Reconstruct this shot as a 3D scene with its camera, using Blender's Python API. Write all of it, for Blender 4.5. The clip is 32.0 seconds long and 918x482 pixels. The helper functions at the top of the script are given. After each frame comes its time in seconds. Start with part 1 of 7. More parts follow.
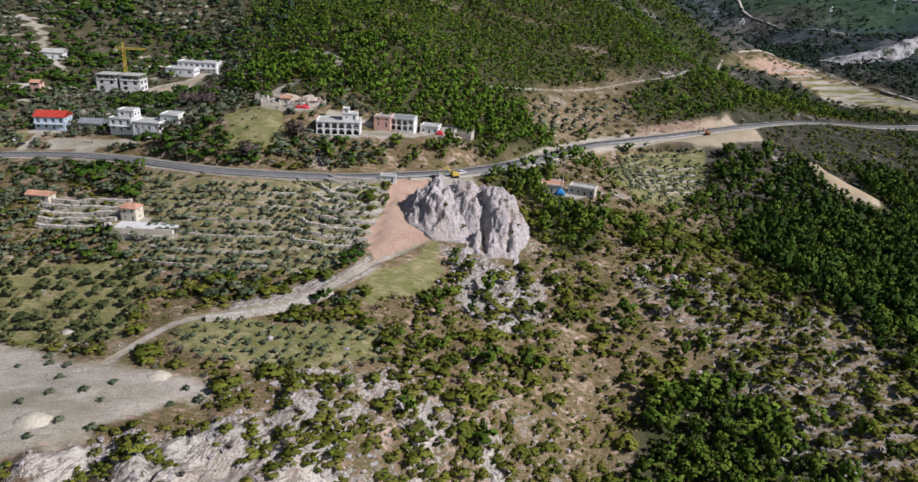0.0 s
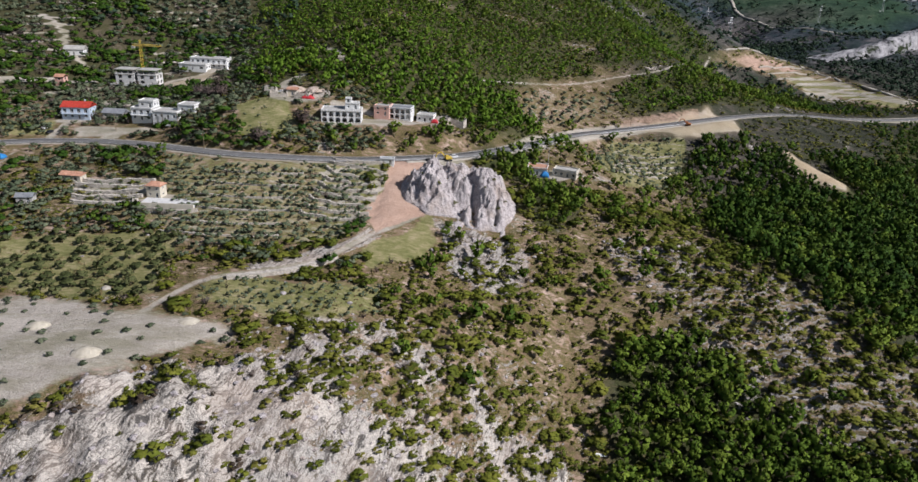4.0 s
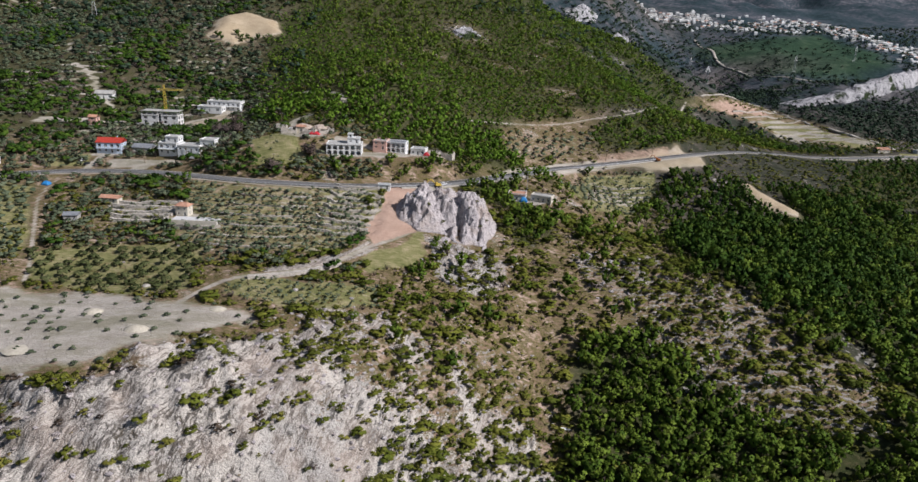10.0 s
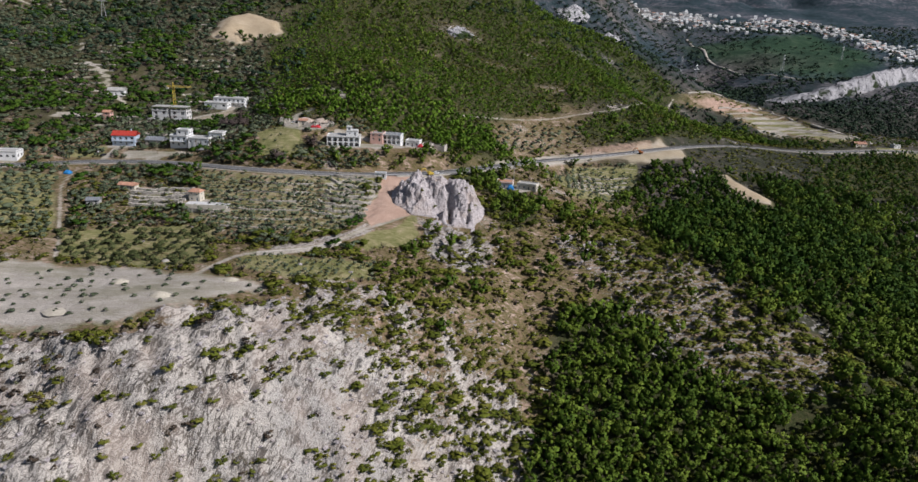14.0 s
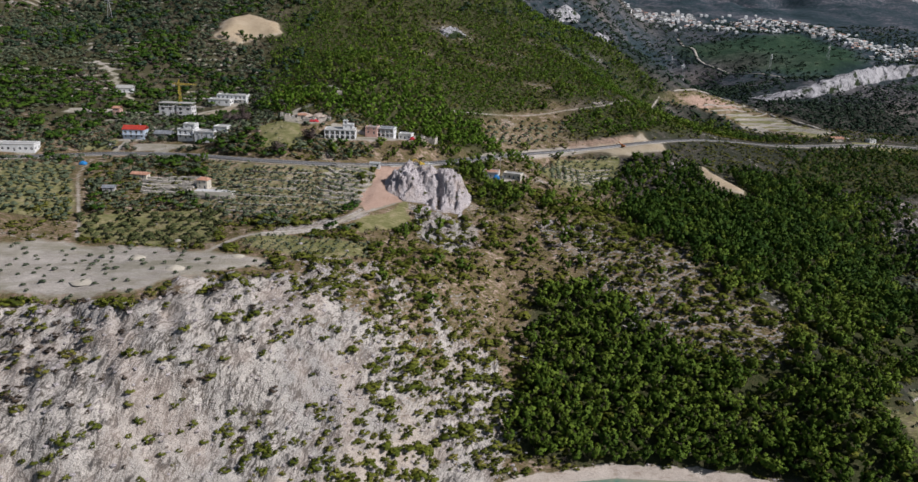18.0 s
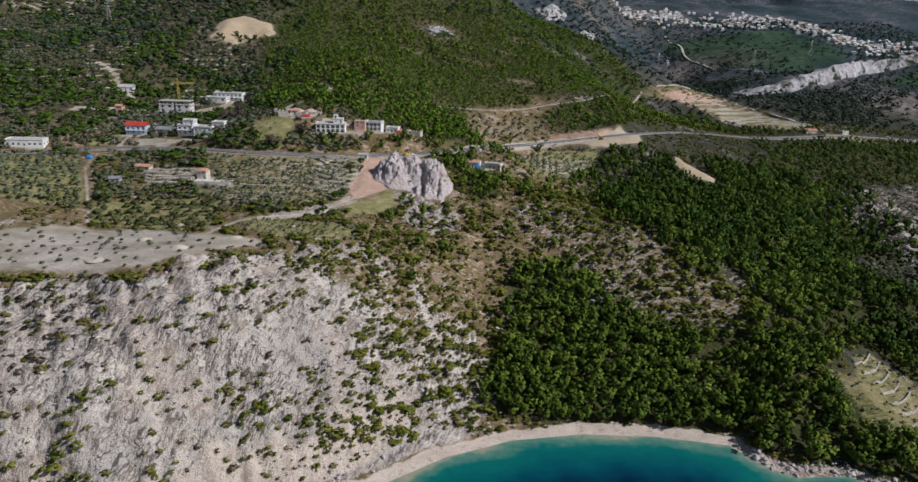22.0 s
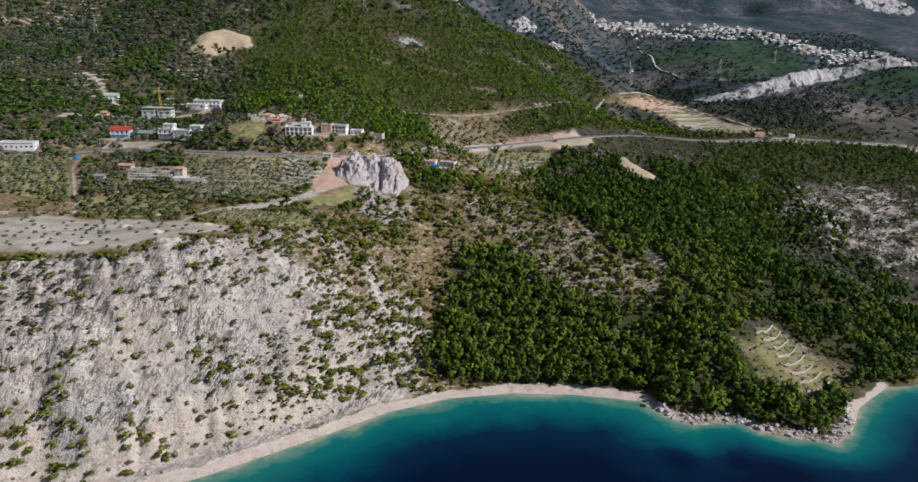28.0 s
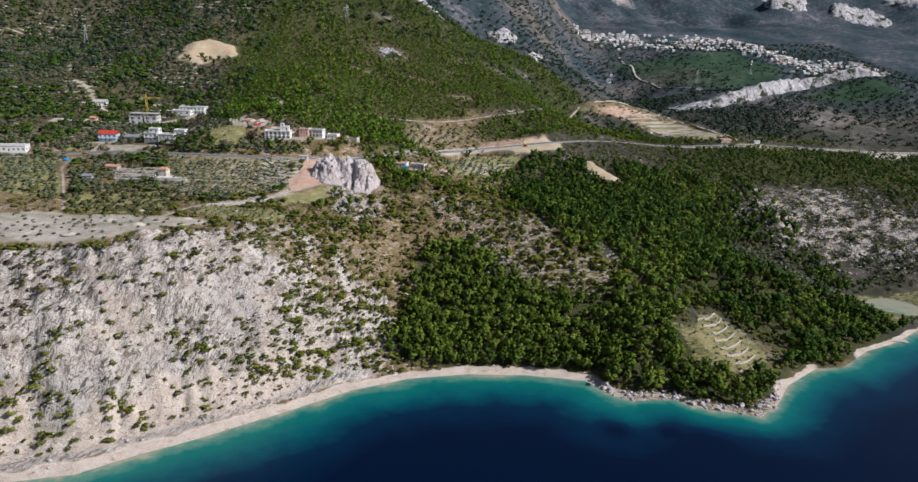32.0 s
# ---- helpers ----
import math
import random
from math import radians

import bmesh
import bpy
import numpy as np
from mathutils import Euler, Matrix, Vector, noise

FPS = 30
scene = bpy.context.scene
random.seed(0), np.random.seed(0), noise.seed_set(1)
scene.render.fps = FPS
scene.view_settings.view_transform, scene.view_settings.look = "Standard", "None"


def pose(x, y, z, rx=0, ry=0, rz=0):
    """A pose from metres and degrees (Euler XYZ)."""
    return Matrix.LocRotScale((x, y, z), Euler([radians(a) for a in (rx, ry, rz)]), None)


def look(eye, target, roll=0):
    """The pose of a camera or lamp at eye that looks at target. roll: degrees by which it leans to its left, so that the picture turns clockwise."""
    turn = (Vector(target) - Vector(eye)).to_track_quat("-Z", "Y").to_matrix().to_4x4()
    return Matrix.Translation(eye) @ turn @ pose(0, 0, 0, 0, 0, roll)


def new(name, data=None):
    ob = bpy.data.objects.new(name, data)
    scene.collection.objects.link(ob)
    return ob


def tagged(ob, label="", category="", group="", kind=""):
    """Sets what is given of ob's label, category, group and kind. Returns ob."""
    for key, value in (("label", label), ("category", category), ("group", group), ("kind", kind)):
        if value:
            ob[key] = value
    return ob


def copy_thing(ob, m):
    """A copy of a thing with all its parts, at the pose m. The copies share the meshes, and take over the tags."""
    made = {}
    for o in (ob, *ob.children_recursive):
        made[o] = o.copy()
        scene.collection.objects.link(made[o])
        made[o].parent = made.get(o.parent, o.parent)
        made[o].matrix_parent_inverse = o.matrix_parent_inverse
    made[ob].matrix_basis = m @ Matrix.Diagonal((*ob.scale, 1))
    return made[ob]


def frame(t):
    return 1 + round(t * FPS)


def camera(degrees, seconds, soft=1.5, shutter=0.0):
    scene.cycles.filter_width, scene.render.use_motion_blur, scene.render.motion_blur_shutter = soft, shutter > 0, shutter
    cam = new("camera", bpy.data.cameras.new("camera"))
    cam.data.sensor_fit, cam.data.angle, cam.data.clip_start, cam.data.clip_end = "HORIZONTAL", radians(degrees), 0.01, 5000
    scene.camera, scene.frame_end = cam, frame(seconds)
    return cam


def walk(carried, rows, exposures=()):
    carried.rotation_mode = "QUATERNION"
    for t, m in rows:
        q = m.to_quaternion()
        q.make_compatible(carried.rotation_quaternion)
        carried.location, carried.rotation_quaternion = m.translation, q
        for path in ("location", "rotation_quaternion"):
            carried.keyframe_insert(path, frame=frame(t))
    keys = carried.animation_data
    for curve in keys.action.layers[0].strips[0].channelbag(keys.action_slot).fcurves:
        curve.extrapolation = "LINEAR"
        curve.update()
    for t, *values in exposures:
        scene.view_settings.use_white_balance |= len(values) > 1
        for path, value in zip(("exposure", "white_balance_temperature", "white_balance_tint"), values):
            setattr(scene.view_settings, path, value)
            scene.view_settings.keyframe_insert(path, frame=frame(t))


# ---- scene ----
# The drone flies level and backwards from the hillside out over the bay.
cam = camera(67.57, 32.0)
# seconds, x, y, z, pitch, roll, yaw
ROWS = [
    (0.0, -1.06, 1.13, 178.72, -21.850, -2.691, -0.007),
    (0.5, -0.61, -2.46, 178.73, -21.822, -2.663, -0.002),
    (1.0, -0.07, -6.62, 178.77, -21.814, -2.655, 0.009),
    (1.5, 0.35, -10.20, 178.82, -21.806, -2.639, 0.015),
    (2.0, 0.89, -14.05, 178.91, -21.799, -2.630, 0.034),
    (2.5, 1.34, -17.90, 178.84, -21.772, -2.589, 0.028),
    (3.0, 1.80, -21.76, 178.93, -21.785, -2.595, 0.039),
    (3.5, 2.28, -25.60, 178.95, -21.768, -2.569, 0.026),
    (5.5, 4.15, -40.88, 179.13, -21.662, -2.517, 0.016),
    (6.0, 4.59, -44.67, 179.27, -21.296, -2.526, 0.001),
    (6.5, 4.93, -48.33, 179.64, -20.429, -2.549, -0.021),
    (7.0, 5.34, -52.27, 179.62, -18.812, -2.556, -0.082),
    (7.5, 5.95, -56.38, 179.15, -17.806, -2.516, -0.108),
    (8.0, 6.35, -60.24, 179.30, -17.820, -2.507, -0.131),
    (8.5, 6.78, -64.08, 179.28, -17.805, -2.495, -0.145),
    (9.0, 7.13, -67.86, 179.34, -17.800, -2.492, -0.155),
    (9.5, 7.65, -71.68, 179.37, -17.787, -2.473, -0.150),
    (10.0, 8.07, -75.50, 179.45, -17.782, -2.455, -0.178),
    (10.5, 8.55, -79.29, 179.48, -17.778, -2.443, -0.192),
    (11.0, 9.00, -83.10, 179.50, -17.774, -2.440, -0.203),
    (11.5, 9.55, -86.90, 179.56, -17.771, -2.424, -0.208),
    (12.0, 10.08, -90.69, 179.56, -17.757, -2.415, -0.232),
    (12.5, 10.64, -94.54, 179.50, -17.744, -2.402, -0.247),
    (13.0, 11.14, -98.36, 179.63, -17.760, -2.387, -0.283),
    (13.5, 11.75, -102.18, 179.71, -17.757, -2.378, -0.307),
    (14.0, 12.36, -105.97, 179.71, -17.764, -2.343, -0.320),
    (14.5, 12.92, -109.79, 179.76, -17.751, -2.356, -0.345),
    (16.5, 15.55, -125.07, 179.95, -17.752, -2.275, -0.444),
    (17.0, 16.23, -128.84, 180.01, -17.749, -2.278, -0.473),
    (17.5, 16.88, -132.68, 180.02, -17.747, -2.249, -0.503),
    (18.0, 17.56, -136.51, 180.06, -17.735, -2.247, -0.545),
    (18.5, 18.24, -140.33, 180.14, -17.733, -2.224, -0.562),
    (19.0, 18.94, -144.10, 180.18, -17.732, -2.210, -0.575),
    (19.5, 19.73, -147.98, 180.26, -17.720, -2.131, -0.615),
    (20.0, 20.67, -151.78, 180.32, -17.736, -2.046, -0.689),
    (20.5, 21.72, -155.65, 180.36, -17.742, -1.960, -0.764),
    (21.0, 23.00, -159.51, 180.43, -17.749, -1.903, -0.827),
    (21.5, 24.36, -163.42, 180.40, -17.756, -1.827, -0.898),
    (22.0, 25.90, -167.29, 180.40, -17.762, -1.765, -0.974),
    (22.5, 27.54, -171.28, 180.47, -17.779, -1.713, -1.047),
    (23.0, 29.29, -175.20, 180.49, -17.784, -1.666, -1.129),
    (23.5, 31.00, -178.81, 180.54, -17.801, -1.634, -1.194),
    (24.0, 33.06, -183.08, 180.55, -17.816, -1.591, -1.286),
    (24.5, 34.89, -186.78, 180.61, -17.853, -1.580, -1.344),
    (25.0, 37.12, -191.12, 180.67, -17.867, -1.571, -1.434),
    (25.5, 39.00, -194.80, 180.72, -17.884, -1.562, -1.493),
    (27.5, 47.78, -210.91, 180.81, -17.626, -1.496, -1.759),
    (28.0, 50.11, -215.26, 180.98, -16.819, -1.528, -1.847),
    (28.5, 52.15, -219.05, 180.94, -16.194, -1.525, -1.898),
    (29.0, 54.58, -223.51, 180.72, -15.967, -1.529, -1.991),
    (29.5, 56.62, -227.30, 180.69, -15.962, -1.540, -2.041),
    (30.0, 59.04, -231.70, 180.77, -15.966, -1.547, -2.105),
    (30.5, 61.08, -235.48, 180.78, -15.968, -1.583, -2.180),
    (31.0, 63.49, -239.90, 180.70, -15.960, -1.584, -2.272),
    (31.5, 65.45, -243.66, 180.65, -15.962, -1.613, -2.344),
    (32.0, 67.83, -248.13, 180.66, -15.964, -1.632, -2.412),
]
walk(cam, [(t, pose(x, y, z, 90 + pitch, roll, yaw)) for t, x, y, z, pitch, roll, yaw in ROWS],
     exposures=[(0.0, 0.03, 6300, 12), (9.0, -0.01, 6300, 12), (17.0, -0.22, 6300, 12), (25.0, -0.27, 6300, 12), (28.0, -0.10, 6300, 12), (32.0, 0.06, 6300, 12)])

# ---- light ----
SUN_DIR = Vector((0.73, -0.24, 0.63)).normalized()
sun_data = bpy.data.lights.new("sun", "SUN")
sun_data.energy, sun_data.angle, sun_data.color = 4.9, radians(0.53), (1.0, 0.97, 0.955)
sun = new("sun", sun_data)
sun.matrix_world = look((0, 0, 900), Vector((0, 0, 900)) - SUN_DIR)
world = bpy.data.worlds.new("sky")
scene.world = world
world.use_nodes = True
wn = world.node_tree
sky = wn.nodes.new("ShaderNodeTexSky")
sky.sky_type, sky.sun_disc = "NISHITA", False
sky.sun_elevation = math.asin(SUN_DIR.z)
sky.sun_rotation = math.atan2(SUN_DIR.x, SUN_DIR.y)
wn.links.new(sky.outputs[0], wn.nodes["Background"].inputs[0])
wn.nodes["Background"].inputs[1].default_value = 0.055

# ---- materials ----
MAT = {}


class Nodes:
    """Short forms for building a node material."""

    def __init__(self, name):
        self.mat = bpy.data.materials.new(name)
        self.mat.use_nodes = True
        self.tree = self.mat.node_tree
        self.out = self.tree.nodes["Principled BSDF"]
        self.place = self.add("ShaderNodeTexCoord").outputs["Object"]
        MAT[name] = self.mat

    def add(self, kind, **values):
        node = self.tree.nodes.new(kind)
        for key, value in values.items():
            node.inputs[key].default_value = value
        return node

    def link(self, a, b):
        self.tree.links.new(a, b)

    def noise(self, scale, detail=4.0, rough=0.55, place=None, stretch=None):
        node = self.add("ShaderNodeTexNoise", Scale=scale, Detail=detail, Roughness=rough)
        src = place or self.place
        if stretch:
            m = self.add("ShaderNodeMapping")
            m.inputs["Scale"].default_value = stretch
            self.link(src, m.inputs[0])
            src = m.outputs[0]
        self.link(src, node.inputs["Vector"])
        return node.outputs["Fac"]

    def cells(self, scale, feature="F1", output="Distance"):
        node = self.add("ShaderNodeTexVoronoi", Scale=scale)
        node.feature = feature
        self.link(self.place, node.inputs["Vector"])
        return node.outputs[output]

    def ramp(self, fac, *stops):
        node = self.add("ShaderNodeValToRGB")
        el = node.color_ramp.elements
        while len(el) < len(stops):
            el.new(0.5)
        for e, (at, colour) in zip(el, stops):
            e.position = at
            e.color = (*colour, 1) if isinstance(colour, tuple) else (colour, colour, colour, 1)
        self.link(fac, node.inputs[0])
        return node.outputs[0]

    def math(self, op, a, b=0.0, c=None):
        node = self.add("ShaderNodeMath")
        node.operation = op
        for i, v in enumerate((a, b) if c is None else (a, b, c)):
            if isinstance(v, (int, float)):
                node.inputs[i].default_value = v
            else:
                self.link(v, node.inputs[i])
        return node.outputs[0]

    def mix(self, fac, a, b, kind="MIX"):
        node = self.add("ShaderNodeMix")
        node.data_type, node.blend_type = "RGBA", kind
        for i, v in ((0, fac), (6, a), (7, b)):
            if isinstance(v, (int, float)):
                node.inputs[i].default_value = v
            elif isinstance(v, tuple):
                node.inputs[i].default_value = (*v, 1)
            else:
                self.link(v, node.inputs[i])
        return node.outputs[2]

    def attribute(self, name, output="Fac"):
        node = self.add("ShaderNodeAttribute")
        node.attribute_name = name
        return node.outputs[output]

    def split(self, colour):
        node = self.add("ShaderNodeSeparateColor")
        self.link(colour, node.inputs[0])
        return node.outputs

    def finish(self, colour, roughness=0.85, bump=None, height=0.2, metal=0.0, specular=0.3):
        for socket, value in (("Base Color", colour), ("Roughness", roughness), ("Metallic", metal), ("Specular IOR Level", specular)):
            if isinstance(value, (int, float)):
                self.out.inputs[socket].default_value = value
            elif isinstance(value, tuple):
                self.out.inputs[socket].default_value = (*value, 1)
            else:
                self.link(value, self.out.inputs[socket])
        if bump is not None:
            b = self.add("ShaderNodeBump", Distance=height, Strength=1.0)
            self.link(bump, b.inputs["Height"])
            self.link(b.outputs[0], self.out.inputs["Normal"])
        return self.mat


def plain(name, a, b, scale=1.0, roughness=0.8, height=0.02, metal=0.0, streak=None):
    """Two tones of one surface, mixed at two sizes, with fine relief."""
    n = Nodes(name)
    big, fine = n.noise(scale, 3, stretch=streak), n.noise(scale * 9, 4)
    f = n.math("ADD", n.math("MULTIPLY", big, 0.65), n.math("MULTIPLY", fine, 0.35))
    return n.finish(n.ramp(f, (0.36, a), (0.64, b)), roughness, fine, height, metal)


# ground: scrub soil, limestone, pale earth, grass and red earth by the masks in "cover"
n = Nodes("ground")
r, g, b = n.split(n.attribute("cover", "Color"))[:3]
pink = n.attribute("cover", "Alpha")
big, mid, small, tiny = n.noise(0.02, 5), n.noise(0.11, 5, 0.6), n.noise(0.62, 5, 0.65, stretch=(0.5, 1.1, 1.0)), n.noise(2.2, 4, 0.65)
soil = n.ramp(mid, (0.30, (0.110, 0.078, 0.046)), (0.48, (0.265, 0.180, 0.122)), (0.62, (0.48, 0.355, 0.290)))
soil = n.mix(n.ramp(small, (0.40, 0.0), (0.52, 0.9)), soil, n.ramp(tiny, (0.32, (0.038, 0.048, 0.014)), (0.5, (0.122, 0.104, 0.038)), (0.68, (0.260, 0.190, 0.105))))
wooded = n.attribute("wooded")
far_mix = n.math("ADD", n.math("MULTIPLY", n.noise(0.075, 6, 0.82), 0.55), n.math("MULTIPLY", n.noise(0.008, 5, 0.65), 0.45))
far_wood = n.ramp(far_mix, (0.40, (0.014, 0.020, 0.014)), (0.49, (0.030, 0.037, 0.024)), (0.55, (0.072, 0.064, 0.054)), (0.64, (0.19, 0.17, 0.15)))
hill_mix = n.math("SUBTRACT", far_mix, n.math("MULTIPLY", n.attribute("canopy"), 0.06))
# Bluer far ramp: distance haze is put into the ground colour.
hazed_wood = n.ramp(hill_mix, (0.40, (0.011, 0.025, 0.029)), (0.47, (0.026, 0.049, 0.058)), (0.53, (0.054, 0.064, 0.078)), (0.62, (0.19, 0.18, 0.195)))
far_wood = n.mix(n.attribute("hills"), far_wood, hazed_wood)
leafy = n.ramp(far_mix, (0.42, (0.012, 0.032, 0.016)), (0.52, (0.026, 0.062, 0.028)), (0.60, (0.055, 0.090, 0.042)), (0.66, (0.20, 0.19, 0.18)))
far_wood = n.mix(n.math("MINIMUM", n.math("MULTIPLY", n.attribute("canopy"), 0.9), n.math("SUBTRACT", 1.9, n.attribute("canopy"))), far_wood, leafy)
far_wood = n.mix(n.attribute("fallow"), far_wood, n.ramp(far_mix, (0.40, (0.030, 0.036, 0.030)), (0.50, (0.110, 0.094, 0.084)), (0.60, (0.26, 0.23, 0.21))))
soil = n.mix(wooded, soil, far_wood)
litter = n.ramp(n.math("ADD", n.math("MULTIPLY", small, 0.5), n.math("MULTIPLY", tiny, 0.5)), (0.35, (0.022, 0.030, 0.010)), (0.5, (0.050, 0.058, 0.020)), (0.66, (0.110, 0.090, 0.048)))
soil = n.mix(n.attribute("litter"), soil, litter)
stone = n.ramp(n.math("ADD", n.math("MULTIPLY", mid, 0.4), n.math("MULTIPLY", tiny, 0.6)), (0.3, (0.19, 0.178, 0.165)), (0.45, (0.45, 0.41, 0.366)), (0.60, (0.67, 0.608, 0.545)))
# Flutes, slots, pits and splits: crevice shade darkened into the stone colour.
lean = n.add("ShaderNodeMapping")
lean.inputs["Rotation"].default_value = (0, 0, 0.42)
n.link(n.place, lean.inputs[0])
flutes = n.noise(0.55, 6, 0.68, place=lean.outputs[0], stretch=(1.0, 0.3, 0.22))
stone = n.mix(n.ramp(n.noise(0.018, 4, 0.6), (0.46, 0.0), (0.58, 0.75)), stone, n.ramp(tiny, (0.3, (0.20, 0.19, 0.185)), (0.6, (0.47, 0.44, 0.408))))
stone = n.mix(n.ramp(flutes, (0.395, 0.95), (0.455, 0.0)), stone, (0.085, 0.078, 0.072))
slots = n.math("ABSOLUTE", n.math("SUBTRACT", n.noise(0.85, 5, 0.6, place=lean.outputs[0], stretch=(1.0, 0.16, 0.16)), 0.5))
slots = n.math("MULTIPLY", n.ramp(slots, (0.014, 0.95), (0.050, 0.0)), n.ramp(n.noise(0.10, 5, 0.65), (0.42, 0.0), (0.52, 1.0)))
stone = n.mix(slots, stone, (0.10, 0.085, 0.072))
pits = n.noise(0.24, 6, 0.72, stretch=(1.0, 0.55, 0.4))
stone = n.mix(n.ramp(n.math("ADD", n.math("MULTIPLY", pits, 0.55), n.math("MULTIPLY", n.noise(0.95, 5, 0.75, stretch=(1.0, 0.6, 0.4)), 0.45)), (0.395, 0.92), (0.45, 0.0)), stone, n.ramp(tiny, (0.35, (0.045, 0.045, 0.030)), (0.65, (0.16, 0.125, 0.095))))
warped = n.add("ShaderNodeVectorMath")
warped.operation = "MULTIPLY_ADD"
wob = n.add("ShaderNodeTexNoise", Scale=0.35, Detail=3.0)
n.link(n.place, wob.inputs["Vector"])
n.link(wob.outputs["Color"], warped.inputs[0])
warped.inputs[1].default_value = (6.0, 6.0, 6.0)
n.link(n.place, warped.inputs[2])
joint = n.add("ShaderNodeTexVoronoi", Scale=0.42)
joint.feature = "DISTANCE_TO_EDGE"
n.link(warped.outputs[0], joint.inputs["Vector"])
joint = joint.outputs["Distance"]
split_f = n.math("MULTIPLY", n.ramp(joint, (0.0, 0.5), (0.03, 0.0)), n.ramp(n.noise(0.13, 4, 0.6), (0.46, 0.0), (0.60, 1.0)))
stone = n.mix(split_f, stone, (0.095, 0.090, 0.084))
warm = n.ramp(n.noise(0.05, 3), (0.44, 0.0), (0.62, 0.5))
stone = n.mix(warm, stone, (0.47, 0.385, 0.325))
cover = n.math("ADD", n.math("MULTIPLY", small, 0.45), n.math("ADD", n.math("MULTIPLY", tiny, 0.30), n.math("MULTIPLY", mid, 0.25)))
bare = n.math("ADD", cover, n.math("MULTIPLY_ADD", r, 0.60, -0.33))
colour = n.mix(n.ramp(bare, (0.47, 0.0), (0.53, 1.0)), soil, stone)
up = n.add("ShaderNodeSeparateXYZ")
n.link(n.place, up.inputs[0])
bed = n.math("FRACT", n.math("ADD", n.math("MULTIPLY", up.outputs[2], 0.62), n.math("ADD", n.math("MULTIPLY", n.noise(0.09, 4, 0.6), 4.0), n.math("MULTIPLY", small, 1.3))))
bed = n.math("MULTIPLY", n.ramp(bed, (0.50, 0.0), (0.62, 1.0), (0.90, 1.0), (0.98, 0.0)), n.ramp(n.math("ADD", n.noise(0.16, 5, 0.7), n.math("MULTIPLY", n.attribute("ledge"), 0.34)), (0.68, 0.0), (0.80, 0.9)))
colour = n.mix(bed, colour, n.ramp(tiny, (0.3, (0.15, 0.14, 0.125)), (0.62, (0.40, 0.37, 0.345))))
grass = n.ramp(n.math("ADD", n.math("MULTIPLY", small, 0.5), n.math("MULTIPLY", mid, 0.5)), (0.34, (0.105, 0.122, 0.038)), (0.5, (0.215, 0.205, 0.085)), (0.66, (0.39, 0.325, 0.195)))
colour = n.mix(n.ramp(n.math("ADD", b, n.math("MULTIPLY_ADD", small, 0.9, -0.45)), (0.35, 0.0), (0.6, 1.0)), colour, grass)
earth = n.ramp(n.math("ADD", n.math("MULTIPLY", mid, 0.5), n.math("MULTIPLY", tiny, 0.5)), (0.3, (0.30, 0.265, 0.225)), (0.5, (0.46, 0.41, 0.355)), (0.68, (0.66, 0.60, 0.53)))
pebble = n.ramp(n.cells(1.8), (0.0, 0.72), (0.5, 1.0))
earth = n.mix(1.0, earth, pebble, "MULTIPLY")
earth = n.mix(n.ramp(n.noise(0.07, 6, 0.7, stretch=(0.35, 1.0, 1.0)), (0.42, 0.6), (0.58, 0.0)), earth, (0.20, 0.19, 0.11))
colour = n.mix(n.ramp(n.math("ADD", g, n.math("MULTIPLY_ADD", small, 0.6, -0.3)), (0.38, 0.0), (0.62, 1.0)), colour, earth)
red = n.ramp(n.math("ADD", n.math("MULTIPLY", mid, 0.4), n.math("MULTIPLY", tiny, 0.6)), (0.32, (0.33, 0.205, 0.150)), (0.6, (0.52, 0.365, 0.285)))
colour = n.mix(n.ramp(n.math("ADD", pink, n.math("MULTIPLY_ADD", small, 0.6, -0.3)), (0.38, 0.0), (0.62, 1.0)), colour, red)
tan = n.ramp(n.math("ADD", n.math("MULTIPLY", mid, 0.5), n.math("MULTIPLY", tiny, 0.5)), (0.3, (0.36, 0.265, 0.165)), (0.65, (0.54, 0.43, 0.29)))
colour = n.mix(n.attribute("heaped"), colour, tan)
shingle = n.ramp(n.math("ADD", n.math("MULTIPLY", mid, 0.35), n.math("MULTIPLY", tiny, 0.65)), (0.33, (0.33, 0.265, 0.215)), (0.48, (0.50, 0.425, 0.36)), (0.64, (0.66, 0.58, 0.505)))
shingle = n.mix(n.ramp(n.noise(0.3, 6, 0.7, stretch=(0.6, 1.0, 1.0)), (0.36, 0.6), (0.46, 0.0)), shingle, (0.30, 0.225, 0.175))
colour = n.mix(n.ramp(n.math("ADD", n.attribute("shingle"), n.math("MULTIPLY_ADD", small, 0.8, -0.4)), (0.4, 0.0), (0.6, 1.0)), colour, shingle)
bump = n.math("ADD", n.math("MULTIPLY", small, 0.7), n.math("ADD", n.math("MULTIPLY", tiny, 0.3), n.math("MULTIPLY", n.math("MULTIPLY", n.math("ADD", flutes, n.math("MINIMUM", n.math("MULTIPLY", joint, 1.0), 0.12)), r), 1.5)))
n.finish(colour, 0.92, bump, 0.9, specular=0.15)

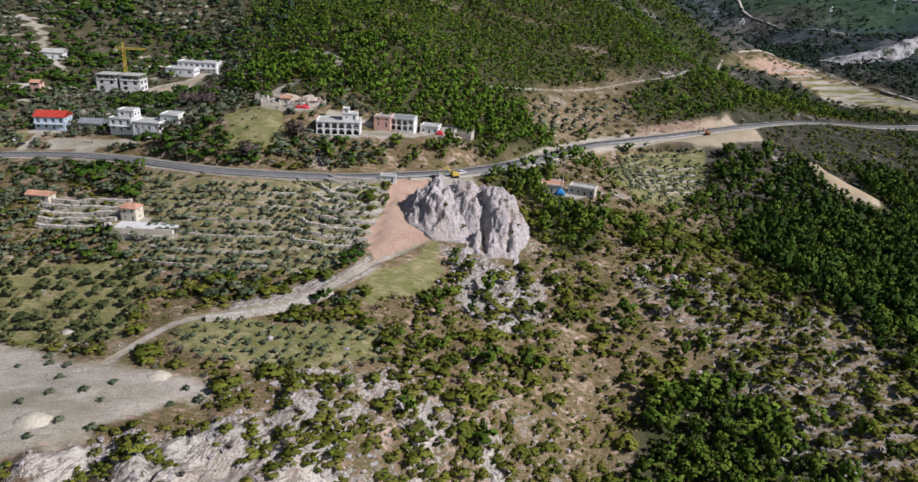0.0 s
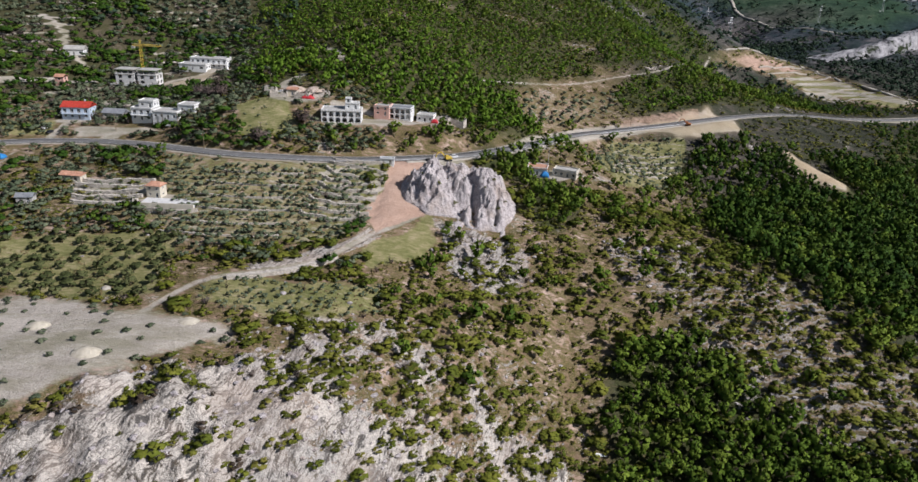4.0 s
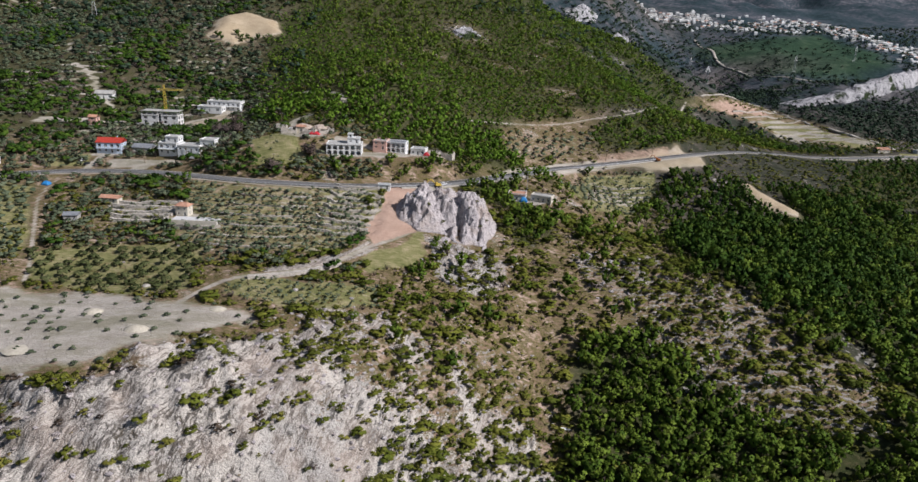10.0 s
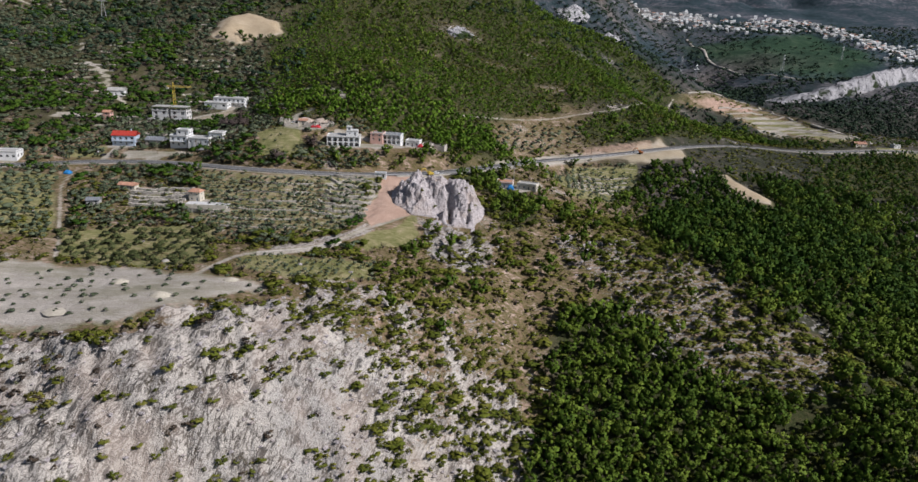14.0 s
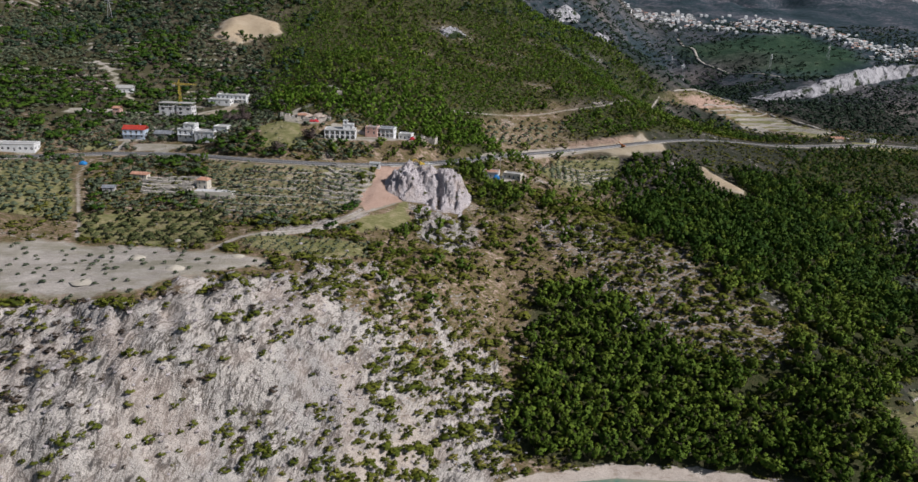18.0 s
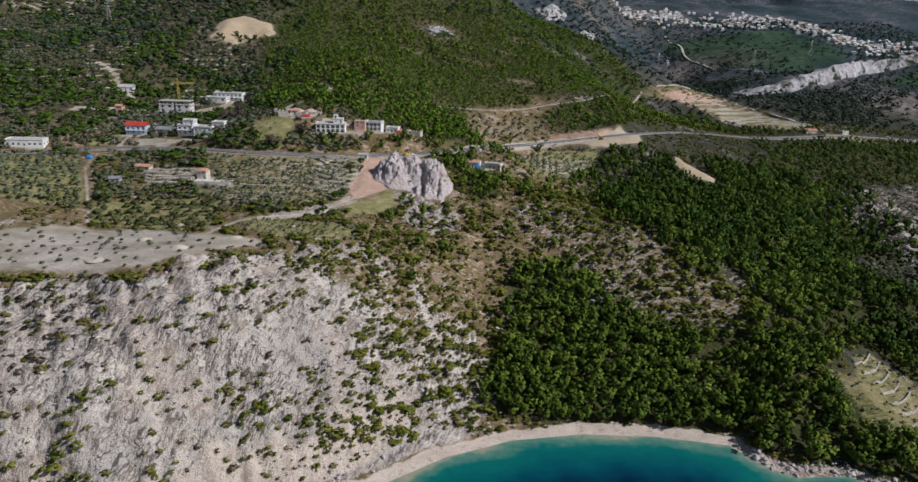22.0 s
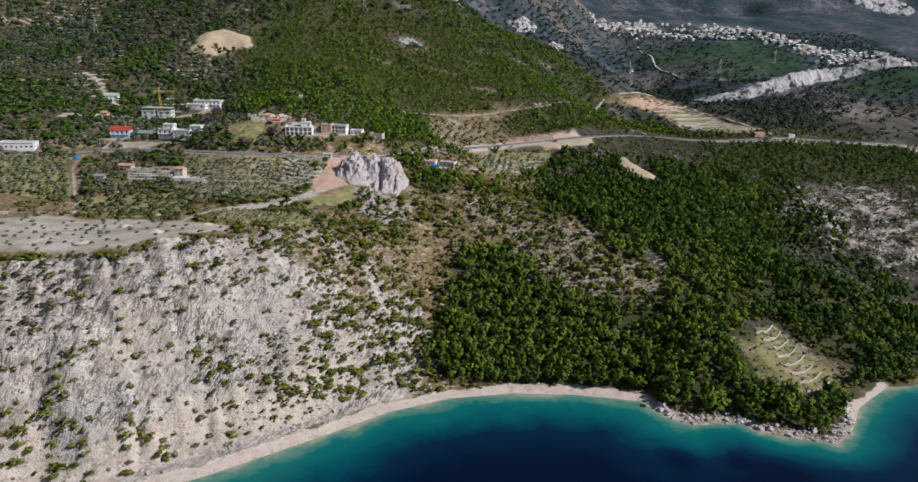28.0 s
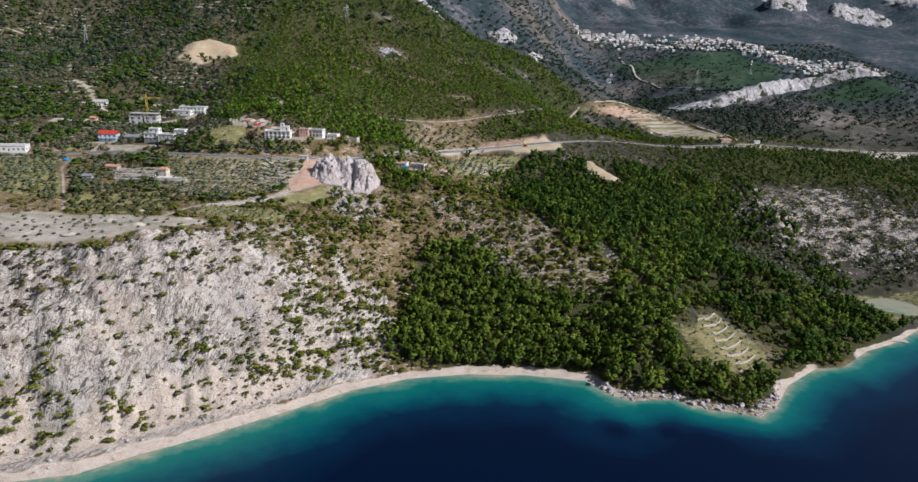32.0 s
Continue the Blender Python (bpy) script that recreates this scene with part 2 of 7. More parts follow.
# water
n = Nodes("water")
d = n.math("MULTIPLY", n.attribute("depth"), 1 / 100)
d = n.math("ADD", d, n.math("MULTIPLY_ADD", n.noise(0.045, 6, 0.65), 0.20, -0.10))
d = n.math("ADD", d, n.math("MULTIPLY_ADD", n.noise(0.22, 5, 0.6, stretch=(0.5, 1.0, 1.0)), 0.07, -0.035))
body = n.ramp(d, (0.0, (0.30, 0.30, 0.22)), (0.03, (0.10, 0.22, 0.17)), (0.09, (0.004, 0.130, 0.118)), (0.22, (0.001, 0.068, 0.090)), (0.36, (0.001, 0.016, 0.042)), (0.60, (0.0006, 0.005, 0.021)))
ripple = n.math("ADD", n.noise(0.5, 4, 0.6), n.math("MULTIPLY", n.noise(2.5, 3), 0.3))
n.finish(body, 0.12, ripple, 0.11, specular=0.14)

# leaves: tone by tree and by leaf
def leaves(name, dark, middle, light, rough=0.65):
    n = Nodes(name)
    tone = n.math("FRACT", n.math("ADD", n.attribute("tint"), n.add("ShaderNodeObjectInfo").outputs["Random"]))
    geo = n.add("ShaderNodeNewGeometry").outputs["Random Per Island"]
    f = n.math("ADD", n.math("MULTIPLY", tone, 0.55), n.math("ADD", n.math("MULTIPLY", geo, 0.25), n.math("MULTIPLY", n.noise(0.8, 3), 0.2)))
    n.finish(n.ramp(f, (0.1, dark), (0.5, middle), (0.9, light)), rough, specular=0.06)


leaves("pine_needles", (0.043, 0.082, 0.012), (0.100, 0.156, 0.019), (0.172, 0.224, 0.032))
# Brighter needles: sun on the hillside is put into their colour.
leaves("sunlit_needles", (0.050, 0.104, 0.011), (0.090, 0.164, 0.016), (0.136, 0.210, 0.026))
# Darker needles: on the gully pines they carry shade in the colour.
leaves("dark_needles", (0.018, 0.046, 0.008), (0.042, 0.084, 0.011), (0.084, 0.130, 0.018))
# Bluish leaf tones: haze over the far woods is mixed into the colour.
leaves("hazed_leaves", (0.018, 0.036, 0.022), (0.034, 0.058, 0.036), (0.060, 0.084, 0.050))
leaves("maquis_leaves", (0.052, 0.070, 0.012), (0.112, 0.130, 0.018), (0.185, 0.182, 0.032))
leaves("olive_dark", (0.040, 0.052, 0.020), (0.076, 0.090, 0.034), (0.125, 0.135, 0.058))
leaves("dry_leaves", (0.045, 0.034, 0.026), (0.080, 0.060, 0.044), (0.130, 0.100, 0.074), 0.9)
leaves("olive_leaves", (0.056, 0.076, 0.044), (0.100, 0.122, 0.072), (0.162, 0.180, 0.112))
leaves("scrub_leaves", (0.052, 0.064, 0.012), (0.118, 0.128, 0.020), (0.200, 0.176, 0.045))
leaves("bare_twigs", (0.070, 0.052, 0.045), (0.115, 0.088, 0.078), (0.165, 0.130, 0.120), 0.9)
plain("bark", (0.07, 0.05, 0.035), (0.15, 0.12, 0.09), 3.0, 0.95, 0.03)

n = Nodes("limestone")
a, fine = n.noise(0.16, 5), n.noise(1.3, 5, 0.65)
streaks = n.noise(0.75, 6, 0.7, stretch=(1.0, 1.0, 0.5))
tone = n.ramp(n.math("ADD", n.math("MULTIPLY", a, 0.4), n.math("MULTIPLY", fine, 0.6)), (0.30, (0.19, 0.168, 0.17)), (0.46, (0.44, 0.395, 0.395)), (0.64, (0.66, 0.60, 0.595)))
# Dark streaks and pits hold the shade of crevices in the rock's colour.
tone = n.mix(n.ramp(streaks, (0.34, 0.55), (0.44, 0.0)), tone, (0.17, 0.155, 0.155))
tone = n.mix(n.ramp(n.noise(0.09, 3), (0.5, 0.0), (0.66, 0.5)), tone, (0.44, 0.34, 0.27))
tone = n.mix(n.ramp(n.noise(0.42, 4, 0.6), (0.32, 0.8), (0.42, 0.0)), tone, (0.15, 0.13, 0.125))
tone = n.mix(n.ramp(n.noise(1.5, 5, 0.75), (0.36, 0.85), (0.42, 0.0)), tone, (0.10, 0.088, 0.08))
n.finish(tone, 0.9, n.math("ADD", fine, streaks), 0.7, specular=0.15)

n = Nodes("cliff_far")
crack = n.noise(0.10, 7, 0.78, stretch=(1.0, 1.0, 0.5))
tone = n.ramp(crack, (0.40, (0.07, 0.07, 0.08)), (0.46, (0.34, 0.33, 0.34)), (0.60, (0.56, 0.54, 0.55)))
green = n.ramp(n.noise(0.035, 5, 0.7), (0.54, 0.0), (0.60, 1.0))
n.finish(n.mix(green, tone, (0.035, 0.050, 0.022)), 0.9, crack, 4.0, specular=0.1)
leaves("dry_grass", (0.13, 0.095, 0.045), (0.21, 0.16, 0.075), (0.30, 0.24, 0.12), 0.9)
plain("asphalt", (0.13, 0.128, 0.125), (0.20, 0.195, 0.19), 0.35, 0.9, 0.01)
plain("gravel", (0.30, 0.27, 0.23), (0.50, 0.46, 0.40), 0.5, 0.95, 0.05)
plain("rubble", (0.36, 0.32, 0.275), (0.64, 0.585, 0.52), 1.2, 0.95, 0.12)
plain("white_plaster", (0.66, 0.66, 0.65), (0.80, 0.80, 0.79), 0.4, 0.85, 0.01, streak=(1, 1, 0.3))
plain("cream_plaster", (0.52, 0.47, 0.38), (0.66, 0.61, 0.52), 0.4, 0.85, 0.01, streak=(1, 1, 0.3))
plain("pink_plaster", (0.56, 0.32, 0.26), (0.70, 0.46, 0.39), 0.5, 0.85, 0.01, streak=(1, 1, 0.3))
plain("blue_plaster", (0.42, 0.50, 0.60), (0.52, 0.60, 0.70), 0.5, 0.85, 0.01)
plain("concrete", (0.34, 0.33, 0.31), (0.50, 0.48, 0.45), 0.5, 0.9, 0.02, streak=(1, 1, 0.4))
plain("pale_concrete", (0.54, 0.53, 0.52), (0.68, 0.67, 0.66), 0.5, 0.9, 0.02, streak=(1, 1, 0.4))
plain("pink_rubble", (0.38, 0.29, 0.23), (0.62, 0.51, 0.43), 0.9, 0.95, 0.25)
plain("red_tiles", (0.36, 0.035, 0.025), (0.52, 0.07, 0.045), 0.8, 0.8, 0.05)
plain("clay_tiles", (0.40, 0.20, 0.13), (0.58, 0.34, 0.24), 0.8, 0.85, 0.05)
plain("grey_sheet", (0.24, 0.25, 0.27), (0.36, 0.37, 0.39), 0.6, 0.5, 0.01, 0.3)
plain("yellow_paint", (0.52, 0.36, 0.05), (0.66, 0.48, 0.09), 1.0, 0.55, 0.01)
plain("orange_paint", (0.45, 0.14, 0.04), (0.58, 0.22, 0.07), 1.0, 0.55, 0.01)
plain("blue_tarp", (0.02, 0.16, 0.42), (0.04, 0.26, 0.58), 1.0, 0.6, 0.05)
plain("red_tarp", (0.42, 0.02, 0.03), (0.58, 0.05, 0.06), 1.0, 0.6, 0.05)
plain("white_paint", (0.72, 0.72, 0.72), (0.82, 0.82, 0.82), 1.0, 0.4, 0.003)
plain("black_paint", (0.015, 0.015, 0.017), (0.03, 0.03, 0.032), 1.0, 0.3, 0.003)
plain("rubber", (0.015, 0.015, 0.015), (0.03, 0.03, 0.03), 3.0, 0.9, 0.01)
plain("steel", (0.36, 0.37, 0.38), (0.48, 0.49, 0.50), 2.0, 0.5, 0.005, 0.7)
plain("wood", (0.16, 0.115, 0.07), (0.28, 0.21, 0.14), 1.5, 0.85, 0.02, streak=(1, 1, 0.15))
plain("sand", (0.42, 0.37, 0.29), (0.56, 0.51, 0.42), 0.7, 0.95, 0.05)
n = Nodes("glass")
n.finish(n.ramp(n.noise(0.7, 2), (0.3, (0.012, 0.016, 0.022)), (0.7, (0.03, 0.04, 0.05))), 0.08, specular=0.6)

# ---- coast ----
# The coastline from west to east, and the land inside it.
COAST = [(-4200, -900), (-900, -330), (-420, -120), (-230, -42), (-150, -8), (-103, 7), (-80, 12), (-59, 27), (-43, 36), (-21, 51), (2, 67), (29, 87), (60, 101),
         (93, 107), (127, 106), (159, 100), (169, 85), (180, 77), (202, 79), (218, 68), (243, 61), (259, 75), (274, 95), (303, 117),
         (321, 119), (350, 142), (379, 156), (408, 176), (470, 200), (640, 230), (1200, 330), (4200, 700)]


def inland(x, y):
    """Metres from the waterline, minus out at sea."""
    c = np.array(COAST, float)
    best = np.full(np.shape(x), 1e9)
    for (ax, ay), (bx, by) in zip(c[:-1], c[1:]):
        dx, dy = bx - ax, by - ay
        f = np.clip(((x - ax) * dx + (y - ay) * dy) / (dx * dx + dy * dy), 0, 1)
        best = np.minimum(best, (x - ax - f * dx) ** 2 + (y - ay - f * dy) ** 2)
    return np.sqrt(best) * np.where(y > np.interp(x, c[:, 0], c[:, 1]), 1, -1)


def smooth(a, b, v):
    f = np.clip((v - a) / (b - a), 0, 1)
    return f * f * (3 - 2 * f)
# Rises and hollows: x, y, radius, height.
NEAR_FORMS = [
    (-150, 150, 110, 4.6), (-60, 150, 80, 23.4), (10, 240, 70, 11.5), (-250, 170, 90, 24.5), (60, 210, 60, -1.3), 
    (-200, 280, 120, 15.5), (-80, 300, 90, 31.5), (60, 330, 80, 30.6), (140, 240, 80, 14.3), (230, 330, 80, 7.8), 
    (240, 170, 60, -18.1), (340, 280, 80, -25.8), (450, 370, 90, -7.4), (430, 220, 70, -39.3), (-250, 480, 170, 30.1), 
    (-60, 440, 120, 46.3), (70, 400, 90, -19.3), (-160, 450, 100, -34.3), (-290, 300, 100, 13.3),
    (-92, 109, 32, 8.5), (-128, 118, 34, 5.5), (-165, 112, 46, 9.0), (-64, 108, 20, 4.0),
]
FAR_FORMS = [
    (-300, 680, 200, -13.9), (30, 660, 160, -10.7), (150, 800, 110, -26.3), (-100, 900, 260, 107.2), (280, 700, 110, -45.3), 
    (400, 600, 130, 9.2), (560, 700, 150, 1.6), (620, 980, 130, 15.4), (900, 1050, 180, 57.9), (500, 900, 120, 5.7), 
    (700, 1250, 220, 37.3), (380, 1300, 220, -89.7), (-700, 700, 350, 187.7), (800, 600, 220, -17.5), (330, 1350, 150, 32.3), 
    (-420, 620, 150, -47.0), (170, 980, 120, -87.2), (780, 1170, 120, -65.0),
]
BENCH = 44.4

# ---- the lie of the land ----
def hashed(ix, iy, seed):
    h = (ix.astype(np.int64) * 374761393 + iy.astype(np.int64) * 668265263 + seed * 982451653) & 0x7FFFFFFF
    h = ((h ^ (h >> 13)) * 1274126177) & 0x7FFFFFFF
    return ((h ^ (h >> 16)) & 0xFFFFF) / float(0xFFFFF)


def speckle(x, y, size, seed=0):
    """Smooth noise from 0 to 1 with lumps of that size in metres."""
    u, v = np.asarray(x, float) / size + 1000.5, np.asarray(y, float) / size + 1000.5
    iu, iv = np.floor(u), np.floor(v)
    fu, fv = u - iu, v - iv
    fu, fv = fu * fu * fu * (fu * (fu * 6 - 15) + 10), fv * fv * fv * (fv * (fv * 6 - 15) + 10)
    a, b = hashed(iu, iv, seed), hashed(iu + 1, iv, seed)
    c, e = hashed(iu, iv + 1, seed), hashed(iu + 1, iv + 1, seed)
    return (a + (b - a) * fu) * (1 - fv) + (c + (e - c) * fu) * fv


def rough(x, y, size, seed=0, octaves=4):
    total, gain, norm = 0.0, 1.0, 0.0
    for k in range(octaves):
        total = total + gain * speckle(x, y, size / 2 ** k, seed + 17 * k)
        norm += gain
        gain *= 0.5
    return total / norm


def along(x, y, line):
    """Distance to a line of (x, y, ...) points and how far along it (in points) the nearest place lies."""
    best, where = np.full(np.shape(x), 1e9), np.zeros(np.shape(x))
    for i, (p, q) in enumerate(zip(line[:-1], line[1:])):
        dx, dy = q[0] - p[0], q[1] - p[1]
        f = np.clip(((x - p[0]) * dx + (y - p[1]) * dy) / (dx * dx + dy * dy), 0, 1)
        dist = np.hypot(x - p[0] - f * dx, y - p[1] - f * dy)
        where = np.where(dist < best, i + f, where)
        best = np.minimum(best, dist)
    return best, where


def inside(x, y, outline):
    hit = np.zeros(np.shape(x), bool)
    for (ax, ay), (bx, by) in zip(outline, outline[1:] + outline[:1]):
        if ay != by:
            hit ^= ((ay > y) != (by > y)) & (x < (bx - ax) * (y - ay) / (by - ay) + ax)
    return hit


def zone(x, y, outline, soft=6.0, wobble=4.0, seed=3):
    """1 inside an outline, 0 outside, with a soft uneven border."""
    ring = outline + outline[:1]
    dist, _ = along(x, y, ring)
    dist = np.where(inside(x, y, outline), dist, -dist) + wobble * (rough(x, y, 14, seed) - 0.5) * 2
    return smooth(-soft / 2, soft / 2, dist)


def spline(points, step):
    """Evenly spaced places on a smooth curve through the points."""
    p = np.array(points, float)
    p = np.vstack([2 * p[0] - p[1], p, 2 * p[-1] - p[-2]])
    out = []
    for i in range(1, len(p) - 2):
        n = max(2, int(np.linalg.norm(p[i + 1] - p[i]) / step))
        for k in range(n):
            t = k / n
            out.append(0.5 * (2 * p[i] + (p[i + 1] - p[i - 1]) * t + (2 * p[i - 1] - 5 * p[i] + 4 * p[i + 1] - p[i + 2]) * t * t
                              + (3 * p[i] - p[i - 1] - 3 * p[i + 1] + p[i + 2]) * t ** 3))
    out.append(p[-2])
    return np.array(out)


def base(x, y):
    """The land without its details: benches and hills, cut off by the slope down to the sea."""
    west = 1 - smooth(120, 420, x - 0.1 * (y - 500))
    g = BENCH + west * 0.27 * np.maximum(y - 300, 0) + (1 - west) * (0.06 * np.maximum(y - 300, 0) + 0.11 * np.maximum(y - 1200, 0))
    g = g + 0.35 * np.maximum(y - 2400, 0)
    for cx, cy, r, h in NEAR_FORMS + FAR_FORMS:
        g = g + h * np.exp(-((x - cx) ** 2 + (y - cy) ** 2) / (r * r))
    d = inland(x, y)
    steep = np.interp(x, [-160, -100, -50, 0, 50, 150, 200, 250, 330, 400, 600], [2.1, 2.05, 1.35, 0.90, 0.57, 0.56, 0.5, 0.34, 0.25, 0.12, 0.2])
    foot = np.interp(x, [-160, -68, -40, -20, 5], [27, 27, 20, 14, 9])
    shore = np.where(d > foot, 0.2 * foot + steep * (d - foot), 0.2 * d) + 0.7 * smooth(-20, -50, x) * np.maximum(d - 48, 0) + 0.8 * np.maximum(d - np.interp(x, [200, 250, 330], [110, 75, 50]), 0)
    return np.maximum(-5 * np.logaddexp(-g / 5, -shore / 5), -14)


ROAD = spline([(-420, 255), (-320, 268), (-255, 284), (-232, 290), (-205, 301), (-177, 303), (-148, 297), (-123, 286), (-100, 278), (-74, 277), (-45, 282), (-15, 295),
               (12, 309), (46, 345), (82, 411), (111, 433), (160, 454), (209, 478), (250, 505), (311, 545), (385, 580), (470, 612), (610, 650), (760, 675), (1100, 730)], 6)
TRACK = spline([(-90, 156), (-86, 166), (-79, 178), (-69, 184), (-55, 191), (-43, 201), (-35, 213), (-27, 225), (-17, 236), (-10, 245)], 3)
WEST_TRACK = spline([(-157, 176), (-163, 190), (-173, 210), (-184, 232), (-194, 252), (-199, 268), (-204, 290)], 4)
HILL_TRACK = spline([(20, 440), (56, 472), (117, 507), (178, 552), (235, 660), (290, 768)], 8)
LANES = [spline(q, 4) for q in ([(-201, 303), (-197, 322)], [(-178, 305), (-166, 312), (-158, 319)], [(-112, 447), (-92, 435), (-72, 416), (-66, 400)], [(-285, 470), (-262, 452), (-250, 432), (-226, 410)], [(-86, 345), (-92, 356), (-84, 372)], [(-258, 372), (-232, 384), (-215, 400)], [(-150, 440), (-175, 418), (-184, 398)], [(-14, 330), (-60, 332)], [(-60, 312), (-20, 320), (-2, 330)], [(-300, 560), (-310, 520), (-296, 490)])]
FAR_TRACK = spline([(569, 1604), (564, 1538), (567, 1470), (562, 1405), (578, 1344), (590, 1270), (640, 1225), (700, 1200)], 10)
road_z = np.convolve(np.pad(base(ROAD[:, 0], ROAD[:, 1]), 8, mode="edge"), np.ones(17) / 17, "valid")

PLATEAU = [(-200, 150), (-160, 172), (-136, 169), (-91, 159), (-58, 154), (-57, 146), (-64, 140), (-76, 130), (-88, 119), (-96, 109), (-104, 105), (-125, 106), (-150, 108), (-200, 110)]
CLIFF = [(-420, -110), (-230, -30), (-103, 10), (-60, 30), (-21, 55), (20, 88), (48, 104), (42, 122), (20, 140), (-5, 150), (-40, 150), (-62, 140), (-84, 122), (-96, 112), (-118, 109), (-190, 112), (-420, 60)]
PINK_BANK = [(-24, 289), (-10, 288), (-14, 262), (-8, 247), (-26, 226), (-33, 238), (-27, 262)]
GREEN = [(-30, 213), (-6, 245), (0, 229), (-9, 215), (-26, 203)]
ORCHARD_A = [(-170, 200), (-140, 215), (-98, 214), (-92, 170), (-110, 166), (-155, 176)]
ORCHARD_B = [(-128, 280), (-95, 270), (-60, 272), (-36, 282), (-33, 232), (-40, 214), (-84, 205), (-118, 226)]
ORCHARD_C = [(77, 356), (110, 420), (160, 432), (158, 405), (117, 325), (93, 318)]
GARDEN = [(-109, 327), (-98, 333), (-83, 330), (-76, 312), (-80, 299), (-100, 296)]
HOUSE_BANK = [(-184, 397), (-178, 412), (-160, 430), (-148, 422), (-156, 400)]
LEDGES = [(84, 250), (109, 267), (123, 248), (138, 229), (151, 212), (160, 200), (170, 186), (180, 172), (162, 172), (146, 179), (133, 187), (114, 194), (95, 217)]
ORCHARD_D = [(44, 399), (50, 449), (68, 470), (122, 487), (117, 458), (82, 430)]
ORCHARD_E = [(-76, 186), (-46, 184), (-20, 190), (-18, 172), (-50, 158), (-78, 164)]
ORCHARD_W = [(-250, 270), (-206, 270), (-180, 220), (-168, 190), (-250, 190)]
TERRACE_A = [(-162, 254), (-126, 256), (-120, 236), (-148, 234)]
TERRACE_B = [(-56, 270), (-22, 286), (-28, 236), (-46, 226)]
FARM_FIELD = [(276, 759), (315, 800), (363, 844), (410, 890), (432, 870), (458, 795), (486, 673), (446, 654), (410, 690), (382, 742), (364, 772), (348, 780)]
FARM_EARTH = [(358, 825), (410, 860), (428, 832), (425, 812), (367, 787), (337, 775), (321, 787)]
FARM_STRIPS = [(392, 748), (386, 782), (412, 800), (446, 790), (480, 684), (446, 664), (424, 708)]
FARM_SAND = [(384, 742), (414, 738), (418, 706), (402, 688), (386, 712)]
FIELD_TRACK = spline([(318, 803), (352, 836), (400, 886), (426, 874), (445, 829), (458, 787), (472, 739), (484, 686), (478, 648)], 6)
GREEN_HILL = [(525, 1534), (670, 1567), (898, 1670), (939, 1479), (880, 1316), (786, 1269), (680, 1232), (596, 1283), (559, 1408)]
GREEN_SPUR = [(706, 939), (790, 990), (858, 1030), (896, 1016), (901, 936), (850, 926), (780, 912)]
FIELD_BELOW = [(471, 628), (515, 639), (537, 621), (511, 588), (474, 588)]
ROAD_CUT = [(649, 616), (666, 660), (733, 664), (700, 624)]
TRACK_BANK = [(-66, 184), (-45, 196), (-30, 214), (-18, 234), (-24, 238), (-38, 216), (-52, 203), (-68, 191)]
SAND_SITE = [(124, 436), (140, 450), (167, 468), (196, 483), (208, 480), (204, 446), (180, 436), (150, 433)]
QUARRY = [(-210, 556), (-208, 590), (-190, 607), (-158, 593), (-149, 570), (-170, 566), (-184, 544)]
MOUND = [(230, 426), (238, 406), (250, 378), (244, 369), (230, 371), (221, 388), (223, 412)]
CLEARING = [(238, 149), (256, 161), (277, 127), (269, 110), (242, 95), (234, 96), (222, 100), (218, 132), (233, 132)]
OPEN_SLOPE = [(112, 225), (154, 229), (170, 196), (200, 195), (189, 163), (162, 156), (137, 167), (114, 188), (89, 208)]
GREY_GROVE = [(324, 307), (360, 315), (374, 270), (388, 245), (380, 209), (364, 210), (322, 204), (317, 246)]
WEST_HILL = [(-520, 330), (-520, 800), (-160, 800), (-165, 560), (-150, 500), (-125, 420), (-120, 345), (-230, 330)]
CLIFF_TOP = [(-210, 107), (-160, 107), (-125, 103), (-104, 101), (-94, 103), (-80, 113), (-66, 121), (-50, 133), (-34, 140)]
CLIFF_BAND = [(-108, 46), (-98, 56), (-92, 64), (-84, 69), (-72, 72)]
FOOT_BAND = [(-60, 78), (-50, 76), (-38, 80), (-25, 82), (-16, 80)]
FOOT_THICKET = [(-140, 42), (-123, 44), (-100, 48), (-76, 56), (-68, 49), (-84, 42), (-99, 36), (-121, 30), (-140, 28)]
STONY_HILL = [(400, 430), (500, 425), (540, 330), (480, 268), (395, 270), (360, 325), (350, 380)]
MEADOW = [(385, 240), (470, 246), (480, 216), (428, 200), (396, 180), (380, 204)]
GREY_SCREE = [(-4, 240), (16, 246), (36, 236), (40, 208), (14, 200), (6, 212)]
MIXED_SLOPE = [(-72, 148), (-30, 172), (18, 184), (46, 172), (56, 140), (50, 108), (10, 86), (-30, 105)]
ROCKY_SPUR = [(60, 262), (112, 254), (160, 236), (150, 190), (112, 172), (86, 200)]
ROCK_RIDGE = spline([(478, 896), (526, 906), (570, 914), (610, 934), (648, 958), (690, 992), (733, 1024), (790, 1044), (850, 1060), (905, 1070), (960, 1100)], 12)
LOWER_WOOD = [(46, 118), (55, 140), (60, 165), (66, 193), (93, 207), (120, 191), (132, 170), (163, 164), (191, 170), (214, 150), (238, 160), (222, 130), (230, 108), (238, 94), (268, 104), (284, 122), (284, 104), (268, 80), (244, 66), (218, 76), (189, 84), (166, 104), (128, 114), (80, 112)]
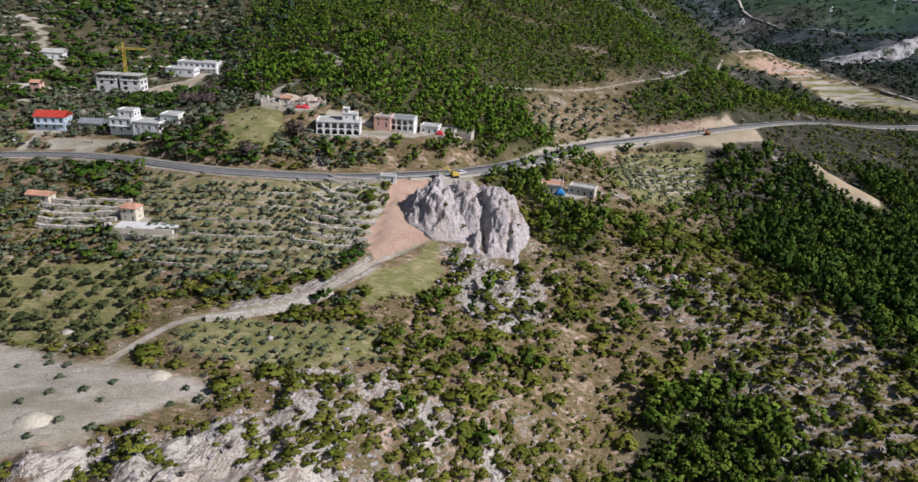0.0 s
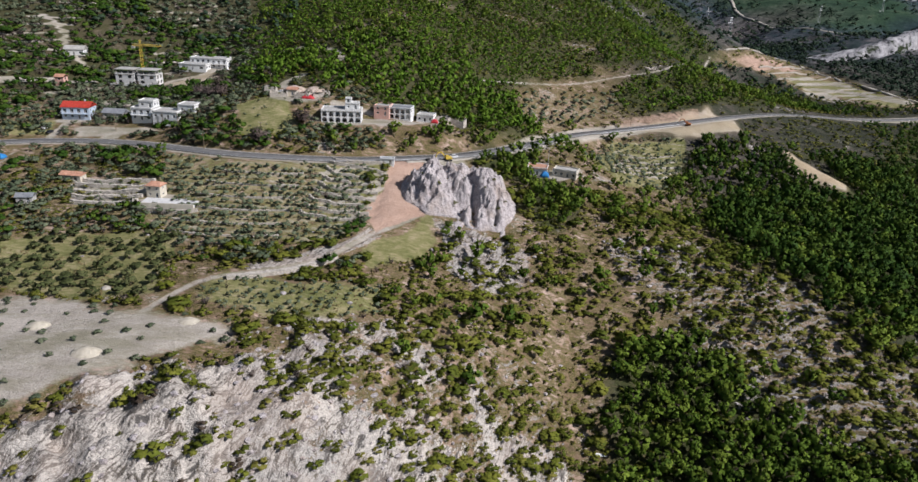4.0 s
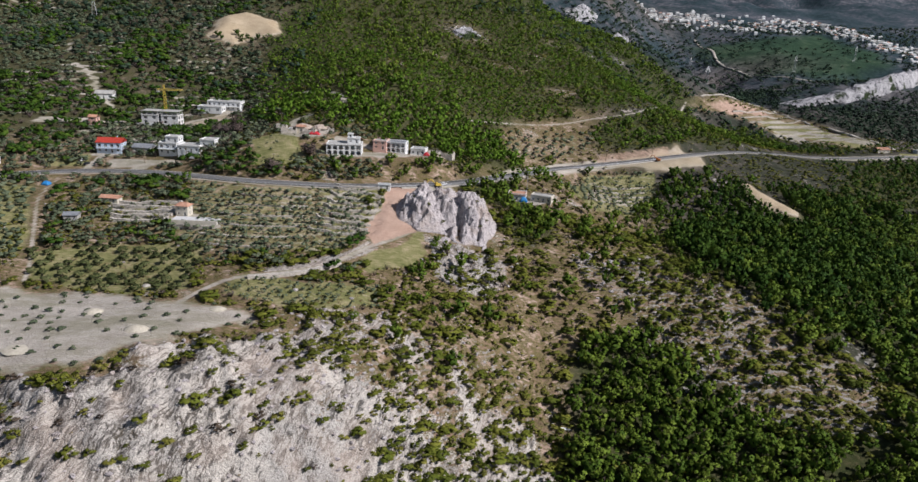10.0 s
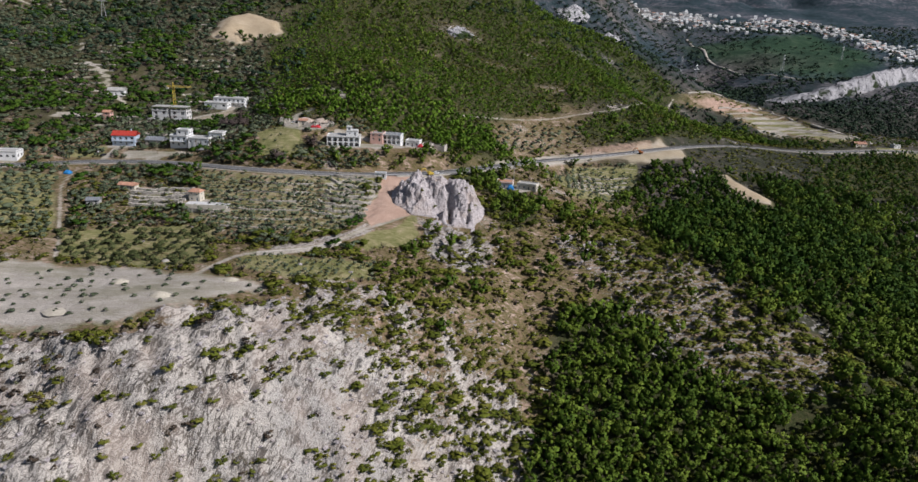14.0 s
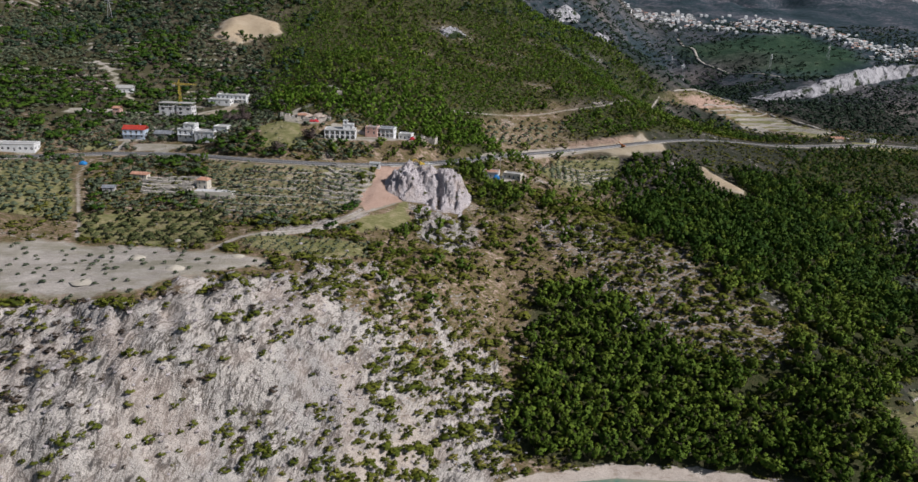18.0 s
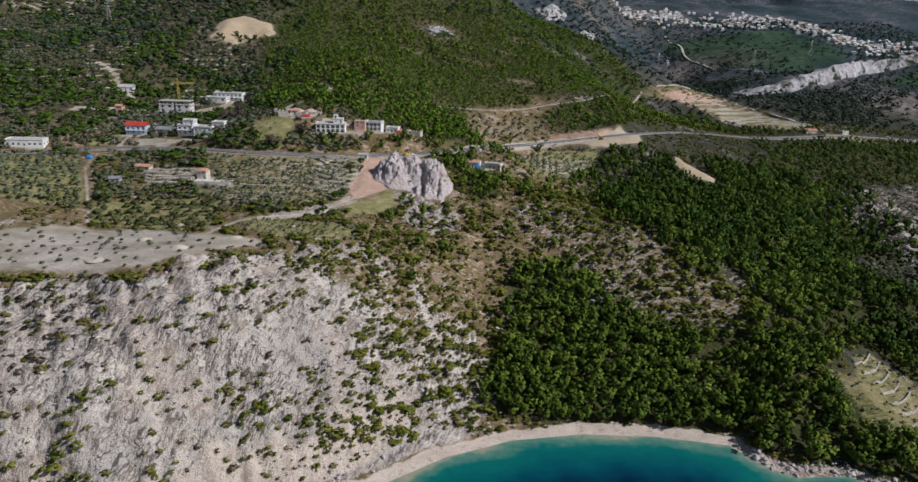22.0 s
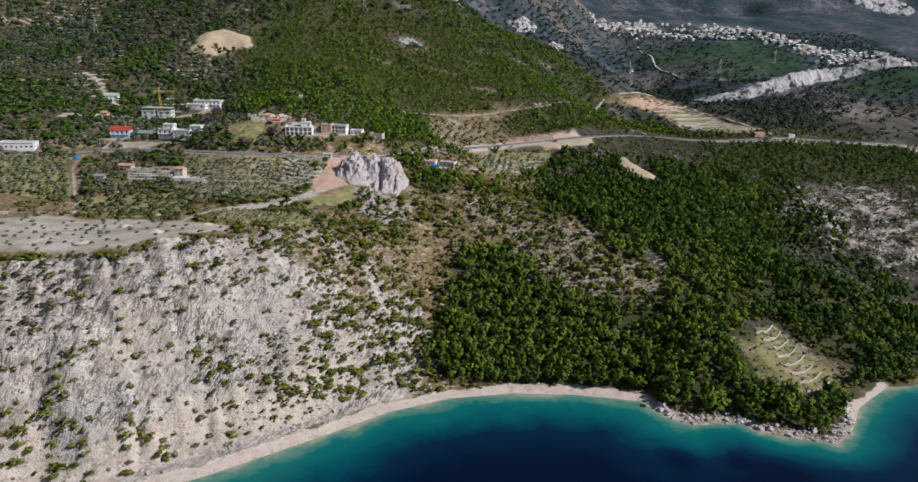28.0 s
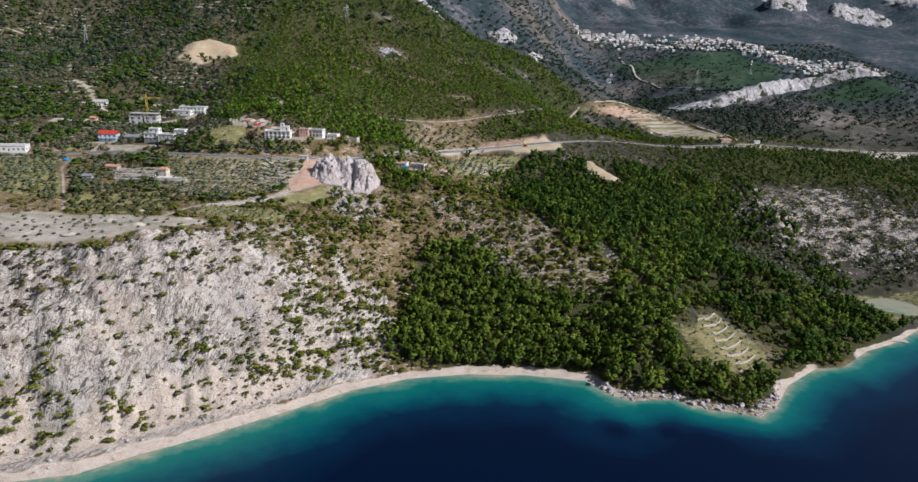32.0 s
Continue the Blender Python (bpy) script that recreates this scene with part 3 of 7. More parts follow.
GULLY_WOOD = [(128, 290), (143, 252), (180, 212), (212, 176), (244, 157), (262, 164), (284, 128), (280, 108), (309, 119), (350, 142), (380, 160), (378, 215), (323, 225), (320, 300), (345, 330), (345, 400), (300, 420), (270, 425), (220, 372), (165, 355)]
ROCK_WOOD = [(14, 300), (17, 318), (40, 338), (46, 318), (62, 285), (62, 268), (47, 255), (36, 262), (38, 290)]
HILL_WOOD = [(-165, 560), (-140, 740), (-20, 820), (90, 890), (230, 870), (310, 785), (250, 690), (180, 570), (60, 482), (50, 440), (70, 350), (4, 330), (-50, 350), (-100, 352), (-120, 420), (-145, 500)]
ROADSIDE_WOOD = [(120, 488), (126, 462), (170, 474), (250, 522), (330, 600), (372, 655), (370, 730), (330, 738), (280, 698), (235, 640), (190, 560)]
VALLEY_WOOD = [(220, 430), (300, 440), (400, 560), (560, 625), (760, 650), (760, 560), (600, 440), (540, 450), (350, 440), (330, 400)]
# Bare stony openings in the woods: x, y, half-lengths.
BALD = [(18, 655, 30, 16), (60, 850, 45, 30), (110, 560, 16, 9), (-70, 470, 26, 7), (-40, 520, 12, 10), (165, 720, 26, 12), (205, 775, 20, 14), (120, 700, 12, 9), (-15, 585, 14, 6), (60, 600, 20, 5), (95, 640, 16, 5), (10, 735, 26, 8), (150, 205, 16, 12), (136, 176, 12, 8), (196, 205, 10, 12)]
ROAD_GROVE = [(-60, 288), (-20, 300), (4, 318), (20, 330), (0, 330), (-30, 308), (-56, 300)]

EAST_SCRUB = [(44, 300), (70, 330), (100, 320), (165, 350), (215, 365), (150, 262), (128, 285), (110, 262), (64, 264)]
YARDS = [(-40, 320, 34, 9), (-80, 333, 16, 7), (-194, 404, 20, 8), (-164, 442, 18, 8), (-166, 316, 26, 6), (-8, 337, 12, 7), (54, 306, 14, 8), (-196, 328, 12, 6), (0, 293, 16, 9), (-118, 240, 9, 6), (-250, 298, 10, 6), (-243, 425, 9, 6)]
yard_z = [float(base(np.array([cx]), np.array([cy]))[0]) for cx, cy, _, _ in YARDS]


def ground(x, y):
    """Height of the ground, with cliffs, road bed, building plots and terraces."""
    x, y = np.atleast_1d(np.asarray(x, float)), np.atleast_1d(np.asarray(y, float))
    z = base(x, y)
    d = inland(x, y)
    land = smooth(2, 16, d)
    size = np.clip((y - 300) / 500, 0, 3)
    z = z + land * (rough(x, y, 26, 5) - 0.5) * (2.2 + 2.0 * size) + smooth(500, 1100, y) * (rough(x, y, 170, 8, 5) - 0.5) * (22 + 110 * smooth(1900, 2500, y))
    # limestone: steps and flutes that run down the slope
    rock = zone(x, y, CLIFF, 14, 8)
    flute = np.abs(rough(x + 0.35 * y + 7 * rough(x, y, 22, 31), y * 0.22, 8, 21, 4) - 0.5) * 2
    step = rough(x, y, 8, 44, 4)
    ledge = base(x, y) / 7 + 1.2 * rough(x, y, 30, 45)
    ledge = (ledge - np.floor(ledge)) - 0.5
    z = z + land * rock * ((flute - 0.22) * 5.6 + (step - 0.5) * 6.5 - ledge * 2.0) * smooth(6, 30, d) * (1 - smooth(-70, 0, x) * 0.45)
    z = z + land * zone(x, y, ROCKY_SPUR, 20, 10) * ((rough(x, y, 7, 61, 4) - 0.5) * 4 + 1.2 * (smooth(0.6, 1.0, np.mod(base(x, y) / 3.5 + rough(x, y, 25, 62), 1.0)) - 0.4))
    z = z + land * zone(x, y, LEDGES, 14, 8) * 1.5 * (smooth(0.5, 1.0, np.mod(base(x, y) / 3.0 + 1.5 * rough(x, y, 18, 63), 1.0)) - 0.35)
    z = z + zone(x, y, STONY_HILL, 30, 12) * (rough(x, y, 12, 71, 4) - 0.5) * 6
    z = z + zone(x, y, GREY_SCREE, 10, 5) * (rough(x, y, 5, 81, 4) - 0.5) * 3
    # even ground
    for area, amount in ((PLATEAU, 1.0), (ORCHARD_A, 0.7), (MEADOW, 0.8), (GREEN, 0.8)):
        f = zone(x, y, area, 10, 2) * amount
        z = z * (1 - f) + (base(x, y) + 0.35 * (rough(x, y, 12, 15) - 0.5)) * f
    # stepped fields
    for area, rise in ((TERRACE_A, 1.5), (TERRACE_B, 1.5), (ORCHARD_B, 1.2), (ORCHARD_C, 1.5), (ORCHARD_D, 1.6), (CLEARING, 1.3), (FARM_FIELD, 3.2)):
        f = zone(x, y, area, 5, 1)
        b = base(x, y) / rise
        stepped = (np.floor(b) + smooth(0.72, 1.0, b - np.floor(b))) * rise
        z = z * (1 - f) + stepped * f
    z = z + 3 * zone(x, y, MOUND, 14, 2) + 7 * zone(x, y, QUARRY, 24, 3) - 5 * np.exp(-((x + 180) / 13) ** 2 - ((y - 563) / 12) ** 2) + 4.5 * zone(x, y, SAND_SITE, 24, 3)
    for (cx, cy, rx, ry), cz in zip(YARDS, yard_z):
        f = 1 - smooth(0.8, 1.5, np.hypot((x - cx) / rx, (y - cy) / ry))
        z = z * (1 - f) + cz * f
    dist, where = along(x, y, ROAD)
    bed = np.interp(where, np.arange(len(ROAD)), road_z)
    f = 1 - smooth(7.5, 15, dist)
    z = z * (1 - f) + (bed - 0.3) * f
    for line, half in ((TRACK, 2.2), (WEST_TRACK, 1.8), (HILL_TRACK, 2.5)):
        dist, where = along(x, y, line)
        f = 1 - smooth(half, half + 3, dist)
        z = z * (1 - f) + base(x, y) * f
    return z


def height(x, y):
    return float(ground(x, y)[0])


def lines(core_a, core_b, step, low, high, growth):
    """Grid lines: even in the middle, ever wider apart outwards."""
    mid = list(np.arange(core_a, core_b, step))
    up, s = [mid[-1]], step
    while up[-1] < high:
        s = min(s * growth, 120)
        up.append(up[-1] + s)
    down, s = [mid[0]], step
    while down[-1] > low:
        s = min(s * growth, 120)
        down.append(down[-1] - s)
    return np.array(down[:0:-1] + mid + up[1:])


def sheet(name, xs, ys, z, material, attributes):
    """A grid mesh over the lines xs and ys with heights z and per-vertex attributes."""
    nx, ny = len(xs), len(ys)
    gx, gy = np.meshgrid(xs, ys)
    co = np.stack([gx, gy, z], -1).reshape(-1, 3)
    i = (np.arange(ny - 1)[:, None] * nx + np.arange(nx - 1)[None, :]).ravel()
    quads = np.stack([i, i + 1, i + nx + 1, i + nx], 1)
    return fast_mesh(name, co, quads, [material], attributes)


def fast_mesh(name, co, faces, materials, attributes=None, index=None, flat=False, normals=None):
    me = bpy.data.meshes.new(name)
    k = faces.shape[1]
    me.vertices.add(len(co))
    me.vertices.foreach_set("co", np.ascontiguousarray(co, np.float32).ravel())
    me.loops.add(faces.size)
    me.loops.foreach_set("vertex_index", np.ascontiguousarray(faces, np.int32).ravel())
    me.polygons.add(len(faces))
    me.polygons.foreach_set("loop_start", np.arange(0, faces.size, k, dtype=np.int32))
    me.polygons.foreach_set("loop_total", np.full(len(faces), k, np.int32))
    if index is not None:
        me.polygons.foreach_set("material_index", np.ascontiguousarray(index, np.int32))
    for m in materials:
        me.materials.append(m)
    me.update(calc_edges=True)
    me.polygons.foreach_set("use_smooth", np.full(len(faces), not flat))
    if normals is not None:
        me.normals_split_custom_set_from_vertices(np.ascontiguousarray(normals, np.float32))
    for key, values in (attributes or {}).items():
        a = me.attributes.new(key, "FLOAT_COLOR" if values.ndim > 1 else "FLOAT", "POINT")
        a.data.foreach_set("color" if values.ndim > 1 else "value", np.ascontiguousarray(values, np.float32).ravel())
    return new(name, me)


xs = np.concatenate([lines(-175, 60, 1.2, -4300, 60, 1.04)[:-1], lines(60, 320, 2.1, 60, 320, 1.03)[:-1], lines(320, 500, 3.4, 320, 4300, 1.035)])
ys = np.concatenate([lines(-10, 150, 1.1, -900, 150, 1.05)[:-1], lines(150, 310, 1.5, 150, 310, 1.02)[:-1], lines(310, 670, 3.0, 310, 670, 1.02)[:-1], lines(670, 890, 2.4, 670, 4600, 1.024)])
xs, ys = np.unique(xs), np.unique(ys)
xs, ys = xs[np.r_[True, np.diff(xs) > 0.3]], ys[np.r_[True, np.diff(ys) > 0.3]]
gx, gy = np.meshgrid(xs, ys)
gz = ground(gx.ravel(), gy.ravel())
fx, fy = gx.ravel(), gy.ravel()
shore_d = inland(fx, fy)
beach = (1 - smooth(4 - 1.5 * smooth(262, 280, fx), 10 - 4 * smooth(262, 280, fx), shore_d + 6 * (rough(fx, fy, 9, 7) - 0.5))) * smooth(-60, -20, shore_d)
cliff = zone(fx, fy, CLIFF, 26, 14)
patchy = rough(fx, fy, 22, 33, 4)
rock_part = np.maximum.reduce([cliff * (0.74 - 0.10 * smooth(90, 115, fy) + 0.36 * (1 - smooth(-70, 10, fx)) * (1 - 0.5 * smooth(95, 115, fy)) + 0.5 * (patchy - 0.5)), zone(fx, fy, MIXED_SLOPE, 24, 14) * (0.58 + 1.3 * (patchy - 0.5)),
                               zone(fx, fy, ROCKY_SPUR, 30, 16) * (0.34 - 0.12 * smooth(105, 140, fx) + 1.1 * (patchy - 0.5)), zone(fx, fy, LEDGES, 16, 10) * (0.20 + 0.9 * (patchy - 0.5)), zone(fx, fy, STONY_HILL, 50, 25) * (0.54 + 1.2 * (rough(fx, fy, 10, 34, 3) - 0.5)),
                               0.85 * zone(fx, fy, GREY_SCREE, 16, 12) * (0.4 + 1.1 * patchy), 0.8 * zone(fx, fy, TRACK_BANK, 4, 2), 0.85 * smooth(5, 10, shore_d) * (1 - smooth(30, 55, shore_d)) * (1 - smooth(36, 60, fx)), 0.24 + 0.9 * (patchy - 0.5) * (fy < 700),
                               smooth(1950, 2500, fy + 1300 * (rough(fx, fy, 420, 13) - 0.5)) * (0.20 + 1.6 * (rough(fx, fy, 150, 12) - 0.5))])
rock_part = np.clip(rock_part, 0, 1)
rock_part = np.maximum(rock_part, 0.8 * np.exp(-(np.hypot((fx - 18) / 30, (fy - 655) / 16)) ** 2 * 1.2))
rock_part = np.maximum(rock_part, 0.75 * np.exp(-(np.hypot((fx - 60) / 45, (fy - 850) / 30)) ** 2 * 1.2))
foot = smooth(8, 14, shore_d) * (1 - smooth(24, 46, shore_d + 26 * (rough(fx, fy, 18, 67) - 0.5))) * (1 - smooth(0, 40, fx))
def risers(area, rise, amount):
    """Bare stony steps between the level strips of a stepped field."""
    q = np.mod(base(fx, fy) / rise, 1.0)
    return amount * zone(fx, fy, area, 5, 3) * smooth(0.62, 0.8, q)


sand_part = np.maximum.reduce([0.95 * zone(fx, fy, WEST_HILL, 20, 10) * smooth(0.74, 0.86, np.mod(base(fx, fy) / 4.0 + 0.5 * rough(fx, fy, 40, 162), 1.0)) * smooth(0.5, 0.62, rough(fx, fy, 26, 163)), 0.34 * zone(fx, fy, ORCHARD_E, 10, 6), 0.3 * zone(fx, fy, ORCHARD_A, 10, 6), risers(ORCHARD_B, 1.2, 0.5), risers(TERRACE_B, 1.5, 0.85), risers(TERRACE_A, 1.5, 0.85), risers(ORCHARD_D, 1.6, 0.5), risers(CLEARING, 1.3, 0.3), risers(ORCHARD_C, 1.5, 0.5), 0.9 * zone(fx, fy, FARM_STRIPS, 5, 3) * smooth(0.72, 0.86, np.mod(base(fx, fy) / 3.2, 1.0)), zone(fx, fy, FARM_SAND, 8, 3), 0.9 * zone(fx, fy, ROAD_CUT, 8, 4), 0.9 * zone(fx, fy, HOUSE_BANK, 6, 4), 0.62 * foot, beach * (1 - 0.6 * smooth(160, 180, fx) * (1 - smooth(262, 270, fx)) - 0.75 * smooth(300, 308, fx) * (1 - smooth(334, 342, fx))), 0.70 * zone(fx, fy, PLATEAU, 14, 7), 0.30 * zone(fx, fy, ORCHARD_B, 10, 6), 0.3 * zone(fx, fy, ORCHARD_D, 10, 6), 0.3 * zone(fx, fy, TERRACE_B, 6, 4), 0.3 * zone(fx, fy, TERRACE_A, 6, 4)] + [0.75 * (1 - smooth(1.4, 3.6, along(fx, fy, q)[0])) for q in LANES] + [zone(fx, fy, SAND_SITE, 6, 4), zone(fx, fy, QUARRY, 8, 5), zone(fx, fy, MOUND, 5, 3),
                               0.62 * (1 - smooth(0.9, 2.8, along(fx, fy, TRACK)[0])), 0.62 * (1 - smooth(0.6, 2.0, along(fx, fy, WEST_TRACK)[0])),
                               0.6 * (1 - smooth(0.8, 2.6, along(fx, fy, HILL_TRACK)[0])),
                               0.7 * (1 - smooth(5, 8.5, along(fx, fy, ROAD)[0] * (1 - 0.4 * smooth(300, 420, fx) - 0.42 * smooth(20, 50, fx) * (1 - smooth(130, 160, fx))))), 0.12 * zone(fx, fy, FARM_FIELD, 8, 6)]
                              + [0.75 * (1 - smooth(0.55, 1.2, np.hypot((fx - cx) / rx, (fy - cy) / ry) + 0.9 * (rough(fx, fy, 9, 66) - 0.5))) for cx, cy, rx, ry in YARDS])
grass_part = np.maximum.reduce([zone(fx, fy, a, 6, 4) * v for a, v in ((GREEN, 0.9), (ORCHARD_A, 0.85), (FIELD_BELOW, 0.9), (ORCHARD_B, 0.52), (ORCHARD_C, 0.7), (ORCHARD_D, 0.35), (ORCHARD_E, 0.7), (ORCHARD_W, 0.62),
                                (TERRACE_A, 0.6), (TERRACE_B, 0.8), (CLEARING, 0.52), (FARM_FIELD, 0.34), (FARM_STRIPS, 0.9), (PLATEAU, 0.45), (MEADOW, 0.48), (GARDEN, 1.0), ([(-226, 306), (-198, 312), (-204, 328), (-230, 324)], 0.9))])
pink_part = np.maximum.reduce([zone(fx, fy, PINK_BANK, 5, 3), 0.7 * zone(fx, fy, FARM_EARTH, 14, 10) * (0.55 + 0.6 * rough(fx, fy, 20, 99)), 0.3 * zone(fx, fy, GREY_SCREE, 14, 8), 0.36 * foot, 0.38 * smooth(0.46, 0.6, rough(fx, fy, 28, 91)) * zone(fx, fy, [(-30, 168), (-16, 200), (2, 236), (40, 244), (70, 226), (92, 190), (60, 148), (10, 150)], 24, 14), 0.5 * (1 - smooth(3, 7, np.abs(along(fx, fy, ROAD)[0] - 10))) * (fx > 120) * (fx < 185) * (fy > np.interp(fx, ROAD[:, 0], ROAD[:, 1])),
                               0.5 * beach * smooth(-60, -20, fx) * (1 - smooth(0, 20, fx)) * smooth(4, 12, shore_d)])
for area in (PLATEAU, PINK_BANK, SAND_SITE, QUARRY, MOUND):
    rock_part = rock_part * (1 - zone(fx, fy, area, 6, 3))
rock_part = rock_part * (1 - smooth(0.3, 0.8, sand_part) * (1 - 0.75 * foot))
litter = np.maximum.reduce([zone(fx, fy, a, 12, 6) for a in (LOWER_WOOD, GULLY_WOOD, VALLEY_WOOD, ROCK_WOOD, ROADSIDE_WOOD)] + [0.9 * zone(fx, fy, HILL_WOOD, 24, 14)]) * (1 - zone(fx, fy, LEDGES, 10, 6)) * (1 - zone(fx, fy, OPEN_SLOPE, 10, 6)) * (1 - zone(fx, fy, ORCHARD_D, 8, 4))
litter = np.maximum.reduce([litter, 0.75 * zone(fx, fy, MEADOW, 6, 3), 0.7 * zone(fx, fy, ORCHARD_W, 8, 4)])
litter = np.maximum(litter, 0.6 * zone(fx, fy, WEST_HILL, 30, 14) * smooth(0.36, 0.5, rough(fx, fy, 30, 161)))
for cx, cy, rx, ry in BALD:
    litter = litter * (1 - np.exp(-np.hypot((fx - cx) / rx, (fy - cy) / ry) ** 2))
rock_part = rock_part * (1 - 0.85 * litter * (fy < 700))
ledge = np.maximum.reduce([zone(fx, fy, LEDGES, 16, 10), zone(fx, fy, OPEN_SLOPE, 14, 8), 0.75 * zone(fx, fy, ROCKY_SPUR, 24, 12), 0.55 * zone(fx, fy, MIXED_SLOPE, 20, 12), 0.5 * zone(fx, fy, STONY_HILL, 30, 14)] + [np.exp(-np.hypot((fx - cx) / rx, (fy - cy) / ry) ** 2) for cx, cy, rx, ry in BALD])
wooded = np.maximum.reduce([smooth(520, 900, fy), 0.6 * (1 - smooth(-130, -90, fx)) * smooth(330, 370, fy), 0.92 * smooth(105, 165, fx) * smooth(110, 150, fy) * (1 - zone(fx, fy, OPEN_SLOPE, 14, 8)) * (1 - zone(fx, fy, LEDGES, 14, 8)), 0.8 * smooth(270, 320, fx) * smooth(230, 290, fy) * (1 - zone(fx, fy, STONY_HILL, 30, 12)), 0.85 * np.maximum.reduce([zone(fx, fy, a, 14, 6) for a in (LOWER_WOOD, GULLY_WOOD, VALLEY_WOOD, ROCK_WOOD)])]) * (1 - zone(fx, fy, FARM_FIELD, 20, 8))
# Weight of the haze tint, rising with distance inland.
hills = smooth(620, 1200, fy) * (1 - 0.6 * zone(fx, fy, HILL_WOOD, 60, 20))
fallow = np.clip(np.maximum.reduce([np.exp(-np.hypot((fx - cx) / rx, (fy - cy) / ry) ** 2) for cx, cy, rx, ry in ((520, 1330, 150, 60), (650, 1150, 130, 60), (430, 1850, 190, 260), (740, 840, 90, 36), (300, 1300, 90, 160))]) * (0.3 + 1.2 * rough(fx, fy, 90, 164)), 0, 1)
shingle = np.maximum(beach * (1 - 0.5 * smooth(160, 180, fx) * (1 - smooth(262, 270, fx)) - 0.7 * smooth(298, 306, fx) * (1 - smooth(336, 344, fx))), 0.72 * foot * (0.45 + 0.9 * rough(fx, fy, 16, 165)))
canopy = np.maximum.reduce([zone(fx, fy, GREEN_HILL, 60, 20), zone(fx, fy, GREEN_SPUR, 24, 8)])
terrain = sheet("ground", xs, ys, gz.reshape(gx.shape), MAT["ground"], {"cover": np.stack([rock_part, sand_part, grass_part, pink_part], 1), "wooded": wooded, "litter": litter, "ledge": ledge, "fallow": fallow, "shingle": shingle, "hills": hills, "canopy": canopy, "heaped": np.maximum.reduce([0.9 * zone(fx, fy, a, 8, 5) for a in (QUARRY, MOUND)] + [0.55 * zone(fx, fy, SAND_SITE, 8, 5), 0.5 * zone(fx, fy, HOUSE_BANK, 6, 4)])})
tagged(terrain, "limestone coast with scrub, terraced fields and a pebble beach", "ground", kind="structure")

# the sea, coloured by its depth
wx = lines(-160, 420, 4, -4300, 4300, 1.06)
wy = lines(-200, 190, 4, -4600, 900, 1.06)
sx, sy = np.meshgrid(wx, wy)
off = -inland(sx.ravel(), sy.ravel())
off = off * (1 + 0.5 * smooth(150, 230, sx.ravel()))
depth = np.clip(off, 0, 400) * (1 - 0.25 * np.exp(-((sx.ravel() - 330) ** 2 + (sy.ravel() - 75) ** 2) / 70 ** 2)) + 14 * (rough(sx.ravel(), sy.ravel(), 34, 19, 4) - 0.5) * smooth(2, 30, off)
for cx, cy, r in ((163, 48, 7), (203, 39, 8), (211, 35, 6), (190, 47, 5)):
    depth = depth + 26 * np.exp(-((sx.ravel() - cx) ** 2 + (sy.ravel() - cy) ** 2) / r ** 2) * (0.4 + 1.2 * rough(sx.ravel(), sy.ravel(), 7, 176))
sea = sheet("sea", wx, wy, np.zeros(sx.shape), MAT["water"], {"depth": depth})
tagged(sea, "calm turquoise bay turning deep blue offshore", "sea", kind="structure")

# ---- helpers for built things ----
def box(bm, x0, y0, z0, x1, y1, z1):
    v = [bm.verts.new(p) for p in ((x0, y0, z0), (x1, y0, z0), (x1, y1, z0), (x0, y1, z0), (x0, y0, z1), (x1, y0, z1), (x1, y1, z1), (x0, y1, z1))]
    for f in ((3, 2, 1, 0), (4, 5, 6, 7), (0, 1, 5, 4), (1, 2, 6, 5), (2, 3, 7, 6), (3, 0, 4, 7)):
        bm.faces.new([v[i] for i in f])


def rod(bm, a, b, r, sides=6, r2=None):
    """A round bar from a to b."""
    a, b = Vector(a), Vector(b)
    t = (b - a).normalized()
    u = t.cross(Vector((0.3, 1, 0.2))).normalized()
    w = t.cross(u)
    rings = []
    for p, q in ((a, r), (b, r if r2 is None else r2)):
        rings.append([bm.verts.new(p + q * (math.cos(k * 2 * math.pi / sides) * u + math.sin(k * 2 * math.pi / sides) * w)) for k in range(sides)])
    for k in range(sides):
        bm.faces.new((rings[0][k], rings[0][(k + 1) % sides], rings[1][(k + 1) % sides], rings[1][k]))
    bm.faces.new(rings[0][::-1])
    bm.faces.new(rings[1])


def prism(bm, outline, y0, y1):
    """An outline of (x, z) points drawn out from y0 to y1."""
    a = [bm.verts.new((x, y0, z)) for x, z in outline]
    b = [bm.verts.new((x, y1, z)) for x, z in outline]
    bm.faces.new(a)
    bm.faces.new(b[::-1])
    for i in range(len(a)):
        j = (i + 1) % len(a)
        bm.faces.new((a[j], a[i], b[i], b[j]))


def part(name, bm, material, parent, label="", soft=0.0):
    """Links a bmesh as one mesh under a thing or a part."""
    if soft:
        bmesh.ops.bevel(bm, geom=list(bm.edges), offset=soft, segments=1, affect="EDGES", clamp_overlap=True)
    bmesh.ops.recalc_face_normals(bm, faces=bm.faces)
    me = bpy.data.meshes.new(name)
    bm.to_mesh(me)
    bm.free()
    me.materials.append(material)
    ob = new(name, me)
    ob.parent = parent
    if label:
        ob["label"] = label
    return ob


def thing(name, m, label, category, group=""):
    top = new(name)
    top.matrix_world = m
    top.empty_display_size = 1.0
    return tagged(top, label, category, group)


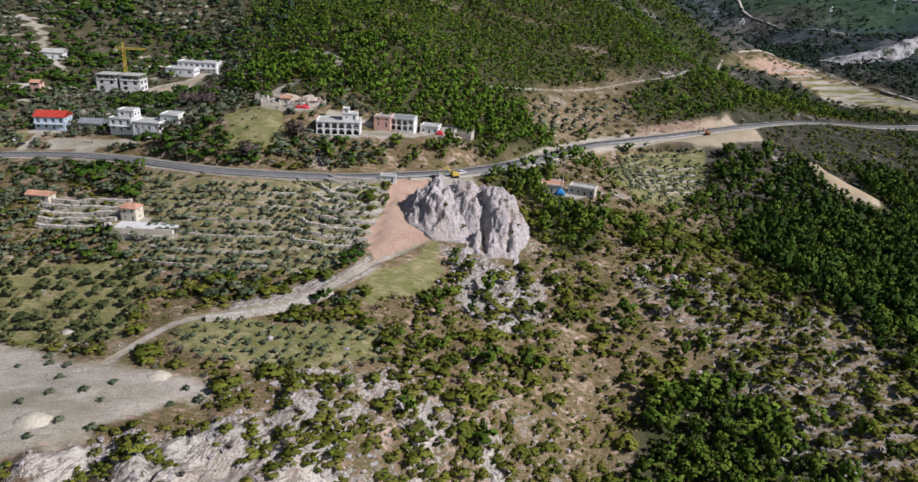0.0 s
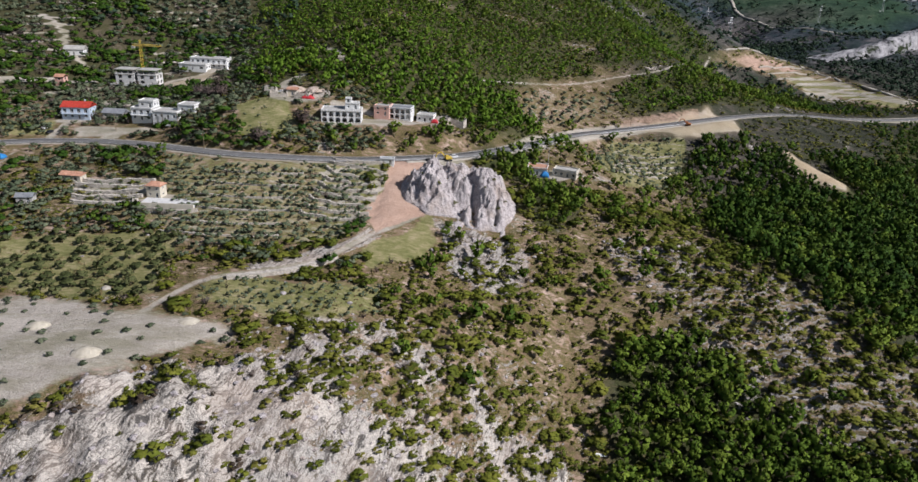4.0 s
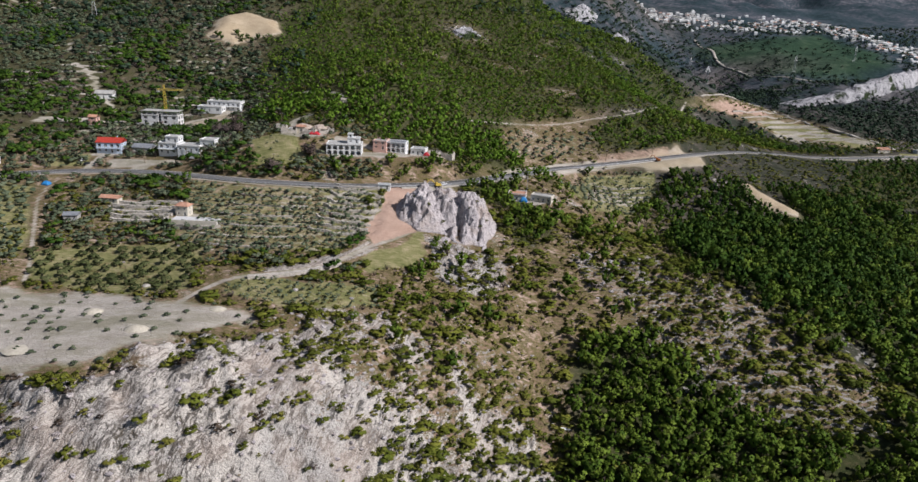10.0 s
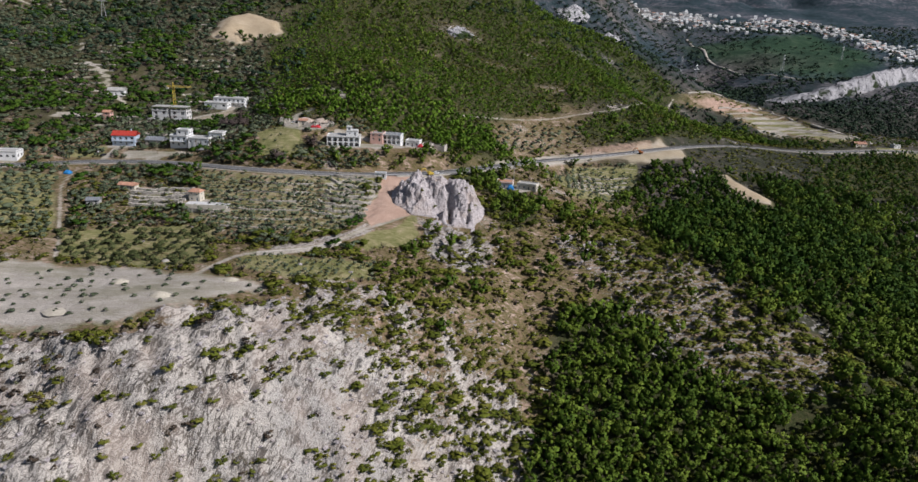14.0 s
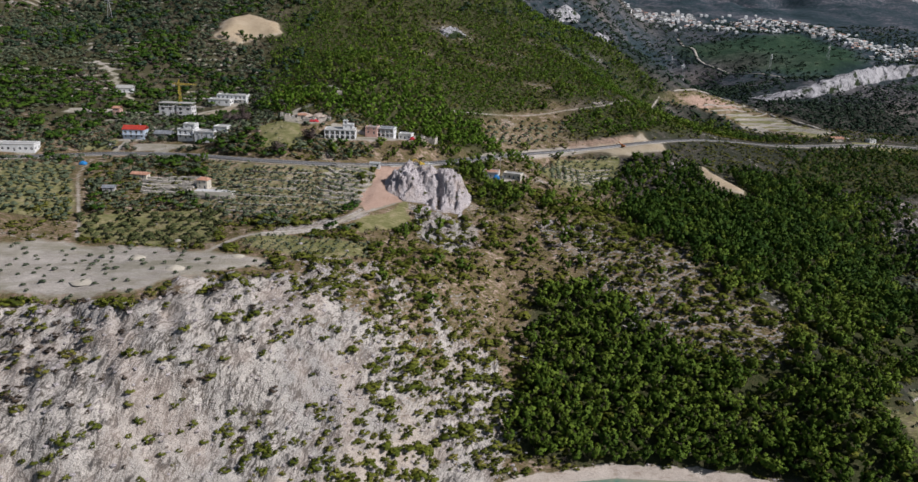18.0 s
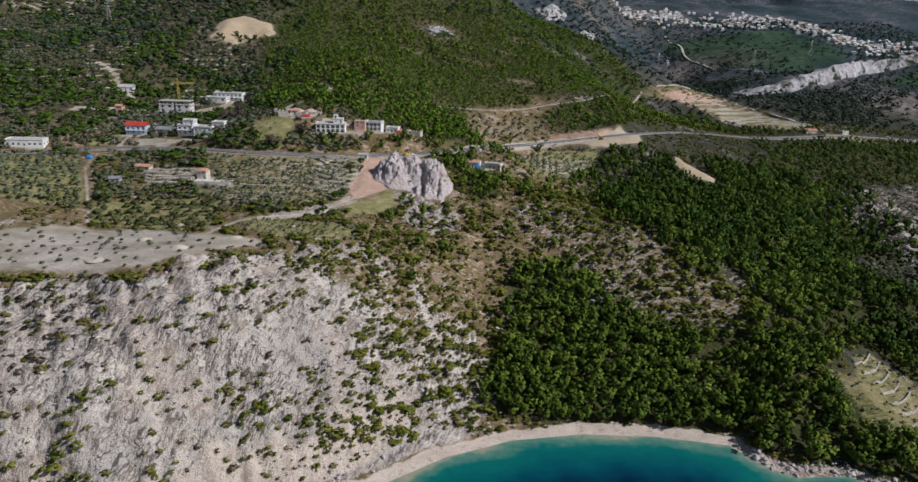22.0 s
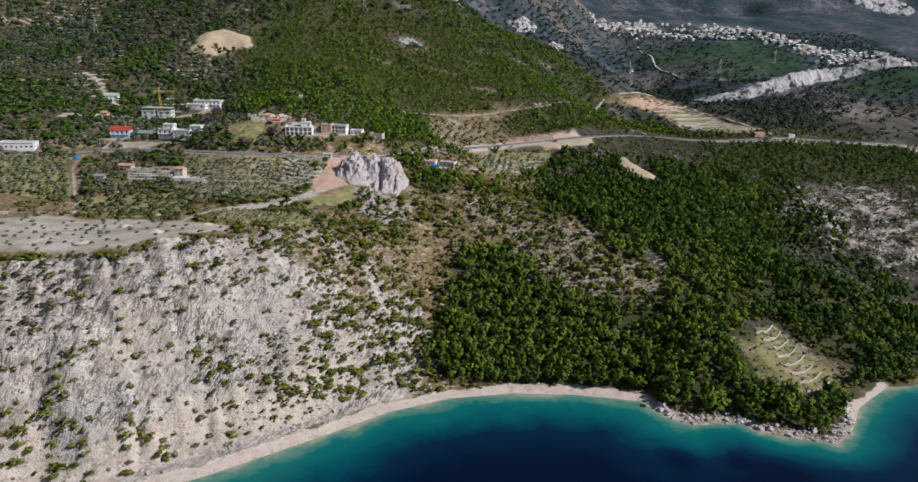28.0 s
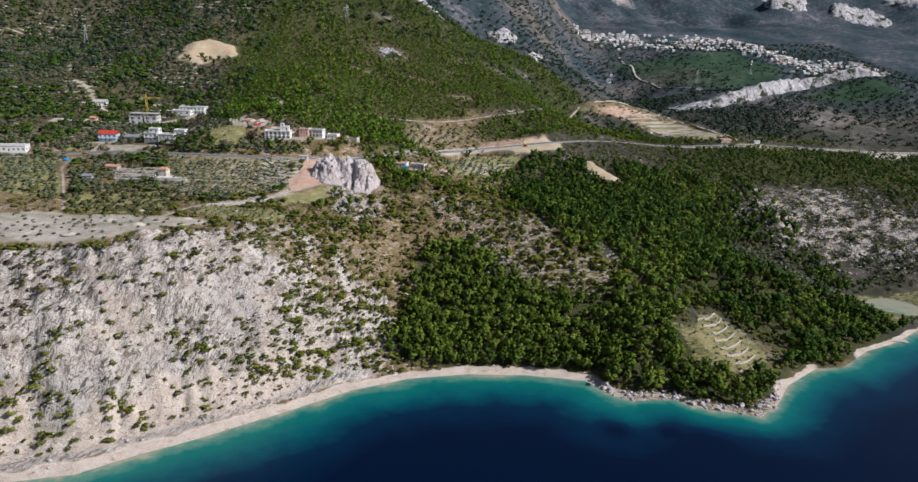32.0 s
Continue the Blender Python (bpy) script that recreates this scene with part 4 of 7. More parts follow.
def pieces(make):
    bm = bmesh.new()
    make(bm)
    return bm


def wall_face(bm, w, z0, z1, openings, thick, arch=False):
    """A wall along x, its outside at y=0, with openings (x0, z0, x1, z1) right through it."""
    xs = sorted({-w / 2, w / 2, *[o[0] for o in openings], *[o[2] for o in openings]})
    zs = sorted({z0, z1, *[o[1] for o in openings], *[o[3] for o in openings]})
    nx, nz = len(xs) - 1, len(zs) - 1
    solid = {(i, k) for i in range(nx) for k in range(nz)
             if not any(o[0] < (xs[i] + xs[i + 1]) / 2 < o[2] and o[1] < (zs[k] + zs[k + 1]) / 2 < o[3] for o in openings)}
    made = {}

    def corner(i, k, side):
        if (i, k, side) not in made:
            made[i, k, side] = bm.verts.new((xs[i], thick * side, zs[k]))
        return made[i, k, side]
    for i, k in solid:
        ring = ((i, k), (i + 1, k), (i + 1, k + 1), (i, k + 1))
        bm.faces.new([corner(*q, 0) for q in ring])
        bm.faces.new([corner(*q, 1) for q in ring[::-1]])
        for (di, dk), (p, q) in zip(((0, -1), (1, 0), (0, 1), (-1, 0)), ((0, 1), (1, 2), (2, 3), (3, 0))):
            if (i + di, k + dk) not in solid:
                bm.faces.new([corner(*ring[p], 0), corner(*ring[p], 1), corner(*ring[q], 1), corner(*ring[q], 0)])
    if arch:
        for a, b, c, e in openings:
            r, m = (c - a) / 2, (a + c) / 2
            for side in (-1, 1):
                pts = [(m + side * r, e)] + [(m + side * r * math.cos(t * math.pi / 12), e - r + r * math.sin(t * math.pi / 12)) for t in range(7)]
                prism(bm, pts, 0.002, thick - 0.002)


def glazing(parent, x, z, w, h, depth, frame_mat):
    """A window in an opening: frame with a pane of glass under it."""
    bm = bmesh.new()
    t = 0.09
    box(bm, x - w / 2, depth, z, x - w / 2 + t, depth + 0.08, z + h)
    box(bm, x + w / 2 - t, depth, z, x + w / 2, depth + 0.08, z + h)
    box(bm, x - w / 2 + t, depth, z, x + w / 2 - t, depth + 0.08, z + t)
    box(bm, x - w / 2 + t, depth, z + h - t, x + w / 2 - t, depth + 0.08, z + h)
    box(bm, x - 0.04, depth, z + t, x + 0.04, depth + 0.08, z + h - t)
    win = part("window", bm, frame_mat, parent)
    part("pane", pieces(lambda q: box(q, x - w / 2 + t, depth + 0.03, z + t, x + w / 2 - t, depth + 0.05, z + h - t)), MAT["glass"], win)


def building(name, label, x, y, yaw, w, d, storeys, wall="white_plaster", roof="flat", roof_mat="concrete", bays=3, storey=3.0, sides=2, glazed=True, balcony=(), z=None, arch=False, top_floor=None, group="", win=(1.3, 1.4), chimney=False, railing="white_paint"):
    """A house with real openings on all sides; its front looks towards the sea at yaw 0."""
    z = height(x, y) if z is None else z
    top = thing(name, pose(x, y, z, 0, 0, yaw), label, "house", group)
    t = 0.28
    walls = [((0, -d / 2), 0, w, bays), ((w / 2, 0), 90, d - 2 * t, sides), ((0, d / 2), 180, w, bays), ((-w / 2, 0), 270, d - 2 * t, sides)]
    high = storeys * storey
    for (ox, oy), turn, length, count in walls:
        holes = []
        for s in range(storeys):
            for k in range(count):
                cx = (k + 0.5) * length / count - length / 2
                ww, wh = win
                door = s == 0 and turn == 0 and k == count // 2
                if s in balcony and turn == 0:
                    ww, wh, sill = ww * 1.25, 2.15, 0.12
                else:
                    sill = 0.9
                if door:
                    ww, wh, sill = 1.1, 2.1, 0.05
                if arch and turn == 0:
                    ww, wh, sill = length / count * 0.72, 2.4, 0.15
                holes.append((cx - ww / 2, s * storey + sill, cx + ww / 2, s * storey + sill + wh))
        bm = bmesh.new()
        wall_face(bm, length, -3.5, high, holes, t, arch and turn == 0)
        ob = part("wall", bm, MAT[wall], top)
        ob.matrix_local = pose(ox, oy, 0, 0, 0, turn)
        if glazed and turn in (0, 90, 270):
            for a, b, c, e in holes:
                if arch and turn == 0:
                    continue
                glazing(ob, (a + c) / 2, b, c - a, e - b, 0.12, MAT["white_paint"])
    for s in range(storeys):
        part("floor_slab", pieces(lambda q: box(q, -w / 2 + t, -d / 2 + t, s * storey - 0.2, w / 2 - t, d / 2 - t, s * storey)), MAT["concrete"], top)
    part("inner_wall", pieces(lambda q: box(q, -w / 2 + t, -0.1, 0.0, w / 2 - t, 0.1, high - 0.02)), MAT[wall], top)
    if roof == "flat":
        slab = part("roof", pieces(lambda q: box(q, -w / 2 - 0.25, -d / 2 - 0.25, high, w / 2 + 0.25, d / 2 + 0.25, high + 0.25)), MAT[roof_mat], top)

        def rim(q):
            for a in ((-w / 2, -d / 2, w / 2, -d / 2 + 0.2), (-w / 2, d / 2 - 0.2, w / 2, d / 2), (-w / 2, -d / 2 + 0.2, -w / 2 + 0.2, d / 2 - 0.2), (w / 2 - 0.2, -d / 2 + 0.2, w / 2, d / 2 - 0.2)):
                box(q, a[0], a[1], high + 0.25, a[2], a[3], high + 0.75)
        part("parapet", pieces(rim), MAT[wall], slab)
    else:
        o, rise = 0.45, 0.27 * d
        hip = w * 0.28 if roof == "hip" else 0.0

        def slopes(q):
            lo = [(-w / 2 - o, -d / 2 - o, high), (w / 2 + o, -d / 2 - o, high), (w / 2 + o, d / 2 + o, high), (-w / 2 - o, d / 2 + o, high)]
            hi = [(-w / 2 - o + hip, 0, high + rise), (w / 2 + o - hip, 0, high + rise)]
            for lift in (0.0, 0.16):
                v = [q.verts.new((a, b, c + lift)) for a, b, c in lo + hi]
                for f in ((0, 1, 5, 4), (2, 3, 4, 5), (1, 2, 5), (3, 0, 4)):
                    q.faces.new([v[i] for i in f])
            # tile ridges down both slopes
            for k in range(int(w / 0.6)):
                px = -w / 2 + 0.3 + k * 0.6
                if hip and abs(px) > w / 2 - hip:
                    continue
                for side in (-1, 1):
                    rod(q, (px, side * (d / 2 + o), high + 0.16), (px, side * 0.1, high + rise + 0.14), 0.09, 4)
        part("roof", pieces(slopes), MAT[roof_mat], top)
    for s in balcony:
        deck = part("balcony", pieces(lambda q: box(q, -w / 2 + 0.1, -d / 2 - 1.5, s * storey - 0.18, w / 2 - 0.1, -d / 2 - 0.003, s * storey)), MAT[wall], top)

        def rail(q):
            box(q, -w / 2 + 0.1, -d / 2 - 1.5, s * storey + 0.95, w / 2 - 0.1, -d / 2 - 1.42, s * storey + 1.05)
            for k in range(int(w / 0.35)):
                px = -w / 2 + 0.2 + k * 0.35
                box(q, px, -d / 2 - 1.48, s * storey, px + 0.04, -d / 2 - 1.44, s * storey + 0.95)
        part("railing", pieces(rail), MAT[railing], deck)
    if chimney:
        part("chimney", pieces(lambda q: box(q, w * 0.22, 0.6, high, w * 0.22 + 0.6, 1.2, high + 0.27 * d + 1.0)), MAT[wall], top)
    return top


def ribbon(name, line, zs, offsets, material, thick=0.3):
    """A strip that follows a line: offsets are its two edges to the right and left."""
    p = np.array(line)
    t = np.gradient(p, axis=0)
    t /= np.linalg.norm(t, axis=1)[:, None]
    side = np.stack([t[:, 1], -t[:, 0]], 1)
    a, b = p + side * offsets[0], p + side * offsets[1]
    n = len(p)
    co = np.vstack([np.column_stack([q, zs - dz]) for dz in (0, thick) for q in (a, b)])
    i = np.arange(n - 1)
    quads = np.vstack([np.stack([i + o1, i + 1 + o1, i + 1 + o2, i + o2], 1) for o1, o2 in ((0, n), (2 * n, 0), (n, 3 * n), (3 * n, 2 * n))])
    return fast_mesh(name, co, quads, [material])


# ---- the coast road ----
road = ribbon("road", ROAD, road_z + 0.12, (-3.9, 3.9), MAT["asphalt"], 0.5)
tagged(road, "two-lane asphalt coast road", "road", kind="structure")
for offset in (-3.6, 3.6):
    line = ribbon("road_line", ROAD, road_z + 0.127, (offset - 0.06, offset + 0.06), MAT["white_paint"], 0.006)
    line.parent = road
for a, b in ((62, 82), (92, 112)):
    verge = ribbon("verge", ROAD[a:b], road_z[a:b] + 0.05, (4.0, 7.2), MAT["gravel"], 0.9)
    tagged(verge, "pale gravel verge on the seaward side of the road", "verge", kind="structure")
verge = ribbon("verge", ROAD, road_z + 0.04, (-4.8, -4.0), MAT["gravel"], 0.6)
tagged(verge, "narrow gravel verge on the upper side of the road", "verge", kind="structure")


def guard_rail(a, b, offset, label):
    p = ROAD[a:b]
    t = np.gradient(p, axis=0)
    t /= np.linalg.norm(t, axis=1)[:, None]
    q = p + np.stack([t[:, 1], -t[:, 0]], 1) * offset
    zz = road_z[a:b] + 0.05
    top = thing("guard_rail", pose(q[0][0], q[0][1], zz[0]), label, "guard rail")
    o = np.array([q[0][0], q[0][1], zz[0]])
    pts = np.column_stack([q, zz]) - o
    bm = bmesh.new()
    for u, v in zip(pts[:-1], pts[1:]):
        rod(bm, (u[0], u[1], u[2] + 0.65), (v[0], v[1], v[2] + 0.65), 0.09, 4)
    part("beam", bm, MAT["grey_sheet"], top)
    me = None
    for k in range(len(pts)):
        if me is None:
            post = part("post", pieces(lambda b2: box(b2, -0.06, -0.06, -0.3, 0.06, 0.06, 0.75)), MAT["grey_sheet"], top)
            me = post.data
        else:
            post = new("post", me)
            post.parent = top
        post.location = pts[k]


guard_rail(40, 68, 4.6, "grey steel guard rail on the seaward road edge")
guard_rail(78, 104, 4.6, "grey steel guard rail above the olive terraces")


# ---- dry-stone terrace walls ----
def stone_wall(line, tall, label, category="terrace wall", mat="rubble", thick=0.6, seed=0):
    """A wall of rough stones along a line on the ground."""
    r = random.Random(seed)
    p = spline(line, 1.1)
    z = ground(p[:, 0], p[:, 1])
    top = thing("terrace_wall", pose(p[0][0], p[0][1], z[0]), label, category)
    bm = bmesh.new()
    for i in range(len(p) - 1):
        a, b = p[i] - p[0], p[i + 1] - p[0]
        n = Vector((b[1] - a[1], a[0] - b[0])).normalized()
        for k in range(2):
            h0, h1 = tall * k / 2, tall * (k + 1) / 2 + r.uniform(-0.12, 0.14)
            w = thick * r.uniform(0.8, 1.15) * (1 - 0.15 * k)
            zz = z[i] - z[0] - 0.4 * (k == 0)
            c = [(a[0] + n.x * w / 2, a[1] + n.y * w / 2), (b[0] + n.x * w / 2, b[1] + n.y * w / 2), (b[0] - n.x * w / 2, b[1] - n.y * w / 2), (a[0] - n.x * w / 2, a[1] - n.y * w / 2)]
            lo = [bm.verts.new((*q, zz + h0)) for q in c]
            hi = [bm.verts.new((q[0] + r.uniform(-0.08, 0.08), q[1] + r.uniform(-0.08, 0.08), zz + 0.4 * (k == 0) + h1 + r.uniform(-0.1, 0.1))) for q in c]
            bm.faces.new(hi)
            for j in range(4):
                bm.faces.new((lo[j], lo[(j + 1) % 4], hi[(j + 1) % 4], hi[j]))
    part("stones", bm, MAT[mat], top)
    return top


for k in range(5):
    yy = 235.5 + 4.6 * k
    stone_wall([(-158 + 1.5 * (4 - k), yy + 1.5), (-148, yy + 0.6), (-136, yy + 0.8), (-124, yy + 0.4)], 1.5, "pale dry-stone terrace wall between small olives", thick=1.7, seed=k)
for k in range(9):
    yy = 230 + 5.9 * k
    stone_wall([(-58 + k * 0.8, yy + 3.5), (-50, yy + 1.5), (-42, yy + 1.2), (-31 + k * 0.6, yy + 2.6)], 1.2, "pale dry-stone terrace wall on grassy steps", thick=1.0, seed=20 + k)
for k in range(6):
    yy = 212 + 9.5 * k
    stone_wall([(-108 + k * 1.5, yy + 4), (-92, yy + 1.5), (-76, yy + 1.0), (-62, yy + 3.0)], 0.7, "low dry-stone wall between rows of olives", seed=40 + k)
for k in range(8):
    a = Vector((247, 99)).lerp(Vector((238, 143)), k / 7)
    b = Vector((268, 114)).lerp(Vector((255, 158)), k / 7)
    m = (a + b) / 2 + Vector((0.8, -1.2))
    stone_wall([a[:], m[:], b[:]], 0.9, "pale dry-stone terrace wall in the clearing", thick=0.6, seed=60 + k)
for k in range(5):
    a = Vector((93, 342)).lerp(Vector((112, 404)), k / 4.5)
    b = Vector((140, 368)).lerp(Vector((150, 412)), k / 4.5)
    stone_wall([a[:], ((a + b) / 2 + Vector((0, -3)))[:], b[:]], 0.8, "dry-stone wall on the olive terraces below the road", seed=80 + k)
track_z = ground(FIELD_TRACK[:, 0], FIELD_TRACK[:, 1]) + 0.3
tagged(ribbon("field_track", FIELD_TRACK, track_z, (-2.6, 2.6), MAT["gravel"], 2.0), "pale access track along the edge of the terraced plots", "track", kind="structure")
far_z = ground(FAR_TRACK[:, 0], FAR_TRACK[:, 1]) + 1.0
tagged(ribbon("hill_track", FAR_TRACK, far_z, (-3.0, 3.0), MAT["gravel"], 6.0), "pale dirt track on the far green hill", "track", kind="structure")
for k in range(7):
    f = k / 6.5
    a = Vector((412, 700)).lerp(Vector((352, 790)), f) if k < 3 else Vector((384, 744)).lerp(Vector((350, 800)), (k - 2) / 5)
    b = Vector((470, 706)).lerp(Vector((436, 860)), f)
    stone_wall([a[:], ((a + b) / 2 + Vector((0, 2)))[:], b[:]], 1.3, "pale stone wall between terraced vineyard plots", thick=1.6, seed=110 + k)
stone_wall([(-71, 180), (-62, 183.5), (-53, 188), (-45, 195), (-38, 203)], 1.3, "pale rubble bank holding up the dirt track", "bank", thick=2.4, seed=91)
stone_wall([(-124, 231.5), (-116, 230), (-106, 229), (-98, 231)], 1.7, "cream stone terrace wall below the red-roofed hut", seed=92)
stone_wall([(-126, 236), (-124, 231.5)], 1.7, "short stone wall at the hut terrace", seed=93)

# ---- plants ----
rng = np.random.default_rng(7)


def ball():
    """An icosahedron's corners and faces."""
    bm = bmesh.new()
    bmesh.ops.create_icosphere(bm, subdivisions=1, radius=1.0)
    co = np.array([v.co[:] for v in bm.verts])
    tri = np.array([[v.index for v in f.verts] for f in bm.faces])
    bm.free()
    return co, tri


BALL_V, BALL_F = ball()
KNOB_V = np.array([(1, 0, 0), (-1, 0, 0), (0, 1, 0), (0, -1, 0), (0, 0, 1), (0, 0, -1)], float)
KNOB_F = np.array([(0, 2, 4), (2, 1, 4), (1, 3, 4), (3, 0, 4), (2, 0, 5), (1, 2, 5), (3, 1, 5), (0, 3, 5)])


def tube(points, radii, sides=6):
    """A tapered limb along points."""
    p = np.array(points, float)
    rings = []
    for i in range(len(p)):
        t = p[min(i + 1, len(p) - 1)] - p[max(i - 1, 0)]
        t /= np.linalg.norm(t)
        u = np.cross(t, [0.3, 1, 0.1])
        u /= np.linalg.norm(u)
        w = np.cross(t, u)
        a = np.arange(sides) * 2 * np.pi / sides
        rings.append(p[i] + radii[i] * (np.cos(a)[:, None] * u + np.sin(a)[:, None] * w))
    v = np.vstack(rings)
    f = []
    for i in range(len(p) - 1):
        for k in range(sides):
            a, b = i * sides + k, i * sides + (k + 1) % sides
            f += [(a, b, b + sides), (a, b + sides, a + sides)]
    return v, np.array(f)


def outward(v, spread=0.5):
    """Normals that lean out from the middle of a crown, so that the light rolls round it."""
    c = v.mean(0) - np.array([0, 0, 0.15])
    n = (v - c) / np.array([1, 1, 0.8])
    n = n / (np.linalg.norm(n, axis=1)[:, None] + 1e-6)
    return n


def join(pieces):
    v, f, n = [], [], 0
    for a, b in pieces:
        v.append(a)
        f.append(b + n)
        n += len(a)
    return np.vstack(v), np.vstack(f)


def tufts(centres, radii, count, leaf, rng, up=0.35):
    """Small leaf blades that stand out from each clump of the crown."""
    c = np.repeat(centres, count, 0)
    r = np.repeat(radii, count)
    d = rng.normal(size=(len(c), 3))
    d[:, 2] = np.abs(d[:, 2]) * 0.8 + d[:, 2] * 0.2 + up
    d /= np.linalg.norm(d, axis=1)[:, None]
    o = c + d * (r * rng.uniform(0.65, 1.12, len(c)))[:, None]
    nrm = d + 0.55 * rng.normal(size=d.shape)
    nrm /= np.linalg.norm(nrm, axis=1)[:, None]
    u = np.cross(nrm, rng.normal(size=d.shape))
    u /= np.linalg.norm(u, axis=1)[:, None]
    w = np.cross(nrm, u)
    s = leaf * rng.uniform(0.6, 1.3, len(c))[:, None]
    v = np.stack([o + s * u, o - s * (0.5 * u - 0.8 * w), o - s * (0.5 * u + 0.8 * w)], 1).reshape(-1, 3)
    return v, np.arange(len(v)).reshape(-1, 3)


def crown(kind, clumps, count, leaf, rng, core=True, fine=False):
    """Clumps of leaves spread through the shape of a kind of plant, one metre high and wide."""
    c, r = [], []
    for i in range(clumps):
        if kind == "pine":
            h = 0.34 + 0.56 * ((i + rng.uniform()) / clumps)
            wide = 0.44 * math.sin(math.pi * min(1.0, 0.22 + 0.80 * (1 - h) / 0.68)) + 0.03
        elif kind == "olive":
            h = 0.36 + 0.48 * rng.uniform()
            wide = 0.46 * math.sin(math.pi * (0.2 + 0.65 * h))
        else:
            h = 0.22 + 0.52 * rng.uniform() ** 1.3
            wide = 0.5 * (1.05 - 0.75 * h)
        a, q = i * 2.39996 + rng.uniform(-0.5, 0.5), math.sqrt(rng.uniform(0.15, 1.0)) * wide
        c.append((q * math.cos(a), q * math.sin(a), h))
        r.append({"pine": rng.uniform(0.12, 0.185), "olive": rng.uniform(0.16, 0.25)}.get(kind, rng.uniform(0.14, 0.22)))
    c, r = np.array(c), np.array(r) * (11 / max(clumps, 5)) ** 0.28
    pieces = []
    if core:
        for p, q in zip(c, r):
            cv, cf = (BALL_V, BALL_F) if fine else (KNOB_V, KNOB_F)
            a = rng.uniform(0, 6.28)
            turned = cv @ np.array([(math.cos(a), math.sin(a), 0), (-math.sin(a), math.cos(a), 0), (0, 0, 1)])
            pieces.append((p + turned * q * (0.84 if kind == "pine" else 1.0) * np.array([1, 1, 0.74]) * rng.uniform(0.75, 1.15, (len(cv), 1)), cf))
    pieces.append(tufts(c, r, count, leaf, rng))
    return join(pieces)


def stem(kind, rng):
    lean = rng.uniform(-0.05, 0.05, 2)
    if kind == "pine":
        parts = [tube([(0, 0, -0.08), (lean[0] * 0.5, lean[1] * 0.5, 0.3), (lean[0], lean[1], 0.62), (lean[0] * 1.3, lean[1] * 1.3, 0.84)], [0.034, 0.026, 0.016, 0.007])]
        limbs, start = 5, 0.36
    else:
        parts = [tube([(0, 0, -0.1), (lean[0], lean[1], 0.16), (lean[0] * 2, lean[1] * 2, 0.34)], [0.06, 0.045, 0.03])]
        limbs, start = 4, 0.28
    for k in range(limbs):
        a = k * 2.4 + rng.uniform()
        h = start + 0.09 * k
        parts.append(tube([(lean[0], lean[1], h), (0.16 * math.cos(a), 0.16 * math.sin(a), h + 0.08), (0.3 * math.cos(a), 0.3 * math.sin(a), h + 0.13)], [0.015, 0.010, 0.004], 4))
    return join(parts)


def bare_bush(rng, twigs):
    """A leafless bush of thin branching twigs."""
    parts = []
    for k in range(twigs):
        a, out, h = k * 2.4 + rng.uniform(-0.4, 0.4), rng.uniform(0.15, 0.5), rng.uniform(0.45, 1.0)
        parts.append(tube([(0, 0, -0.05), (out * 0.4 * math.cos(a), out * 0.4 * math.sin(a), h * 0.5), (out * math.cos(a), out * math.sin(a), h)], [0.035, 0.025, 0.008], 3))
    c = rng.uniform(-0.4, 0.4, (twigs, 3)) + np.array([0, 0, 0.62])
    parts.append(tufts(c, np.full(twigs, 0.16), 5, 0.06, rng))
    return join(parts)


def scatter(zone_box, spacing, keep, seed):
    """Jittered places in a box, those that keep() leaves standing."""
    x0, y0, x1, y1 = zone_box
    r = np.random.default_rng(seed)
    gx, gy = np.meshgrid(np.arange(x0, x1, spacing), np.arange(y0, y1, spacing))
    x = gx.ravel() + r.uniform(-0.48, 0.48, gx.size) * spacing
    y = gy.ravel() + r.uniform(-0.48, 0.48, gx.size) * spacing
    k = r.uniform(size=x.size) < keep(x, y)
    return x[k], y[k]


def mix_normals(v, f, soft):
    """Half the crown's roundness, half each blade's own facing."""
    n = np.cross(v[f[:, 1]] - v[f[:, 0]], v[f[:, 2]] - v[f[:, 0]])
    n /= np.linalg.norm(n, axis=1)[:, None] + 1e-9
    own = np.zeros_like(v)
    for k in range(3):
        np.add.at(own, f[:, k], n)
    own /= np.linalg.norm(own, axis=1)[:, None] + 1e-9
    own *= np.where((own * soft).sum(1) < 0, -1, 1)[:, None]
    out = soft + 0.75 * own
    return out / (np.linalg.norm(out, axis=1)[:, None] + 1e-9)


